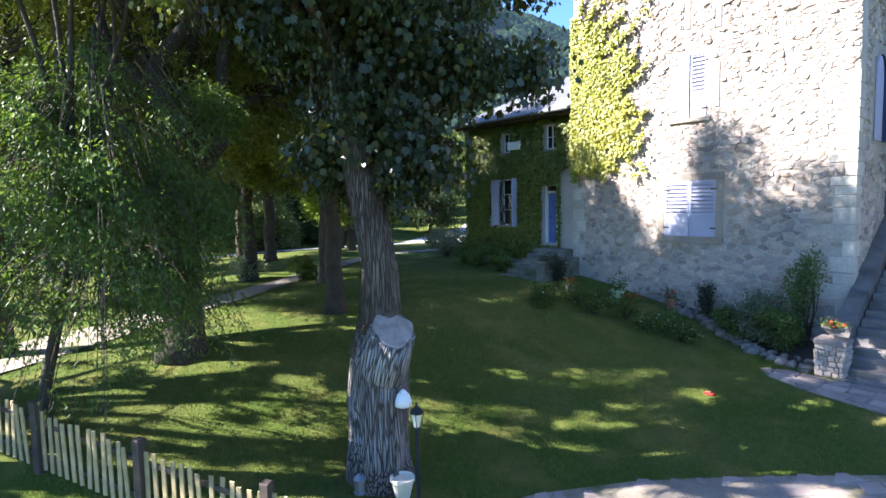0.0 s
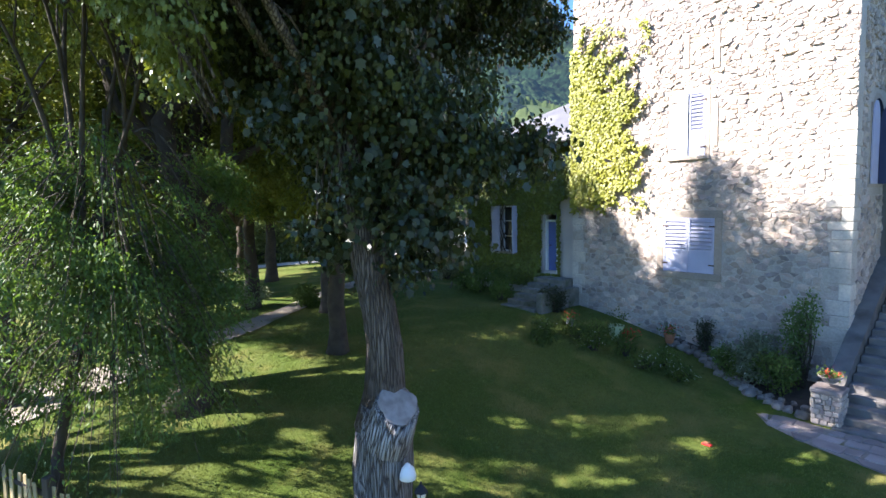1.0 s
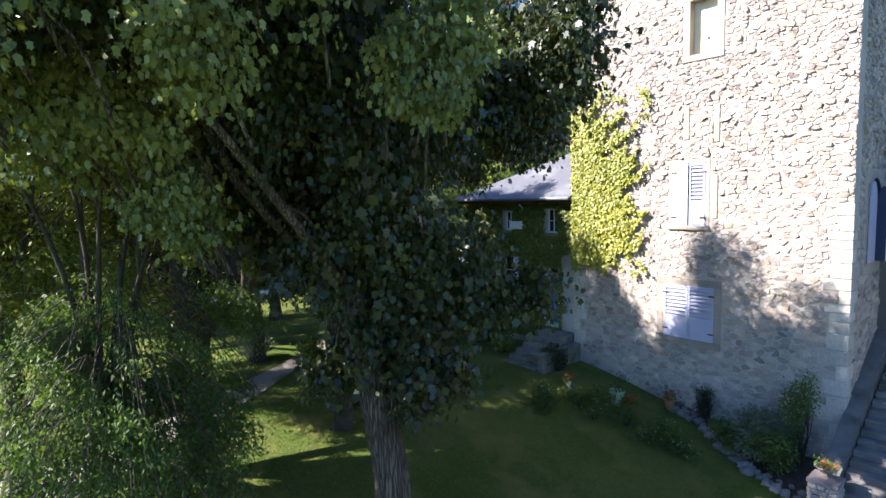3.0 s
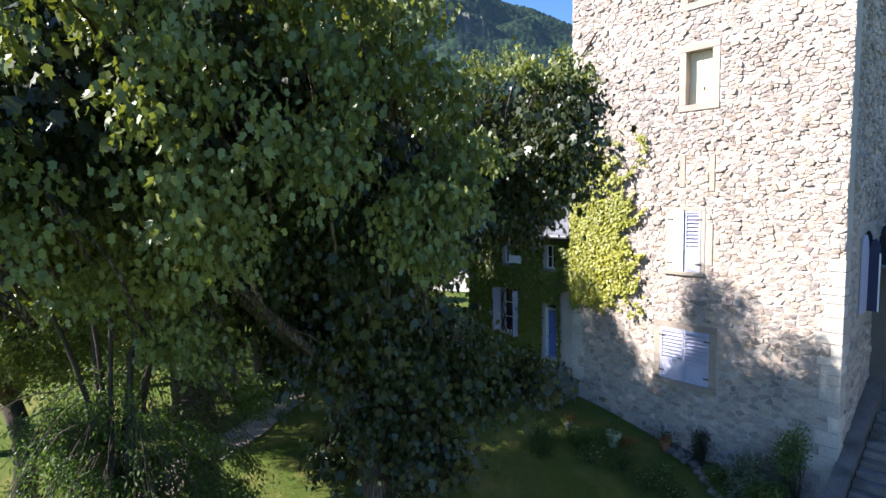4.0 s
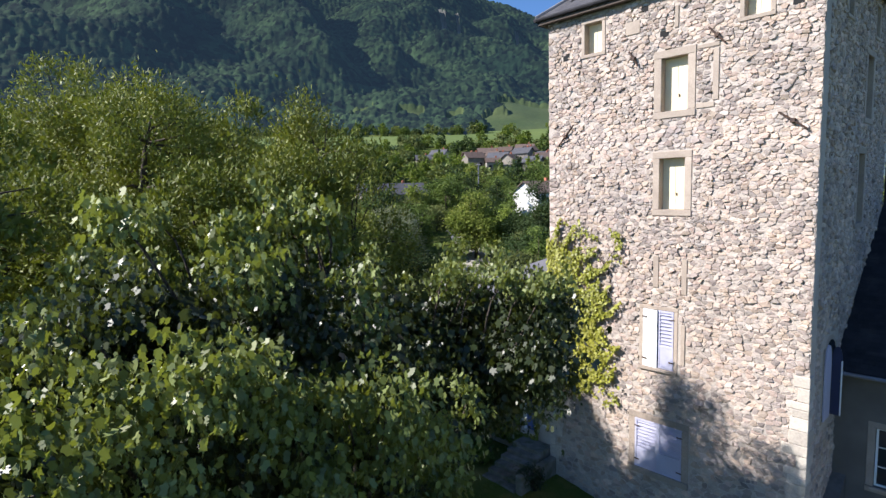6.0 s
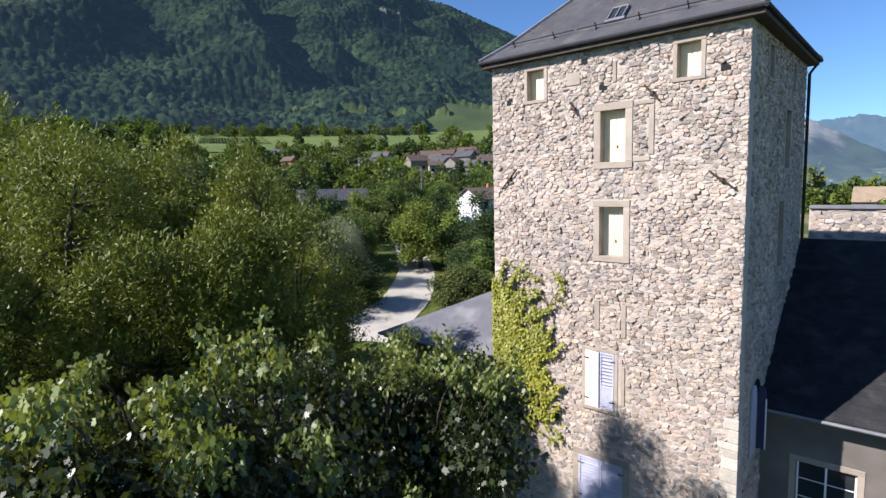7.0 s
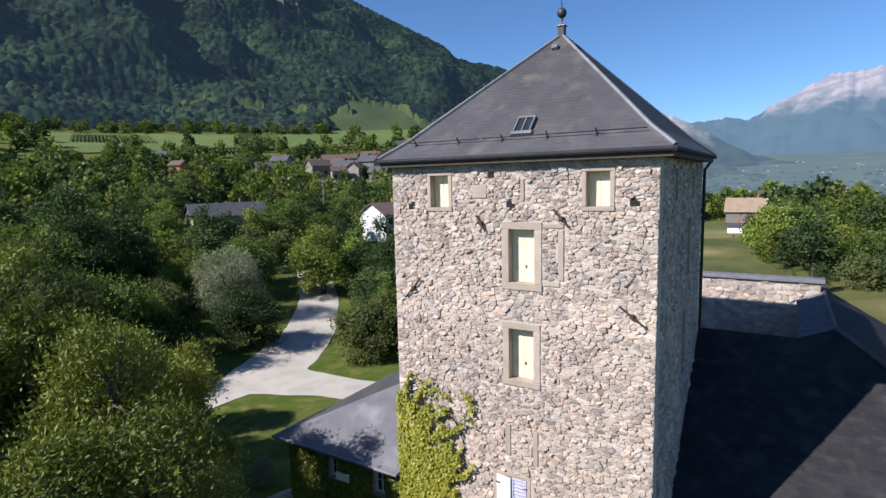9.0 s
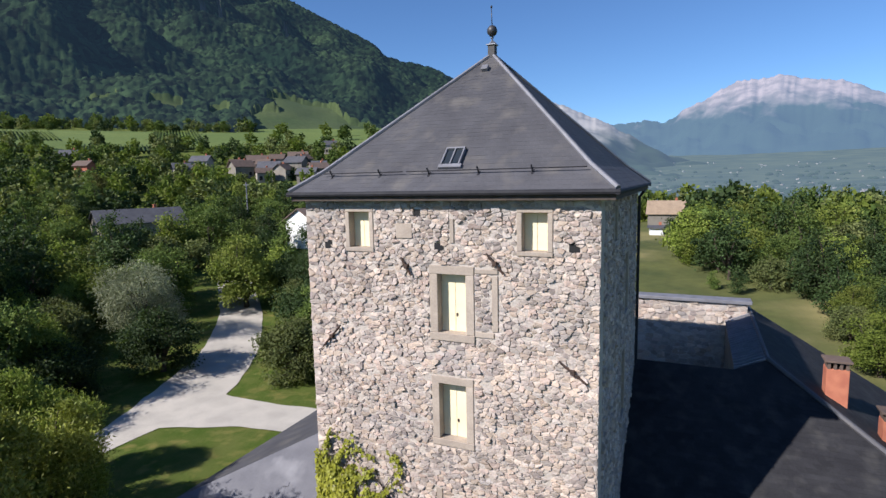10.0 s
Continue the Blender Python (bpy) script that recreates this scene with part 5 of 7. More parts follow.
# background trees: a few kinds, each copied
KINDS, COARSE = [], []
for k, (leaf, h, r, label) in enumerate([(FAR_LEAF, 9.0, 3.9, "rounded green broadleaf tree among meadows"), (DARK_LEAF, 11.0, 3.6, "tall dark green broadleaf tree"), (LIGHT_LEAF, 8.0, 3.4, "light green broadleaf tree in sun"), (OLIVE_LEAF, 6.5, 3.4, "low spreading olive green orchard tree"), (YELLOW_LEAF, 7.5, 3.2, "round broadleaf tree turning yellow"), (DARK_LEAF, 7.0, 3.7, "broad dark green tree"), (FAR_LEAF, 10.5, 2.9, "slender green broadleaf tree"), (RUST_LEAF, 8.5, 3.3, "broadleaf tree with rust-coloured leaves")]):
    lobes = round_lobes(h, r, lr, 12 + k % 3, 0.14)
    lobes = [(q[0] * lr.uniform(0.8, 1.25), q[1] * lr.uniform(0.8, 1.25), q[2] * lr.uniform(0.9, 1.08), *q[3:]) for q in lobes]
    lobes = clumps(lobes, lr, 4, 0.36)
    KINDS.append(tree("broadleaf_tree", label, (-62 - 9 * k, 20 + 8 * k), h * 0.16, 0.24, lobes, leaf, 620, 22, 0.42, 0.27, OVAL_SHAPE, 0.15, seed=60 + k, gap=0.27, twigs=40, group="trees round the village", gap_size=1.6))
    COARSE.append(tree("broadleaf_tree", label, (-66 - 8 * k, 84 + 3 * k), h * 0.16, 0.24, lobes, leaf, 260, 13, 0.5, 0.46, OVAL_SHAPE, 0.15, seed=80 + k, gap=0.24, twigs=20, group="trees round the village", gap_size=1.6))
tree("silver_tree", "silvery willow with pale leaves", (-47.5, 28.5), 2.0, 0.2, round_lobes(9.6, 4.4, lr, 13, 0.16), SILVER_LEAF, 700, 30, 0.4, 0.26, LANCE_SHAPE, 0.0, seed=70, twigs=40)


def near_road(x, y):
    for (ax, ay), (bx, by), w in (((-30, -6), (-30, 16), 5), ((-30, 14), (-36, 31), 8), ((-36, 31), (-58, 53), 7), ((-3, 19.5), (-28, 18.5), 8), ((-22, 8), (-16, 26), 9)):
        t = max(0, min(1, ((x - ax) * (bx - ax) + (y - ay) * (by - ay)) / ((bx - ax) ** 2 + (by - ay) ** 2)))
        if math.hypot(x - ax - t * (bx - ax), y - ay - t * (by - ay)) < w:
            return True
    return False


srng = np.random.default_rng(8)
spots = []


far_spots = []


def plant(x, y, s, kind=None):
    if math.hypot(x, y) > 118:
        far_spots.append((x, y, s * 0.78))
        spots.append((x, y))
        return
    pool = KINDS if math.hypot(x, y) < 66 else COARSE
    k = pool[srng.integers(len(pool) - 1)] if kind is None else pool[kind]
    copy_thing(k, pose(x, y, gz(x, y) - 0.1, 0, 0, srng.uniform(0, 360)) @ Matrix.Diagonal((s * srng.uniform(0.9, 1.15), s * srng.uniform(0.9, 1.15), s, 1)))
    spots.append((x, y))


tries = 0
while len(spots) < 470 and tries < 20000:
    tries += 1
    az, r = radians(srng.uniform(-88, -24)), 30 + 205 * srng.uniform(0, 1) ** 1.4
    x, y = r * math.sin(az), r * math.cos(az)
    if any(math.hypot(x - a, y - b) < q for a, b, q in ((-92, 62, 12), (-84, 54, 8), (-59, 77, 8), (-52, 66, 7), (-47, 28, 7), (-41, 24, 6), (-43, 21, 5), (-142, 150, 24), (-126, 146, 20), (-116, 128, 14), (-164, 144, 10), (-158, 130, 9), (-130, 132, 14), (-176, 106, 7), (-166, 98, 6))):
        continue
    if near_road(x, y) or any(math.hypot(x - a, y - b) < 3.6 + r * 0.012 for a, b in spots):
        continue
    if x > -24 and y < 30:
        continue
    plant(x, y, srng.uniform(0.7, 1.1) * (1 + r * 0.0004))
def right_edge(y):
    """Where the wood begins beyond the meadow behind the hall."""
    return np.interp(y, [26, 45, 58, 66, 72, 80, 92, 118, 142, 146, 300], [30, 26, 22.5, 20, 25, 15, 9.5, 8, 9, -10, -60])


tries = 0
count = len(spots)
while len(spots) < count + 230 and tries < 9000:
    tries += 1
    x, y = srng.uniform(-14, 95), srng.uniform(26, 215)
    edge = right_edge(y)
    if x < edge or any(math.hypot(x - a, y - b) < 3.4 + y * 0.006 for a, b in spots) or math.hypot(x - 4.5, y - 142) < 9 or (y > 118 and x < 12 and y < 140) or y < 0.28 * x + 18:
        continue
    plant(x, y, srng.uniform(0.55, 0.85) * np.interp(y, [40, 75, 100], [1.0, 1.15, 1.5]))
for x, y, q in ((14, 74, 0.3), (17, 72, 0.35), (-1.5, 84, 0.4)):
    plant(x, y, q)


# ---- land: fields, village, far woods ----
HAY = material("hay_meadow", (0.120, 0.165, 0.040), (0.085, 0.130, 0.030), 0.03, 0.95, 0.1, 2, fine=0.5)


ORCHARD = material("orchard_grass", (0.100, 0.108, 0.032), (0.055, 0.070, 0.020), 0.10, 0.95, 0.1, 2, fine=0.6, stain=(0.22, 0.19, 0.08), stain_scale=0.05)


def field(label, mat, az0, az1, r0, r1, lift=0.5, na=40, nr=16):
    """A field draped on the land between two bearings and two distances (r0, r1: pairs, at its left and right end)."""
    a, t = np.meshgrid(np.linspace(az0, az1, na), np.linspace(0, 1, nr))
    u = (a - az0) / (az1 - az0)
    lo, hi = r0[0] + (r0[1] - r0[0]) * u, r1[0] + (r1[1] - r1[0]) * u
    wob = 0.03 * np.sin(u * 9 + t * 3) * (hi - lo)
    r = lo + (hi - lo) * t + wob
    x, y = r * np.sin(np.radians(a)), r * np.cos(np.radians(a))
    v = np.stack([x, y, ground_z(x, y) + lift], -1).reshape(-1, 3)
    i, j = np.meshgrid(np.arange(nr - 1), np.arange(na - 1), indexing="ij")
    k = i * na + j
    f = np.stack([k, k + 1, k + na + 1, k + na], -1).reshape(-1, 4)
    return tagged(new("field", fast_mesh("field", v, f, mat, True)), label, "field", kind="structure")


field("sunlit pale green meadow below the forest", HAY, -69.5, -44.5, (262, 285), (385, 400), 0.5)
field("green hillside meadow above the village", HAY, -45, -26, (290, 290), (470, 480), 0.6)
field("grassy orchard meadow beyond the stone wall", ORCHARD, -9, 44, (34, 30), (170, 170), 0.12, 90, 60)


def vine_rows(az0, az1, r0, r1, gap):
    """Rows of vines running up the slope."""
    m = Mesh()
    mid = radians((az0 + az1) / 2)
    ux, uy = math.sin(mid), math.cos(mid)
    half = math.tan(radians((az1 - az0) / 2)) * r0
    k = -half
    while k < half:
        pts = [(ux * r + uy * k, uy * r - ux * k) for r in np.arange(r0, r1, 6.0)]
        m.tube([(x, y, gz(x, y) + 1.2) for x, y in pts], [0.32 + 0.1 * math.sin(q * 2.1 + k) for q in range(len(pts))], 5)
        k += gap
    return m


vy = new("vineyard", vine_rows(-67, -60, 312, 378, 1.7).data("vineyard", FAR_LEAF))
tagged(vy, "rows of vines on the slope below the forest", "vineyard", kind="stuff")
vy = new("vineyard", vine_rows(-53, -48, 300, 410, 1.8).data("vineyard", FAR_LEAF))
tagged(vy, "rows of vines beside the village", "vineyard", kind="stuff")

vy = new("vineyard", vine_rows(-59, -51, 266, 296, 1.8).data("vineyard", DARK_LEAF))
tagged(vy, "dark rows of vines below the meadow", "vineyard", kind="stuff")

# dark belt of trees at the forest's foot and hedges on the slope
hr2 = np.random.default_rng(17)
for k in range(260):
    az, r = radians(hr2.uniform(-90, -43)), hr2.uniform(398, 450)
    plant(r * math.sin(az), r * math.cos(az), hr2.uniform(0.6, 1.3))
for k in range(26):
    az, r = radians(hr2.uniform(-44, -24)), hr2.uniform(262, 400)
    plant(r * math.sin(az), r * math.cos(az), hr2.uniform(0.8, 1.4))
for x, y, s, kind in ((-16.0, 27.5, 0.95, 2), (-13.5, 30, 0.9, 4), (-38.0, 23.5, 1.0, 5), (-27, 34, 0.35, 3), (-53, 36, 1.0, 0), (-46, 43.5, 1.35, 4), (-36, 47, 1.1, 1), (-30, 50, 1.2, 6), (-41, 14, 0.9, 2), (-47, 14, 1.0, 5), (-43, 7, 1.0, 3), (-38, 1, 1.0, 0), (-36, -8, 1.2, 1), (-30, -14, 1.3, 5), (-56, 30, 1.0, 4)):
    plant(x, y, s, kind)


for k in range(150):
    az, r = radians(hr2.uniform(-96, -69)), hr2.uniform(125, 330)
    plant(r * math.sin(az), r * math.cos(az), hr2.uniform(1.0, 1.7))
for k in range(90):
    az, r = radians(hr2.uniform(-66, -27)), hr2.uniform(225, 285)
    plant(r * math.sin(az), r * math.cos(az), hr2.uniform(0.6, 1.1))
near_right = []
while len(near_right) < 210:
    x, y = hr2.uniform(8, 60), hr2.uniform(34, 118)
    if x < right_edge(y):
        continue
    if any(math.hypot(x - a, y - b) < 3.1 for a, b in near_right + spots) or math.hypot(x - 4.5, y - 147) < 9 or y < 0.28 * x + 22:
        near_right.append((900, 900 + len(near_right)))
        continue
    near_right.append((x, y))
    plant(x, y, hr2.uniform(0.5, 0.8) * np.interp(y, [40, 75, 100], [1.0, 1.15, 1.5]))
for k in range(34):
    plant(hr2.uniform(9.5, 24), hr2.uniform(139, 170), hr2.uniform(0.8, 1.25))
village = np.random.default_rng(91)
for k in range(90):
    x, y = village.uniform(-172, -104), village.uniform(108, 178)
    plant(x, y, village.uniform(0.35, 0.62))
for x, y, s, kind in ((-50, 3, 1.7, 0), (-58, 10, 1.7, 2), (-44, -4, 1.6, 0), (-63, 18, 1.5, 1)):
    plant(x, y, s, kind)

for x, y, s in ((22, 106, 0.65), (26, 103, 0.7), (30, 96, 0.65), (32, 85, 0.6), (21, 128, 0.7), (27, 124, 0.75), (33, 117, 0.75), (37, 107, 0.75), (30, 78, 0.5), (33, 71, 0.5), (24, 113, 0.6), (35, 92, 0.65), (38, 82, 0.6), (42, 98, 0.75)):
    plant(x, y, s)

# trees too far to tell apart
frng = np.random.default_rng(44)
base_tree = {}
for q in range(3):
    c, o = crown_points(frng, round_lobes(10.0, 3.9, frng, 9, 0.12), 130, 0.6, 0.2)
    n = len(c) * 3
    at = np.repeat(c, 3, 0) + frng.normal(size=(n, 3)) * 0.35
    tip = np.repeat(o, 3, 0) + frng.normal(size=(n, 3)) * 0.7
    tip /= np.linalg.norm(tip, axis=1, keepdims=True)
    side = np.cross(tip, frng.normal(size=(n, 3)))
    side /= np.linalg.norm(side, axis=1, keepdims=True)
    base_tree[q] = (at[:, None] + 1.25 * (OVAL_SHAPE[None, :, 0, None] * 1.5 * side[:, None] + OVAL_SHAPE[None, :, 1, None] * tip[:, None])).reshape(-1, 3)
for shade, leaf in enumerate((FAR_LEAF, OLIVE_LEAF, DARK_LEAF, LIGHT_LEAF)):
    fv = []
    for x, y, s in far_spots[shade::4]:
        p = base_tree[int(frng.integers(3))] * np.array([1, 1, frng.uniform(0.7, 1.15)])
        a = frng.uniform(0, 2 * math.pi)
        s *= frng.uniform(0.65, 1.2)
        ca, sa = math.cos(a) * s, math.sin(a) * s
        fv.append(np.stack([x + p[:, 0] * ca - p[:, 1] * sa, y + p[:, 0] * sa + p[:, 1] * ca, gz(x, y) - 0.8 + p[:, 2] * s], -1))
    fv = np.concatenate(fv)
    tagged(new("far_trees", fast_mesh("far_trees", fv, np.arange(len(fv)).reshape(-1, 4), leaf)), "far hedges and woods round the village", "trees", kind="stuff")


def house(at, turn, w, d, h, pitch, roof_mat, label, wall_mat=None, storeys=2):
    """A village house: walls, gable roof with overhang, chimney, windows with sills."""
    g = thing("house", label, "house", (at[0], at[1], gz(*at) - 0.2), turn, "village houses")
    m = Mesh().box(-w / 2, w / 2, -d / 2, d / 2, 0, h)
    rz = h + d / 2 * pitch
    m.add([(-w / 2, -d / 2, h), (-w / 2, d / 2, h), (-w / 2, 0, rz), (w / 2, -d / 2, h), (w / 2, d / 2, h), (w / 2, 0, rz)], [(0, 2, 1), (3, 4, 5)])
    part("wall", m, wall_mat or RENDER, g)
    o = 0.5
    r = Mesh()
    e = h - o * pitch
    r.slab([(-w / 2 - o, -d / 2 - o, e + 0.2), (w / 2 + o, -d / 2 - o, e + 0.2), (w / 2 + o, 0, rz + 0.2), (-w / 2 - o, 0, rz + 0.2)], 0.18)
    r.slab([(w / 2 + o, d / 2 + o, e + 0.2), (-w / 2 - o, d / 2 + o, e + 0.2), (-w / 2 - o, 0, rz + 0.2), (w / 2 + o, 0, rz + 0.2)], 0.18)
    rf = part("roof", r, roof_mat, g)
    part("chimney", Mesh().bevel_box(w * 0.2, w * 0.2 + 0.6, 0.4, 1.0, h, rz + 0.9, 0.03), BRICK, rf)
    for s in range(storeys):
        for k in range(max(2, int(w / 3))):
            x = -w / 2 + (k + 0.5) * w / max(2, int(w / 3))
            z = 1.0 + s * 2.7
            if z + 1.3 < h:
                wn2 = part("window", Mesh().box(x - 0.5, x + 0.5, -d / 2 - 0.04, -d / 2 + 0.02, z, z + 1.3), DARK, g)
                part("frame", Mesh().box(x - 0.6, x - 0.5, -d / 2 - 0.07, -d / 2, z - 0.1, z + 1.4).box(x + 0.5, x + 0.6, -d / 2 - 0.07, -d / 2, z - 0.1, z + 1.4).box(x - 0.5, x + 0.5, -d / 2 - 0.07, -d / 2, z + 1.3, z + 1.4).box(x - 0.5, x + 0.5, -d / 2 - 0.1, -d / 2, z - 0.1, z), RENDER, wn2)
    return g


RENDER = material("village_render", (0.27, 0.245, 0.21), (0.21, 0.19, 0.165), 0.6, 0.9, 0.004, 12, objects=0.3)
GREYROOF = material("grey_roof", (0.085, 0.085, 0.095), (0.06, 0.06, 0.07), 1.0, 0.7, 0.01, 8, objects=0.2)
house((-92, 62), 68, 15.5, 8, 3.9, 0.6, GREYROOF, "long low house under a grey roof among trees", storeys=1)
house((-59, 77), 80, 9, 8, 5.6, 0.55, TILE, "white gabled house with a brown roof", WHITE)
for k, (x, y, a, w, d, h, mt) in enumerate([(-150, 130, 20, 11, 8, 6, GREYROOF), (-128, 128, 70, 12, 9, 6.5, TILE), (-120, 134, 30, 12, 9, 6, GREYROOF), (-112, 132, 100, 10, 8, 6, TILE), (-133, 142, 50, 13, 9, 6.5, TILE), (-118, 147, 10, 12, 9, 7, GREYROOF), (-104, 142, 60, 11, 8, 6, TILE), (-126, 158, 35, 12, 9, 7, TILE), (-176, 106, 15, 8, 6, 6.5, TILE), (-140, 112, 60, 9, 8, 6, GREYROOF), (-98, 128, 20, 10, 8, 6, GREYROOF), (-190, 105, 40, 9, 8, 5.5, GREYROOF), (-140, 200, 30, 10, 8, 7, GREYROOF), (-128, 140, 15, 8, 7, 6, TILE), (-136, 134, 65, 8, 6, 6, TILE), (-108, 148, 35, 8, 7, 6, GREYROOF), (-122, 156, 80, 9, 7, 7, TILE), (-114, 124, 50, 8, 6, 5.5, TILE), (-130, 150, 25, 9, 7, 7, TILE)]):
    x, y = (x, y) if k == 8 else (x - 13, y + 13)
    house((x, y), a, w * 0.62, d * 0.68, h * 0.66, 0.7, mt, "small orange brick house with a brown roof" if k == 8 else "village house with pale rendered walls and a %s roof" % ("grey" if mt is GREYROOF else "brown"), BRICK if k == 8 else None)
TAN = material("tan_tile", (0.30, 0.225, 0.16), (0.23, 0.17, 0.12), 1.2, 0.85, 0.02, 8)
house((4.5, 147), 0, 9.4, 8, 3.4, 0.75, TAN, "pale house with a light brown roof beyond the meadow", storeys=0)
shed = house((3.0, 126), 5, 3.0, 2.6, 2.0, 0.25, GREYROOF, "small white shed in the meadow", WHITE, 1)
pole = thing("utility_pole", "slender grey utility pole above the trees", "pole", (-83, 83, gz(-83, 83)))
part("shaft", Mesh().tube([(0, 0, -0.5), (0, 0, 10.2)], [0.22, 0.13], 8), LEAD, pole)
part("crossarm", Mesh().bevel_box(-0.8, 0.8, -0.06, 0.06, 9.5, 9.65, 0.01), LEAD, pole)
chapel = thing("church_spire", "small distant church spire on the slope", "church", (-290, 75, gz(-290, 75) + 4))
part("shaft", Mesh().box(-1.2, 1.2, -1.2, 1.2, -6, 2), HOUSEWALL, chapel)
part("spire", Mesh().add([(-1.4, -1.4, 2), (1.4, -1.4, 2), (1.4, 1.4, 2), (-1.4, 1.4, 2), (0, 0, 8)], [(0, 1, 4), (1, 2, 4), (2, 3, 4), (3, 0, 4)]), GREYROOF, chapel)


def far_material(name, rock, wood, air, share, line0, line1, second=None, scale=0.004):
    """Distant slopes: woods giving way to rock with height, the blue air before them painted in as glow."""
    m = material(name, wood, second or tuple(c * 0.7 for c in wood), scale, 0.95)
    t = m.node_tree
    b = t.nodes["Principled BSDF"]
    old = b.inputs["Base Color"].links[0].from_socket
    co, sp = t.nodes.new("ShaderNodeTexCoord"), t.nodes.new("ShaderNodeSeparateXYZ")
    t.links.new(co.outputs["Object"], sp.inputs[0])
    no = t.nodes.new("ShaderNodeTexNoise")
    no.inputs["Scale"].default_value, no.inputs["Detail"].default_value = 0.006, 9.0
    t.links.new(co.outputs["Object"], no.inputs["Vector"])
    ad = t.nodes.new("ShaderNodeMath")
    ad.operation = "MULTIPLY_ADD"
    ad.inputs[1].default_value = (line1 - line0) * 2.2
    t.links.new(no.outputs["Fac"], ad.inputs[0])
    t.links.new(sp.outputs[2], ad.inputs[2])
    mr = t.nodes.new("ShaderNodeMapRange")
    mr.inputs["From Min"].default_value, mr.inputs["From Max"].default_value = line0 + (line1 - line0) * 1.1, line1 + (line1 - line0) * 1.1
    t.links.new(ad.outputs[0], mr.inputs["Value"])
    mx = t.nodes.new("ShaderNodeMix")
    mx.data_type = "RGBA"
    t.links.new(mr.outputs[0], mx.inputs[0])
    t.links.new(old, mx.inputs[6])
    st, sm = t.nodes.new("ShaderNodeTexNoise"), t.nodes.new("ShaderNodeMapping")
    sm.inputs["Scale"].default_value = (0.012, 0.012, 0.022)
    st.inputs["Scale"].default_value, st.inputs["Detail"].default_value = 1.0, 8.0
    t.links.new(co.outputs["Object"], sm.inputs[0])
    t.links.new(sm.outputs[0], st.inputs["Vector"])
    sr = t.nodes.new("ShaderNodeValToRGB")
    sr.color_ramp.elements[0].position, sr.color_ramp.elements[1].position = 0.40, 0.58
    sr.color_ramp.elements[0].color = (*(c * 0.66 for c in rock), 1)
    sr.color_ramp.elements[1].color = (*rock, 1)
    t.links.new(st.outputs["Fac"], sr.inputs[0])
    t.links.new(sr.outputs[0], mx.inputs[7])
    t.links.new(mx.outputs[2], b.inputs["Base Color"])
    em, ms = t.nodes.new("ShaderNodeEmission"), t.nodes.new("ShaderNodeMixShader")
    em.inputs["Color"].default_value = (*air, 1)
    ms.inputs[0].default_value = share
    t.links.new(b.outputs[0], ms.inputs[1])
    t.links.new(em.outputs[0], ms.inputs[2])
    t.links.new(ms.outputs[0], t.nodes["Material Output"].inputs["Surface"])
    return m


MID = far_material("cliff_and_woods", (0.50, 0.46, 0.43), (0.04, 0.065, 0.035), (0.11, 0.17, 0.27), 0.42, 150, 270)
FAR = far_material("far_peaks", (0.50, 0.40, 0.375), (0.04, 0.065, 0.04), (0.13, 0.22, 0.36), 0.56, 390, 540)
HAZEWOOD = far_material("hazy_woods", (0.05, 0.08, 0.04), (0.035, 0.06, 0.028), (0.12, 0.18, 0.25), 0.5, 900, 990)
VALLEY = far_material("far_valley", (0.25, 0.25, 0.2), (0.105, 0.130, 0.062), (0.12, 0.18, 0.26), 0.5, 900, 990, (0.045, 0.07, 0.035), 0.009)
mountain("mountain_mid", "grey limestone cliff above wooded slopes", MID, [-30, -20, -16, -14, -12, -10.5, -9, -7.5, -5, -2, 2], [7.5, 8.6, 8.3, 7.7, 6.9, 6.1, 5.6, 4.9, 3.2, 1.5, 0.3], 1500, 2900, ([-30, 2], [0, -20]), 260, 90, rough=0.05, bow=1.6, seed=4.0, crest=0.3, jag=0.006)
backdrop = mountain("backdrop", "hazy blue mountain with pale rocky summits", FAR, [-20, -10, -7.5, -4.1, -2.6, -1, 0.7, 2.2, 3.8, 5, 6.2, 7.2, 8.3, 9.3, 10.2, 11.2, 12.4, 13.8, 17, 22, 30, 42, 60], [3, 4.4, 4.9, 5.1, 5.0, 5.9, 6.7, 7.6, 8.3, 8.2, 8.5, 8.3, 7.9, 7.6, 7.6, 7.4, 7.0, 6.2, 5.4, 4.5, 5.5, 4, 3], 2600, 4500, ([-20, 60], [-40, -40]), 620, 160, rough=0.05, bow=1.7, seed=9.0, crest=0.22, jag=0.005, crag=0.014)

def valley_z(x, y):
    """The valley floor, rising into a gentle apron below the far slopes."""
    r = np.hypot(x, y)
    return ground_z(x, y) + 1.5 + 145 * np.clip((r - 1300) / 2200, 0, 1) ** 1.3


FARWALL = far_material("far_walls", (0.4, 0.38, 0.36), (0.42, 0.39, 0.36), (0.15, 0.22, 0.31), 0.4, 900, 990, (0.20, 0.16, 0.14), 0.05)
vm = Mesh()
vr = np.random.default_rng(33)
a, r = np.meshgrid(np.radians(np.linspace(-12, 45, 60)), np.geomspace(330, 3500, 40))
x, y = r * np.sin(a), r * np.cos(a)
i, j = np.meshgrid(np.arange(39), np.arange(59), indexing="ij")
k = i * 60 + j
valley = new("valley_floor", fast_mesh("valley_floor", np.stack([x, y, valley_z(x, y)], -1).reshape(-1, 3), np.stack([k, k + 1, k + 61, k + 60], -1).reshape(-1, 4), VALLEY, True))
tagged(valley, "hazy cultivated valley floor", "valley", kind="structure")
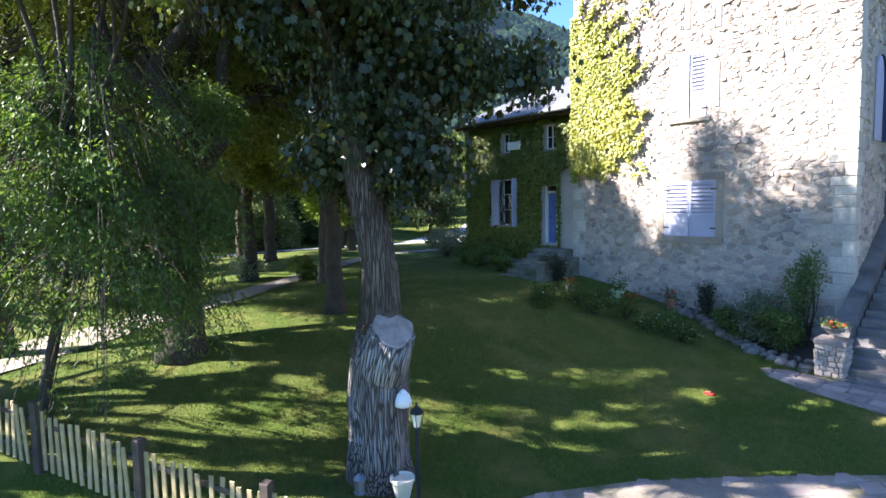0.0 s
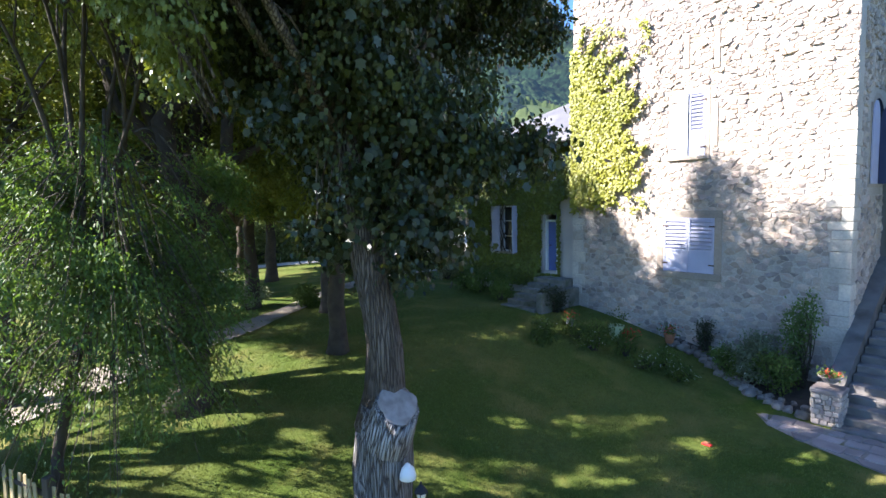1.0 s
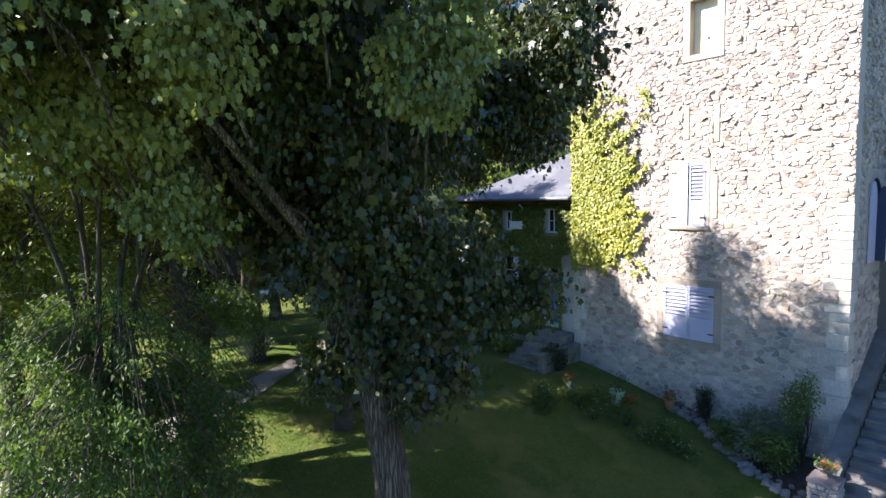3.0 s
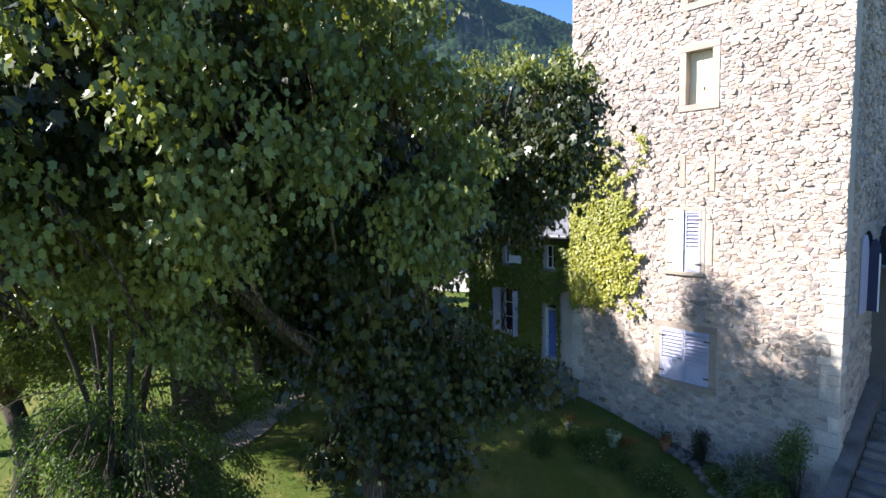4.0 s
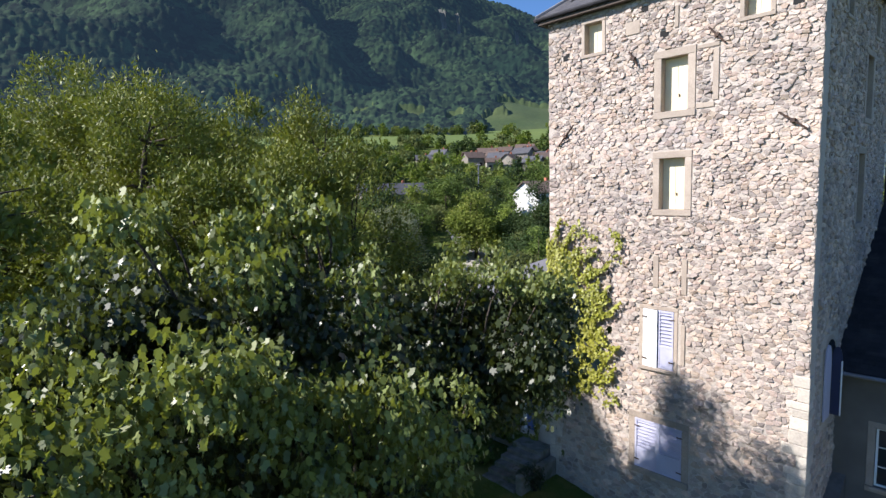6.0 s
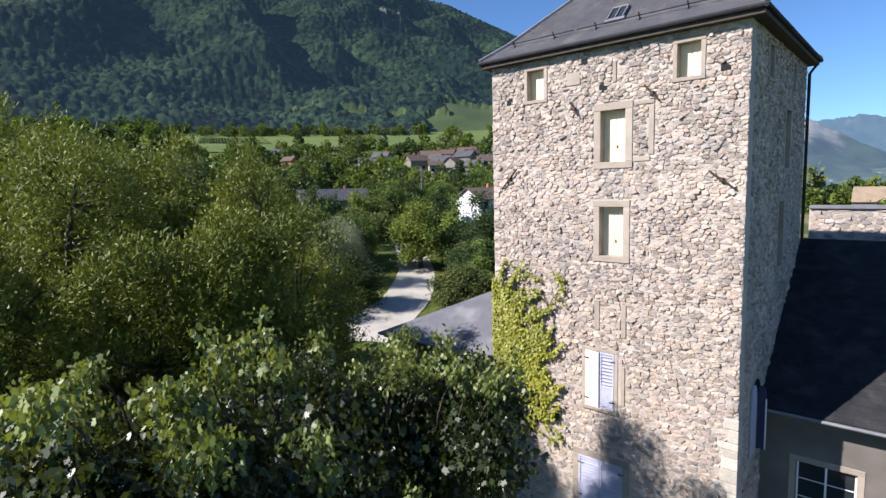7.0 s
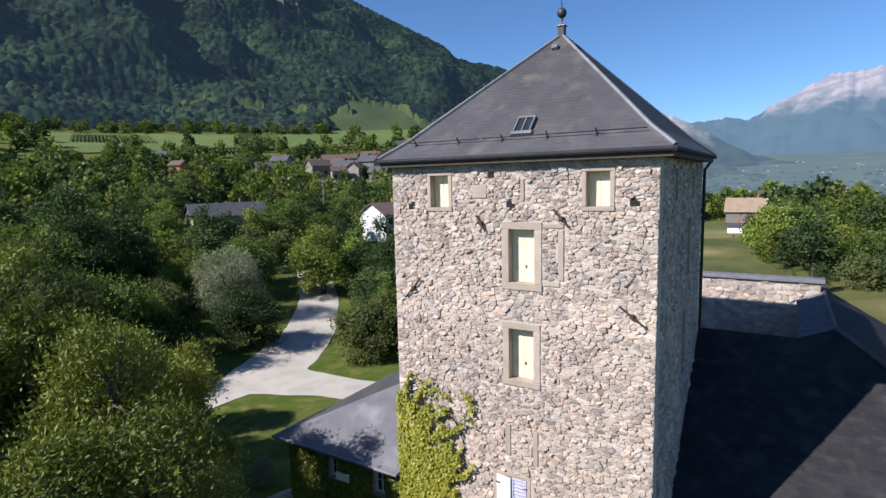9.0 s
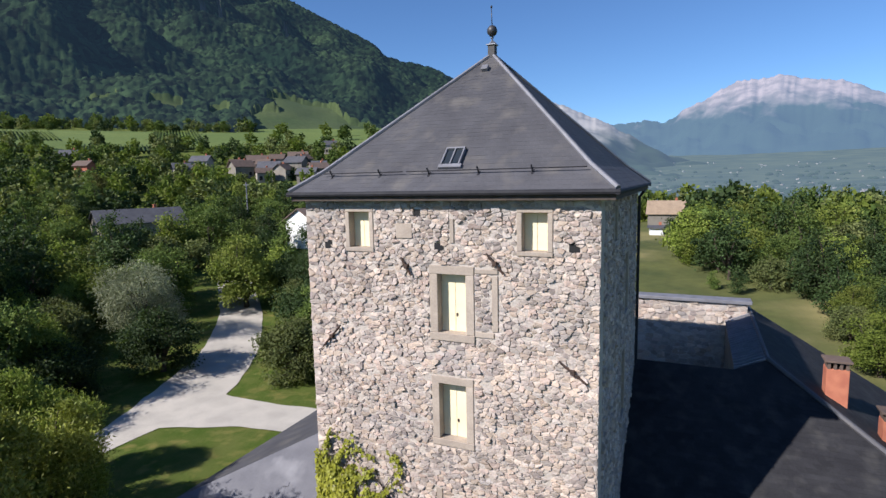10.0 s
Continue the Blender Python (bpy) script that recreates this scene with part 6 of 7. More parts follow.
for q in range(330):
    az, r = radians(vr.uniform(-11, 40)), 420 + 2300 * vr.uniform(0, 1) ** 1.3
    x, y = r * math.sin(az), r * math.cos(az)
    z, w, h = float(valley_z(x, y)) - 1, vr.uniform(1.3, 3.0) * (1 + r / 2600), vr.uniform(1.4, 2.6) * (1 + r / 3400)
    vm.box(-w, w, -w * 0.6, w * 0.6, 0, h, pose(x, y, z, 0, 0, vr.uniform(0, 90)))
tagged(new("far_town", vm.data("far_town", FARWALL)), "scattered pale houses of the town down the valley", "town", kind="stuff")
vm = Mesh()
for q in range(600):
    az, r = radians(vr.uniform(-12, 42)), 330 + 1900 * vr.uniform(0, 1) ** 1.3
    x, y = r * math.sin(az), r * math.cos(az)
    s = vr.uniform(1.6, 3.2) * (1 + r / 1500)
    vm.lathe([(s * 0.9, -1), (s * 1.2, s * 0.2), (s * 1.1, s * 0.5), (s * 0.7, s * 0.8), (s * 0.2, s * 0.95)], 7, (x, y, float(valley_z(x, y))))
tagged(new("far_woods", vm.data("far_woods", HAZEWOOD, True)), "distant clumps of woodland across the valley", "woods", kind="stuff")


# ---- garden ----
def picket_fence(points):
    """A picket fence: posts, two rails a bay, pickets."""
    f = thing("picket_fence", "weathered wooden picket fence with dark square posts", "fence")
    r = np.random.default_rng(2)
    post = Mesh().bevel_box(-0.07, 0.07, -0.07, 0.07, -0.3, 1.12, 0.012).data("post", DARKWOOD)
    pick = []
    for k in range(4):
        m = Mesh()
        h = 0.93 + 0.02 * k
        m.bevel_box(-0.038, 0.038, -0.011, 0.011, 0.06, h, 0.004)
        pick.append(m.data("picket", WOOD))
    for k, (a, b) in enumerate(zip(points, points[1:])):
        for q in ((a, b) if k == 0 else (b,)):
            o = part("post", post, DARKWOOD, f, "dark square post")
            o.matrix_basis = pose(q[0], q[1], gz(*q), 0, 0, math.degrees(math.atan2(b[1] - a[1], b[0] - a[0])))
        d = math.dist(a, b)
        turn = math.degrees(math.atan2(b[1] - a[1], b[0] - a[0]))
        za, zb = gz(*a), gz(*b)
        for z in (0.25, 0.78):
            m = Mesh()
            m.bevel_box(0.07, d - 0.07, 0.012, 0.05, -0.04, 0.04, 0.005)
            o = part("rail", m, DARKWOOD, f)
            o.matrix_basis = pose(a[0], a[1], za + z, 0, -math.degrees(math.atan2(zb - za, d)), turn)
        n = int(d / 0.155)
        for q in range(n):
            t = (q + 0.7) / (n + 0.4)
            o = part("picket", pick[int(r.integers(4))], WOOD, f)
            o.matrix_basis = pose(a[0] + (b[0] - a[0]) * t, a[1] + (b[1] - a[1]) * t, za + (zb - za) * t, r.normal() * 1.2, r.normal() * 1.2, turn)
    return f


picket_fence([(-0.6, -19.2), (1.1, -18.25), (2.85, -17.28), (4.62, -16.26), (6.48, -15.2), (8.3, -14.2)])

lantern = thing("garden_lamp", "slim black garden lamp post with a small lantern", "lamp", (6.89, -13.11, 0.02))
part("post", Mesh().tube([(0, 0, -0.3), (0, 0, 0.5), (0, 0, 1.12)], [0.035, 0.028, 0.024], 8), BLACK, lantern)
head = part("lantern", Mesh().lathe([(0.03, 1.1), (0.06, 1.14), (0.045, 1.16)], 8).lathe([(0.1, 1.36), (0.085, 1.40), (0.02, 1.47), (0.012, 1.52)], 8).tube([(0.05, 0.05, 1.16), (0.07, 0.07, 1.37)], [0.006, 0.006], 4).tube([(-0.05, -0.05, 1.16), (-0.07, -0.07, 1.37)], [0.006, 0.006], 4).tube([(0.05, -0.05, 1.16), (0.07, -0.07, 1.37)], [0.006, 0.006], 4).tube([(-0.05, 0.05, 1.16), (-0.07, 0.07, 1.37)], [0.006, 0.006], 4), BLACK, lantern, "small black lantern head")
part("pane", Mesh().lathe([(0.045, 1.16), (0.075, 1.36)], 6), PLASTIC, head, "frosted pane")


def pot(name, label, at, r, h, mat, flare=1.25, plant_mat=None, bloom=None, seed=1, spread=1.0, count=60):
    """A flower pot with a rim, soil and, where given, leaves and blooms."""
    p = thing(name, label, "pot", (at[0], at[1], gz(at[0], at[1]) + at[2]))
    part("pot", Mesh().lathe([(r * 0.72, 0), (r * flare * 0.92, h * 0.86), (r * flare, h * 0.87), (r * flare, h), (r * flare * 0.88, h), (r * flare * 0.84, h * 0.9)], 18), mat, p, smooth=False)
    part("soil", Mesh().lathe([(0.01, h * 0.88), (r * flare * 0.86, h * 0.89)], 14), SOIL, p)
    g = np.random.default_rng(seed)
    if plant_mat:
        c = g.normal(size=(count * 4, 3)) * np.array([r, r, h * 0.35]) * spread + np.array([0, 0, h * 1.3])
        part("leaves", leaf_cloud("leaves", plant_mat, g, c, g.normal(size=c.shape) + np.array([0, 0, 0.3]), 0.09, OVAL_SHAPE), plant_mat, p)
    if bloom:
        c = g.normal(size=(count, 3)) * np.array([r, r, h * 0.25]) * spread + np.array([0, 0, h * 1.55])
        part("blooms", leaf_cloud("blooms", bloom, g, c, g.normal(size=c.shape), 0.075, OVAL_SHAPE), bloom, p, "small bright red flowers")["kind"] = "stuff"
    return p


pot("plastic_bucket", "pale plastic bucket at the foot of the tree", (6.36, -13.02, -0.05), 0.15, 0.36, PLASTIC, 1.3)
lamp2 = thing("candle_lantern", "small grey metal lantern by the tree roots", "lantern", (5.93, -13.52, gz(5.93, -13.52)))
part("body", Mesh().lathe([(0.1, 0), (0.11, 0.03), (0.085, 0.05), (0.085, 0.22), (0.11, 0.24), (0.03, 0.32)], 8), ZINC, lamp2)
part("handle", Mesh().tube([(0.06, 0, 0.3), (0.05, 0, 0.4), (0, 0, 0.44), (-0.05, 0, 0.4), (-0.06, 0, 0.3)], [0.007] * 5, 5), IRON, lamp2)
nest = thing("nest_box", "white rounded nest box fixed to the trunk", "nest box", (6.25, -12.88, 1.36))
part("body", Mesh().lathe([(0.11, -0.11), (0.135, -0.10), (0.13, -0.02), (0.10, 0.07), (0.04, 0.12)], 12), WHITE, nest, smooth=True)
part("roof", Mesh().lathe([(0.06, 0.10), (0.05, 0.13), (0.01, 0.16)], 12), WHITE, nest)
toy = thing("garden_toy", "small red toy lying on the lawn", "toy", (7.73, -5.55, gz(7.73, -5.55)))
part("body", Mesh().bevel_box(-0.11, 0.11, -0.055, 0.055, 0.0, 0.06, 0.02), RED, toy)
part("lid", Mesh().bevel_box(-0.07, 0.05, -0.04, 0.04, 0.06, 0.09, 0.012), TERRACOTTA, toy)
pot("flower_pot", "pale green planter on the flower bed", (3.05, -1.85, 0.0), 0.2, 0.5, material("pale_glaze", (0.42, 0.48, 0.30), (0.34, 0.40, 0.24), 4.0, 0.5), 1.4, FAR_LEAF, None, 3)
pot("flower_pot", "terracotta pot of red geraniums in the bed", (3.5, -1.8, 0.0), 0.14, 0.26, TERRACOTTA, 1.2, FAR_LEAF, RED, 4, 1.2, 110)
pot("flower_pot", "terracotta pot of red geraniums by the tower wall", (4.25, -0.55, 0.1), 0.16, 0.32, TERRACOTTA, 1.2, FAR_LEAF, RED, 5, 1.0, 40)
pot("flower_pot", "grey pot with red flowers on the lawn's edge", (1.6, -2.4, 0.0), 0.13, 0.3, ZINC, 1.2, FAR_LEAF, RED, 6, 0.9, 40)

board = thing("window_board", "small white board fixed below the upper wing window", "board", (-3.2, 0.12, 6.62))
part("panel", Mesh().bevel_box(-0.36, 0.36, -0.05, 0.05, 0.0, 0.34, 0.012), WHITE, board)
part("bracket", Mesh().box(-0.3, -0.26, 0.05, 0.3, 0.05, 0.09).box(0.26, 0.3, 0.05, 0.3, 0.05, 0.09), IRON, board)

# steps to the blue door
steps = thing("door_steps", "worn stone steps rising to the blue door", "steps")
for k in range(7):
    z = 1.42 + 0.175 * k
    m = Mesh().bevel_box(-1.75 + 0.03 * k, 0.0 - 0.02 * k, -2.75 + 0.36 * k, -2.35 + 0.36 * k if k < 6 else 0.27, z - 0.5, z + 0.0, 0.02)
    part("step", m, DARKSTONE, steps)
part("side_wall", Mesh().bevel_box(-0.02, 0.28, -2.3, 0.28, 0.8, 2.2, 0.04), DARKSTONE, steps, "low rubble side wall")

# stairs by the tower's corner
stair = thing("garden_stairs", "broad grey stone stairs beside the tower", "stairs")
for k in range(16):
    z = 0.02 + 0.175 * (k + 1)
    part("step", Mesh().bevel_box(9.42, 12.6, -2.9 + 0.34 * k, -2.5 + 0.34 * k, z - 0.6, z, 0.015), STAIR, stair)
par = Mesh()
for a, b in ((-2.1, 3.1),):
    za, zb = 0.78, 3.7
    par.add([(9.0, a, -0.2), (9.4, a, -0.2), (9.4, b, -0.2), (9.0, b, -0.2), (9.0, a, za), (9.4, a, za), (9.4, b, zb), (9.0, b, zb)], [(0, 3, 2, 1), (4, 5, 6, 7), (0, 1, 5, 4), (1, 2, 6, 5), (2, 3, 7, 6), (3, 0, 4, 7)])
part("parapet", par, STAIR, stair, "smooth sloping grey parapet")
ped = thing("pedestal", "squat rubble stone pedestal at the stair foot", "pedestal", (9.27, -2.5, gz(9.27, -2.5)))
pr = np.random.default_rng(14)
part("core", Mesh().box(-0.38, 0.38, -0.38, 0.3, -0.2, 0.64), MORTAR, ped)
for side in range(3):
    for row in range(6):
        x = -0.4
        while x < 0.36:
            w = min(pr.uniform(0.09, 0.30), 0.4 - x)
            z = 0.02 + row * 0.104 + pr.uniform(-0.012, 0.012)
            m = pose(0, -0.04, 0, 0, 0, (0, -90, 90)[side])
            part("stone", Mesh().bevel_box(x + 0.008, x + w - 0.008, -0.41 - pr.uniform(0, 0.05), -0.3, z, z + pr.uniform(0.075, 0.112), 0.02, m), STONE, ped)
            x += w
part("cap", Mesh().bevel_box(-0.46, 0.46, -0.5, 0.36, 0.645, 0.74, 0.02), FLAGSTONE, ped, "flat stone cap")
ped.scale = (0.72, 0.72, 1.2)
pot("flower_bowl", "wide stone bowl with red flowers on the pedestal", (9.27, -2.53, gz(9.27, -2.5) + 0.886), 0.18, 0.14, FLAGSTONE, 1.4, FAR_LEAF, RED, 6, 0.7, 36)


# flagstones
def paving(name, label, outline, gap, seed, lift=0.035, turn=0.0):
    """Irregular flagstones inside an outline, each a piece of its own on a mortar bed."""
    g = thing(name, label, "paving", kind="structure")
    r = np.random.default_rng(seed)
    ca, sa = math.cos(radians(turn)), math.sin(radians(turn))
    n = len(outline)
    part("bed", Mesh().add([(x, y, gz(x, y) + 0.016) for x, y in outline], [tuple(range(n))]), PATH, g)
    outline = [(x * ca + y * sa, y * ca - x * sa) for x, y in outline]
    xs, ys = [p[0] for p in outline], [p[1] for p in outline]

    def inside(x, y):
        hit = False
        for (ax, ay), (bx, by) in zip(outline, outline[1:] + outline[:1]):
            if (ay > y) != (by > y) and x < (bx - ax) * (y - ay) / (by - ay) + ax:
                hit = not hit
        return hit

    y = min(ys)
    row = 0
    while y < max(ys):
        h = r.uniform(0.34, 0.5)
        x = min(xs) + (row % 2) * 0.3
        while x < max(xs):
            w = r.uniform(0.32, 0.72)
            c = [(x + gap, y + gap), (x + w - gap, y + gap), (x + w - gap, y + h - gap), (x + gap, y + h - gap)]
            if all(inside(*q) for q in c) or inside(x + w / 2, y + h / 2):
                q = [(a + r.uniform(-0.06, 0.045), b + r.uniform(-0.06, 0.045)) for a, b in c]
                mx, my = x + w / 2, y + h / 2
                q = [next(((mx + (a - mx) * f, my + (b - my) * f) for f in (1.0, 0.85, 0.7, 0.55, 0.4) if inside(mx + (a - mx) * f, my + (b - my) * f)), (mx + (a - mx) * 0.3, my + (b - my) * 0.3)) for a, b in q]
                z = gz(mx * ca - my * sa, mx * sa + my * ca) + lift + r.uniform(-0.006, 0.008)
                m = Mesh().add([(a * ca - b * sa, a * sa + b * ca, h2) for k2, h2 in ((1.0, z - 0.05), (0.96, z)) for a, b in ((p[0] * k2 + (1 - k2) * mx, p[1] * k2 + (1 - k2) * my) for p in q)], [(4, 5, 6, 7), (0, 1, 5, 4), (1, 2, 6, 5), (2, 3, 7, 6), (3, 0, 4, 7)])
                part("flagstone", m, FLAGSTONE, g)
            x += w
        y += h
        row += 1
    return g


paving("pavement", "pale flagstone terrace along the lawn", [(7.3, -12.4), (7.65, -11.3), (8.46, -9.95), (9.23, -9.03), (10.15, -8.08), (11.17, -7.1), (13.0, -5.4), (15.5, -8.5), (11.5, -13.2)], 0.012, 5, turn=47)
paving("pavement", "pale flagstone apron at the foot of the stairs", [(7.85, -3.05), (8.3, -3.6), (9.4, -4.1), (10.8, -4.5), (12.6, -4.9), (12.6, -2.95), (9.5, -2.95), (8.4, -2.8)], 0.01, 6)

# flower bed along the tower, edged with boulders
EDGESTONE = material("edging_stone", (0.25, 0.215, 0.185), (0.15, 0.125, 0.105), 4.0, 0.9, 0.02, 14, objects=0.25)
bed_line = [(4.2, -0.28), (4.9, -0.42), (5.6, -0.85), (6.4, -1.4), (7.4, -2.0), (8.2, -2.32), (8.85, -2.55)]
bm = Mesh()
bm.add([(x, y, gz(x, y) + 0.05) for x, y in bed_line] + [(x, 0.0, gz(x, 0.0) + 0.16 + 0.04 * math.sin(k)) for k, (x, y) in enumerate(bed_line)], [(k, k + 1, len(bed_line) + k + 1, len(bed_line) + k) for k in range(len(bed_line) - 1)])
tagged(new("flower_bed", bm.data("flower_bed", SOIL)), "low bed of dark soil along the tower", "flower bed", kind="structure")
edging = thing("bed_edging", "row of rough boulders edging the flower bed", "edging")
er = np.random.default_rng(19)
pts = np.array(bed_line)
seg = np.concatenate([[0], np.cumsum(np.hypot(*np.diff(pts, axis=0).T))])


def boulder(r, g):
    me = bmesh.new()
    bmesh.ops.create_icosphere(me, subdivisions=2, radius=0.9)
    sc = Vector((r * g.uniform(0.9, 1.5), r * g.uniform(0.8, 1.1), r * g.uniform(0.6, 0.9)))
    off = Vector(g.normal(size=3)) * 9
    for v in me.verts:
        k = 0.8 / max(abs(v.co.x), abs(v.co.y), abs(v.co.z)) * 0.45 + 0.55 + 0.4 * noise.noise(v.co * 1.3 + off) + 0.25 * noise.noise(v.co * 3.1 + off)
        v.co = Vector((v.co.x * sc.x * k, v.co.y * sc.y * k, v.co.z * sc.z * k))
    d = bpy.data.meshes.new("boulder")
    me.to_mesh(d)
    me.free()
    d.materials.append(EDGESTONE)
    return d


boulders = [boulder(0.16, er) for k in range(8)]
s = 0.1
while s < seg[-1]:
    x, y = np.interp(s, seg, pts[:, 0]), np.interp(s, seg, pts[:, 1])
    for layer in range(2):
        o = part("boulder", boulders[int(er.integers(8))], EDGESTONE, edging)
        f = er.uniform(0.5, 0.9) if layer else er.uniform(0.85, 1.4)
        o.matrix_basis = pose(x + er.normal() * 0.05, y + layer * 0.2 + er.normal() * 0.05, gz(x, y) + 0.04 + layer * 0.1, er.uniform(-15, 15), er.uniform(-15, 15), er.uniform(0, 360)) @ Matrix.Diagonal((f, f, f, 1))
    s += 0.31


def shrub(name, label, at, h, r, mat, seed, count=260, size=0.1, shape=OVAL_SHAPE, bloom=None, lift=0.0, per=10):
    """A bush: stems from the foot, leaf clusters over its whole body."""
    g = np.random.default_rng(seed)
    b = thing(name, label, "shrub", (at[0], at[1], gz(at[0], at[1]) + lift))
    lobes = [(g.normal() * r * 0.3, g.normal() * r * 0.3, h * z, r * g.uniform(0.5, 0.75), r * g.uniform(0.5, 0.75), h * 0.26) for z in (0.28, 0.45, 0.6, 0.75)]
    me, c = crown("leaves", mat, g, lobes, count, per, 0.09, size, shape, 0.1, 0.3, 0.05)
    part("leaves", me, mat, b)
    m = Mesh()
    for q in c[g.choice(len(c), min(24, len(c)), replace=False)]:
        limb(m, (g.normal() * 0.05, g.normal() * 0.05, -0.05), q, 0.018, 0.005, 0.08, g, 5, 4)
    part("stem", m, TWIG, b)
    if bloom:
        q = c[g.choice(len(c), min(40, len(c)), replace=False)] + g.normal(size=(min(40, len(c)), 3)) * 0.1
        q = np.repeat(q, 3, 0) + g.normal(size=(3 * len(q), 3)) * 0.02
        part("blooms", leaf_cloud("blooms", bloom, g, q, g.normal(size=q.shape), 0.035, OVAL_SHAPE), bloom, b, "small flowers")["kind"] = "stuff"
    return b


PALE_LEAF = leaf_material("pale_shrub_leaf", (0.14, 0.17, 0.09), (0.20, 0.22, 0.13), (0.15, 0.2, 0.08), 0.5, 0.3)
CREAM_BLOOM = material("cream_petals", (0.75, 0.72, 0.62), (0.7, 0.66, 0.55), 6.0, 0.7, island=0.15)
shrub("rose_bush", "tall dark climbing rose against the tower", (8.15, -0.7), 2.7, 0.42, SHADE_LEAF, 41, 260, 0.085, OVAL_SHAPE, CREAM_BLOOM, 0.15)
shrub("garden_shrub", "pale flowering shrub in the bed", (7.15, -1.15), 1.35, 0.75, PALE_LEAF, 42, 360, 0.09, OVAL_SHAPE, CREAM_BLOOM, 0.15)
shrub("garden_shrub", "bushy green shrub in the bed", (7.85, -1.6), 1.15, 0.75, FAR_LEAF, 43, 320, 0.08, OVAL_SHAPE, None, 0.1)
shrub("garden_shrub", "low reddish shrub by the boulders", (6.35, -1.25), 0.8, 0.5, FAR_LEAF, 44, 220, 0.08, OVAL_SHAPE, CREAM_BLOOM, 0.1)
shrub("garden_shrub", "narrow dark plant against the tower wall", (5.35, -0.35), 1.0, 0.22, MAPLE_LEAF, 45, 90, 0.08, OVAL_SHAPE, None, 0.3)
shrub("garden_shrub", "dark round bush beside the door steps", (0.35, -1.6), 1.0, 0.55, MAPLE_LEAF, 46, 260, 0.08)
for k, (x, y, h, r) in enumerate([(-3.2, -0.9, 1.0, 0.6), (-4.3, -1.0, 0.9, 0.6), (-2.4, -1.6, 0.8, 0.5), (-5.4, -0.8, 1.1, 0.6)]):
    shrub("garden_shrub", "leafy perennial clump below the wing", (x, y), h, r, FAR_LEAF, 50 + k, 200, 0.09, OVAL_SHAPE, CREAM_BLOOM if k % 2 else None)
for k, (x, y, h, r) in enumerate([(1.5, -3.6, 0.5, 0.5), (2.3, -3.0, 0.6, 0.55), (3.1, -3.2, 0.55, 0.5), (3.9, -2.6, 0.6, 0.5), (4.6, -2.9, 0.5, 0.5), (2.6, -2.3, 0.55, 0.5), (4.9, -2.1, 0.6, 0.5), (1.9, -4.3, 0.4, 0.45), (5.6, -2.7, 0.45, 0.4)]):
    shrub("perennial", "low clump of perennials with pale flowers", (x, y), h, r, FAR_LEAF, 70 + k, 110, 0.1, LANCE_SHAPE, CREAM_BLOOM if k % 2 == 0 else None)
for k, (x, y, h, r) in enumerate([(-9.2, 2.0, 1.3, 1.1), (-10.0, 4.2, 1.0, 0.9), (-8.3, 0.6, 1.0, 0.8), (-13.5, 4.0, 1.2, 1.0), (-7.8, -7.6, 0.9, 0.7), (-9.6, -9.3, 1.0, 0.8)]):
    shrub("garden_shrub", "rounded garden shrub beside the path", (x, y), h, r, (PALE_LEAF, FAR_LEAF, SILVER_LEAF)[k % 3], 90 + k, 300, 0.1)


# ---- grass ----
BLADE = leaf_material("grass_blade", (0.072, 0.118, 0.018), (0.118, 0.145, 0.032), (0.14, 0.165, 0.025), 0.6, 0.3)
gg = np.random.default_rng(61)
n = 150000
x, y = gg.uniform(-6, 12.5, n), gg.uniform(-17.5, -1.5, n)
d = np.hypot(x - 13, y + 17.8)
near = (gg.uniform(0, 1, n) < np.clip(11 / d, 0, 1) ** 1.5) & ~((x > 7.6) & (y > -4.6)) & (y < -1.6 - 0.25 * (x - 2)) & ~((x - 7.7) * 0.8 - (y + 12) * 0.6 > -0.2) & (np.hypot(x - 5.65, y + 12.95) > 0.6)
x, y = x[near], y[near]
at = np.stack([x, y, ground_z(x, y) - 0.004], -1)
tip = gg.normal(size=at.shape) * np.array([0.55, 0.55, 0.15]) + np.array([0, 0, 1.0])
tip /= np.linalg.norm(tip, axis=1, keepdims=True)
side = np.cross(tip, gg.normal(size=at.shape))
side /= np.linalg.norm(side, axis=1, keepdims=True)
h = gg.uniform(0.03, 0.075, (len(x), 1))
tri = np.stack([at - side * 0.008, at + side * 0.008, at + tip * h], 1).reshape(-1, 3)
tagged(new("grass", fast_mesh("grass", tri, np.arange(len(tri)).reshape(-1, 3), BLADE)), "short green blades of the lawn", "grass", kind="stuff")


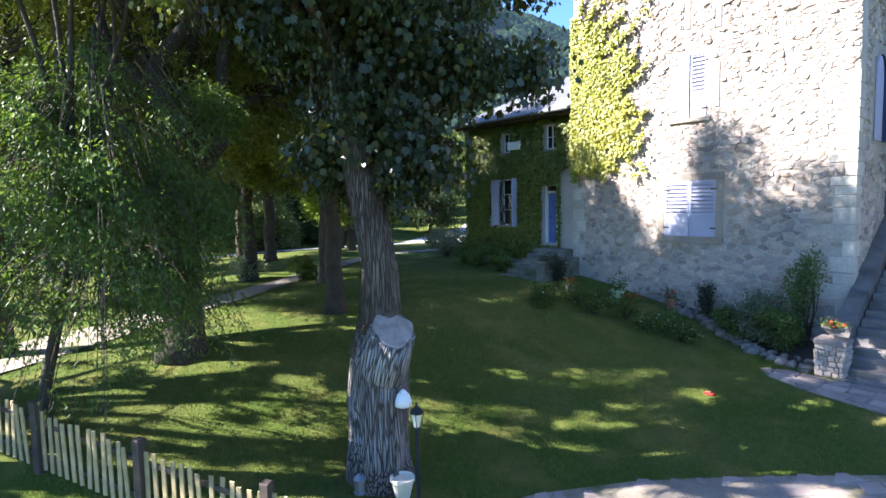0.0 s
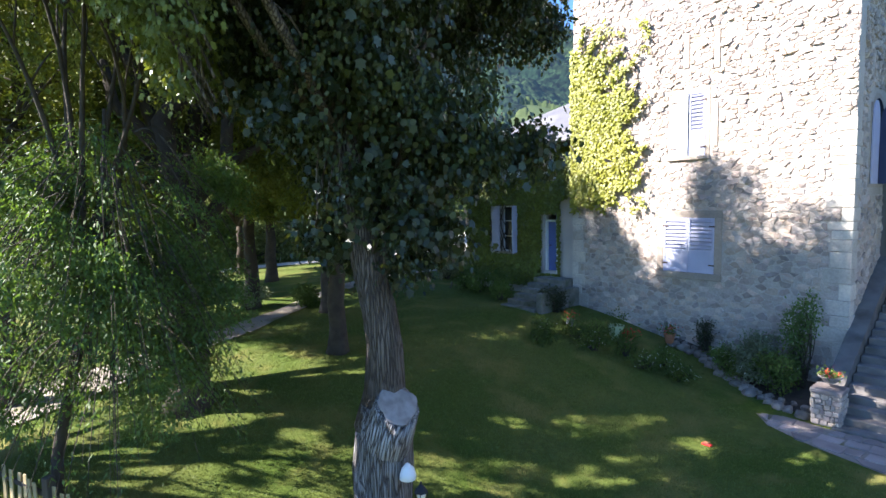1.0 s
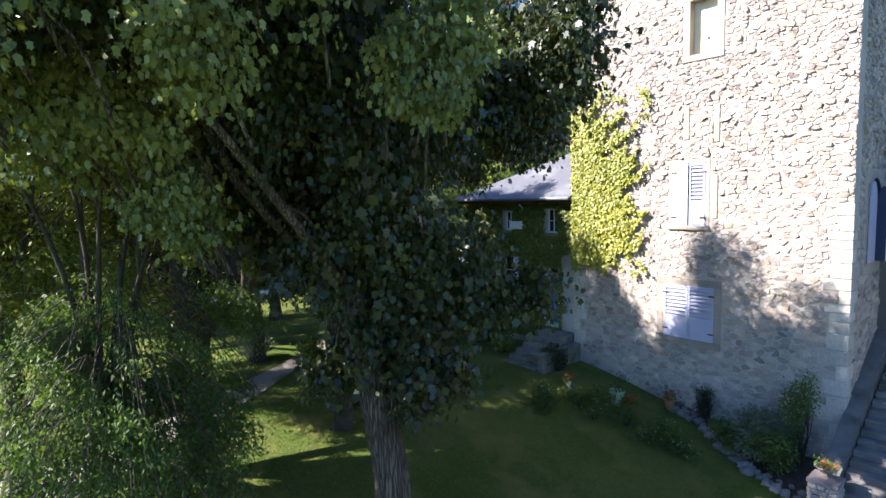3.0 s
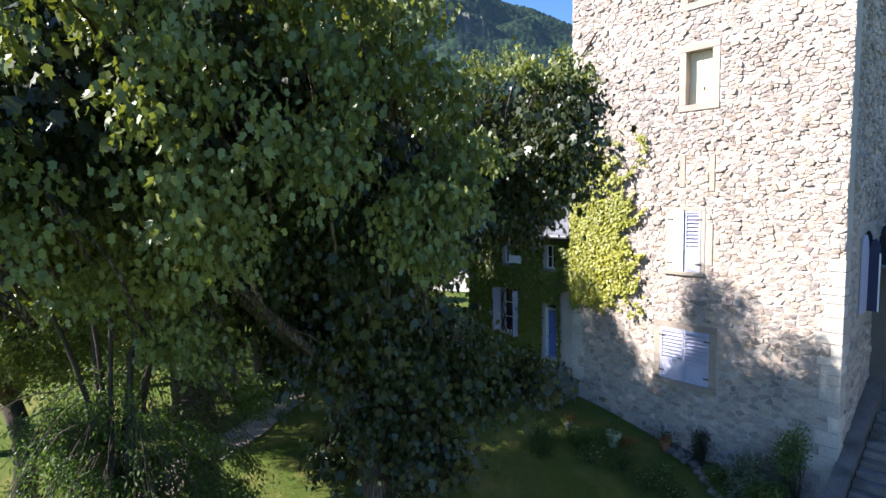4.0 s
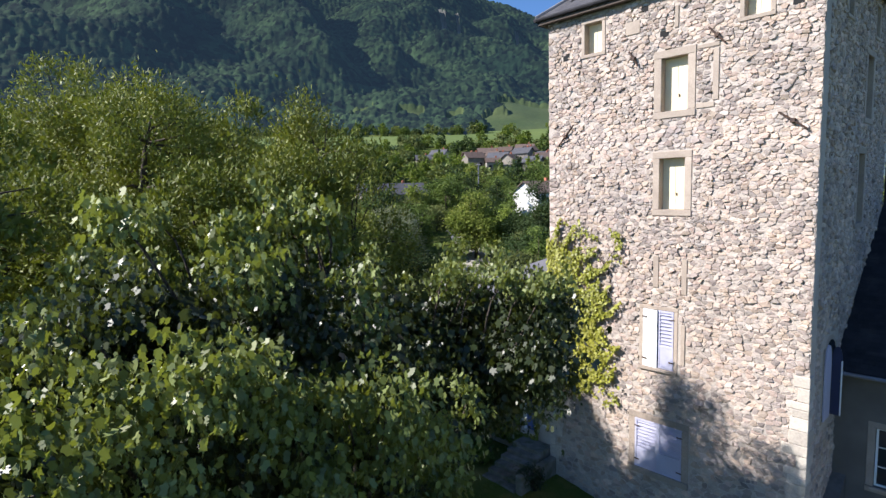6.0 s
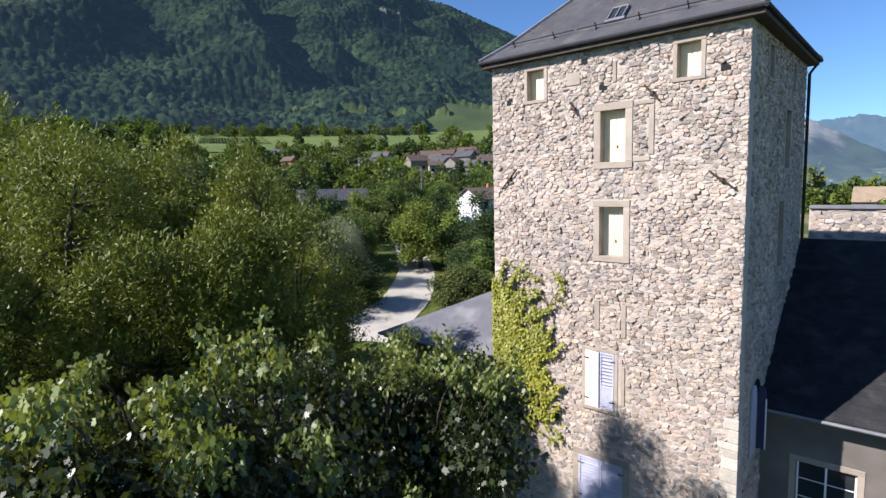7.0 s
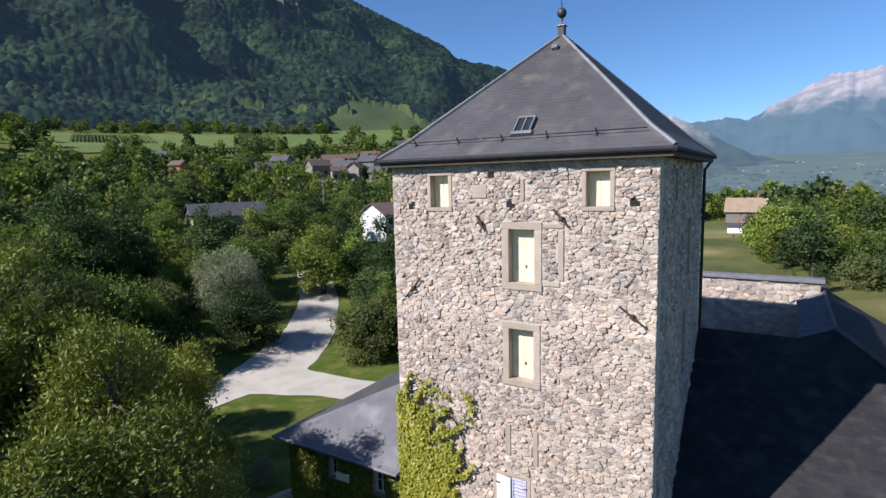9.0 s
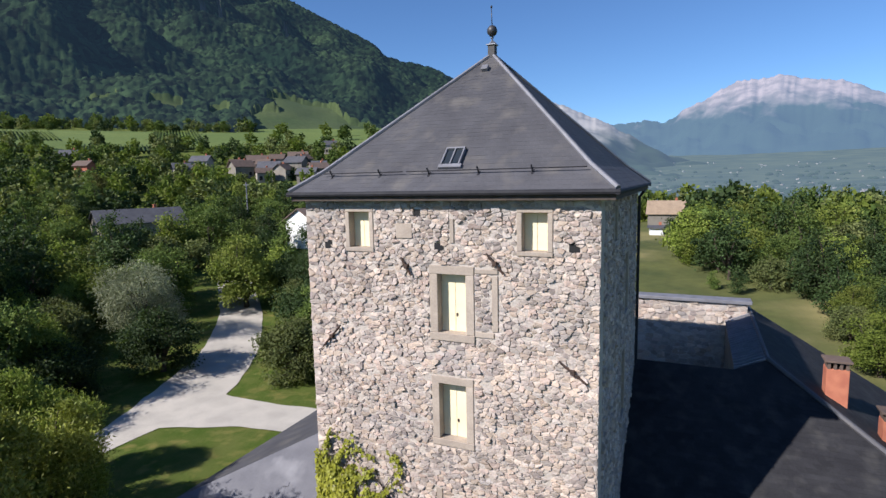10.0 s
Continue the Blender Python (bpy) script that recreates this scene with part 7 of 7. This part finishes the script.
# ---- climbing vine ----
def vine(name, label, keep, x0, x1, z0, z1, y, n, seed, size=0.15, runners=(), mat=IVY_LEAF):
    """Leaves hung over a wall that faces -y, where keep(x, z) gives the cover there, 0 to 1."""
    g = np.random.default_rng(seed)
    x, z = g.uniform(x0, x1, n * 4), g.uniform(z0, z1, n * 4)
    w = np.array([keep(a, b) + 0.75 * noise.noise(Vector((a * 0.8, b * 0.8, seed))) + 0.35 * noise.noise(Vector((a * 3, b * 3, seed))) for a, b in zip(x, z)])
    ok = w > g.uniform(0.1, 1.0, n * 4)
    x, z = x[ok][:n], z[ok][:n]
    for a, c, dx, dz in runners:
        u = g.uniform(0, 1, 130) ** 1.2
        x = np.concatenate([x, a + dx * u + g.normal(size=130) * 0.07 * (1.2 - u)])
        z = np.concatenate([z, c + dz * u + 0.12 * np.sin(u * 5 + a) + g.normal(size=130) * 0.08 * (1.2 - u)])
    at = np.stack([x, y - g.uniform(0.02, 0.20, len(x)), z], -1)
    tip = np.stack([g.normal(size=len(x)) * 0.45, -g.uniform(0.1, 0.6, len(x)), -np.ones(len(x))], -1)
    v = thing(name, label, "climbing plant")
    part("leaves", leaf_cloud("leaves", mat, g, at, tip, size, MAPLE_SHAPE, 0.45, (0, -1.0, 0.5)), mat, v)
    m = Mesh()
    for k in range(14):
        a = g.uniform(x0 + 0.1, (x0 + x1) / 2)
        p = [Vector((a, y - 0.03, z0 + 0.3))]
        while p[-1].z < z1 - 1.5 and len(p) < 12:
            p.append(p[-1] + Vector((g.normal() * 0.3, 0, 0.7)))
            p[-1].x = min(max(p[-1].x, x0), x1)
        m.tube(p, [0.03 * (1 - 0.07 * q) for q in range(len(p))], 5)
    part("stem", m, TWIG, v)


def tower_cover(x, z):
    edge = np.interp(z, [5.3, 5.6, 6.0, 6.6, 7.2, 7.7, 8.2, 8.8, 9.3, 9.8, 10.3, 10.8, 11.3, 12.0], [0.3, 1.3, 2.4, 2.8, 2.9, 2.2, 2.1, 2.8, 2.2, 1.5, 2.0, 2.5, 1.2, 0.3])
    return np.clip((edge + 0.45 - x) * 0.36 + 0.05, 0, 1) * np.clip((12.3 - z) * 0.42, 0.0, 1)


def wing_cover(x, z):
    for a, b, c, d in W_HOLES:
        if a - 0.08 < x + 6.3 < b + 0.08 and c - 0.08 < z < d + 0.1:
            return -1.0
    if -4.85 < x < -4.1 and 3.3 < z < 5.45:
        return -1.0
    if x > -0.85 and z < 5.6 + 0.4 * (x + 0.85):
        return -1.0
    return 1.0


vine("climbing_vine", "yellow-green vine spreading over the tower's corner", tower_cover, 0.0, 3.2, 5.1, 12.1, -0.04, 15000, 3, 0.095, [(1.9, 6.1, 1.1, 0.5), (2.1, 6.7, 1.0, 0.7), (1.8, 7.3, 0.9, -0.2), (2.0, 8.3, 1.2, 0.8), (1.8, 8.9, 0.9, 0.7), (1.5, 9.6, 1.5, 1.2), (1.0, 10.2, 1.2, 0.9), (0.7, 10.7, 0.5, 1.2), (0.3, 10.9, 0.3, 1.3), (2.2, 7.8, 0.9, -0.5)])
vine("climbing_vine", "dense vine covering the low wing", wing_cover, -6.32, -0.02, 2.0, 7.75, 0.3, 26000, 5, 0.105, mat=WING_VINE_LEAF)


# ---- stones of the tower ----
def cells(seeds, box, squash):
    """Voronoi cells of the seeds inside a box; heights count squash times."""
    s = np.array(seeds) * np.array([1, squash])
    size = 0.4
    grid = {}
    for k, p in enumerate(s):
        grid.setdefault((int(p[0] // size), int(p[1] // size)), []).append(k)
    x0, x1, z0, z1 = box[0], box[1], box[2] * squash, box[3] * squash
    for k, p in enumerate(s):
        poly = [(max(x0, p[0] - 0.7), max(z0, p[1] - 0.7)), (min(x1, p[0] + 0.7), max(z0, p[1] - 0.7)), (min(x1, p[0] + 0.7), min(z1, p[1] + 0.7)), (max(x0, p[0] - 0.7), min(z1, p[1] + 0.7))]
        gx0, gz0 = int(p[0] // size), int(p[1] // size)
        near = [q for a in (-1, 0, 1, -2, 2) for b in (-1, 0, 1, -2, 2) for q in grid.get((gx0 + a, gz0 + b), ()) if q != k]
        near.sort(key=lambda q: (s[q][0] - p[0]) ** 2 + (s[q][1] - p[1]) ** 2)
        for q in near[:16]:
            nx, nz = s[q][0] - p[0], s[q][1] - p[1]
            c = ((s[q][0] ** 2 + s[q][1] ** 2) - (p[0] ** 2 + p[1] ** 2)) / 2
            cut = []
            for (ax, az), (bx, bz) in zip(poly, poly[1:] + poly[:1]):
                da, db = ax * nx + az * nz - c, bx * nx + bz * nz - c
                if da <= 0:
                    cut.append((ax, az))
                if da * db < 0:
                    t = da / (da - db)
                    cut.append((ax + (bx - ax) * t, az + (bz - az) * t))
            poly = cut
            if len(poly) < 3:
                break
        yield k, [(a, b / squash) for a, b in poly]


def outside(poly, p, holes):
    """Trims a cell by the openings near it."""
    for h in holes:
        x0, x1, z0, z1 = h
        if x0 < p[0] < x1 and z0 < p[1] < z1:
            return []
        d = [(x0 - p[0], 0, 1, x0), (p[0] - x1, 0, -1, x1), (z0 - p[1], 1, 1, z0), (p[1] - z1, 1, -1, z1)]
        far, ax, sg, lim = max(d)
        cut = []
        for a, b in zip(poly, poly[1:] + poly[:1]):
            da, db = (a[ax] - lim) * sg, (b[ax] - lim) * sg
            if max(min(c[1 - ax] for c in poly), (z0, x0)[ax]) >= min(max(c[1 - ax] for c in poly), (z1, x1)[ax]):
                cut = poly
                break
            if da <= 0:
                cut.append(a)
            if da * db < 0:
                t = da / (da - db)
                cut.append(tuple(a[k] + (b[k] - a[k]) * t for k in range(2)))
        poly = cut
        if len(poly) < 3:
            return []
    return poly


def rubble(box, sizes, holes, place, seed, chosen=None, parent=None, base=0.0):
    """Rubble stones over a wall: sizes maps a height to (width, height). Those for which chosen is true are pieces of their own."""
    g = np.random.default_rng(seed)
    seeds, z = [], box[2]
    while z < box[3]:
        w, h = sizes(z)
        h *= g.uniform(0.8, 1.25)
        x = box[0] + g.uniform(0, w)
        while x < box[1]:
            q = w * (g.uniform(0.4, 1.5) if g.uniform() < 0.9 else g.uniform(1.5, 2.3))
            seeds.append((x + q / 2 + g.normal() * 0.02, z + h / 2 + g.normal() * h * 0.28))
            x += q
        z += h
    rest, count = Mesh(), 0
    for k, poly in cells(seeds, box, 1.6):
        p = seeds[k]
        if base == 0.0 and any(math.hypot(p[0] - x, (p[1] - z) * 1.2) < r * 1.2 for x, z, r in PUTLOG):
            continue
        poly = outside(poly, p, holes)
        if len(poly) < 3:
            continue
        area = 0.5 * abs(sum(a[0] * b[1] - b[0] * a[1] for a, b in zip(poly, poly[1:] + poly[:1])))
        if area < 0.002 or g.uniform() < 0.035:
            continue
        soft = []
        for a, b in zip(poly, poly[1:] + poly[:1]):
            t = 0.08 + g.uniform(-0.04, 0.07)
            soft += [(a[0] + (b[0] - a[0]) * t, a[1] + (b[1] - a[1]) * t), (a[0] + (b[0] - a[0]) * (1 - t), a[1] + (b[1] - a[1]) * (1 - t))]
        n = len(soft)
        cx, cz = sum(a for a, b in soft) / n, sum(b for a, b in soft) / n
        r = math.sqrt(area / math.pi)
        gap = max(0.5, 1 - g.uniform(0.002, 0.013) / r)
        top = max(0.4, gap - g.uniform(0.003, 0.014) / r)
        flush = 0.4 if cz < 4.5 else 0.65 if cz < 8 else 1.0
        out = flush * (g.uniform(0.006, 0.034) if g.uniform() < 0.82 else g.uniform(0.035, 0.07))
        tx, tz = g.normal() * 0.11, g.normal() * 0.11
        soft = [(a + g.normal() * 0.007, b + g.normal() * 0.006) for a, b in soft]
        m = rest if chosen is None or count >= 300 or not chosen(cx, cz) else Mesh()
        ring = [(cx + (a - cx) * gap, base + 0.002, cz + (b - cz) * gap) for a, b in soft]
        cap = [(cx + (a - cx) * top, base - out - (a - cx) * tx - (b - cz) * tz + g.normal() * 0.007, cz + (b - cz) * top) for a, b in soft]
        mid = (cx, base - out - g.uniform(0.002, 0.012), cz)
        m.add([place @ Vector(q) for q in (*ring, *cap, mid)], [(q, (q + 1) % n, n + (q + 1) % n, n + q) for q in range(n)] + [(n + q, n + (q + 1) % n, 2 * n) for q in range(n)])
        if m is not rest:
            part("stone", m, STONE, parent)
            count += 1
    o = part("rubble", rest, STONE, parent, "uneven grey and pinkish rubble stones")
    tagged(o, kind="stuff")


def grow(rects, w):
    return [(a - w, b + w, c - w * 0.9, d + w) for a, b, c, d in rects]


dressed = [(6.12, 6.32, 15.78, 17.36), (5.63, 6.32, 17.38, 17.52), (5.63, 6.2, 15.58, 15.76), (4.30, 4.52, 9.75, 10.85), (5.28, 5.48, 9.6, 10.8), (5.30, 5.46, 7.2, 8.6), (4.9, 5.05, 18.2, 18.9), (3.2, 3.75, 18.3, 18.75)]
frames = [*grow(HOLES_FRONT[:2], 0.15), *grow(HOLES_FRONT[2:3], 0.26), *grow(HOLES_FRONT[3:4], 0.24), *grow(HOLES_FRONT[4:5], 0.15), *grow(HOLES_FRONT[5:6], 0.25), *dressed]
for a, b, c, d in dressed:
    part("dressed_stone", Mesh().bevel_box(a + 0.01, b - 0.01, -0.035, 0.0, c + 0.01, d - 0.01, 0.012), DRESSED, wall, "dressed stone of a walled-up window")
qr = np.random.default_rng(27)
z, k = 0.1, 0
while z < 7.4:
    h = qr.uniform(0.2, 0.42) * (1.15 if z < 7 else 0.8)
    a = (0.5, 0.32)[k % 2] * qr.uniform(0.6, 1.25) * (1.25 if z < 7 else 0.9)
    b = (0.34, 0.55)[k % 2] * qr.uniform(0.85, 1.2)
    part("quoin", Mesh().bevel_box(9 - a, 9.03, -0.03, b, z + 0.008, min(z + h, 19.38) - 0.008, 0.014), QUOIN, wall)
    frames.append((9 - a - 0.01, 9.2, z, z + h))
    if z < 5:
        part("quoin", Mesh().bevel_box(-0.03, a * 0.9, -0.03, b, z + 0.008, min(z + h, 19.38) - 0.008, 0.014), QUOIN, wall)
        frames.append((-0.2, a * 0.9 + 0.01, z, z + h))
    z += h
    k += 1


def course(z):
    return (0.27, 0.16) if z < 4.5 else (0.225, 0.135) if z < 8 else (0.205, 0.118)


rubble((0.0, 9.0, 0.0, 19.4), course, frames, FRONT, 5, lambda x, z: 14.2 < z < 16.0, wall)
side_holes = [*grow(HOLES_SIDE[:2], 0.21), (1.2, 3.1, 5.6, 8.6), *grow(HOLES_SIDE[3:], 0.13), (-0.2, 0.5, 0, 19.4)]
rubble((0.3, 9.0, 2.5, 19.4), course, side_holes, SIDE, 6, None, wall)
rubble((0.0, 5.4, 9.3, 13.28), lambda z: (0.4, 0.2), [], pose(8.25, 17.3, 0), 7, None, back_wall)
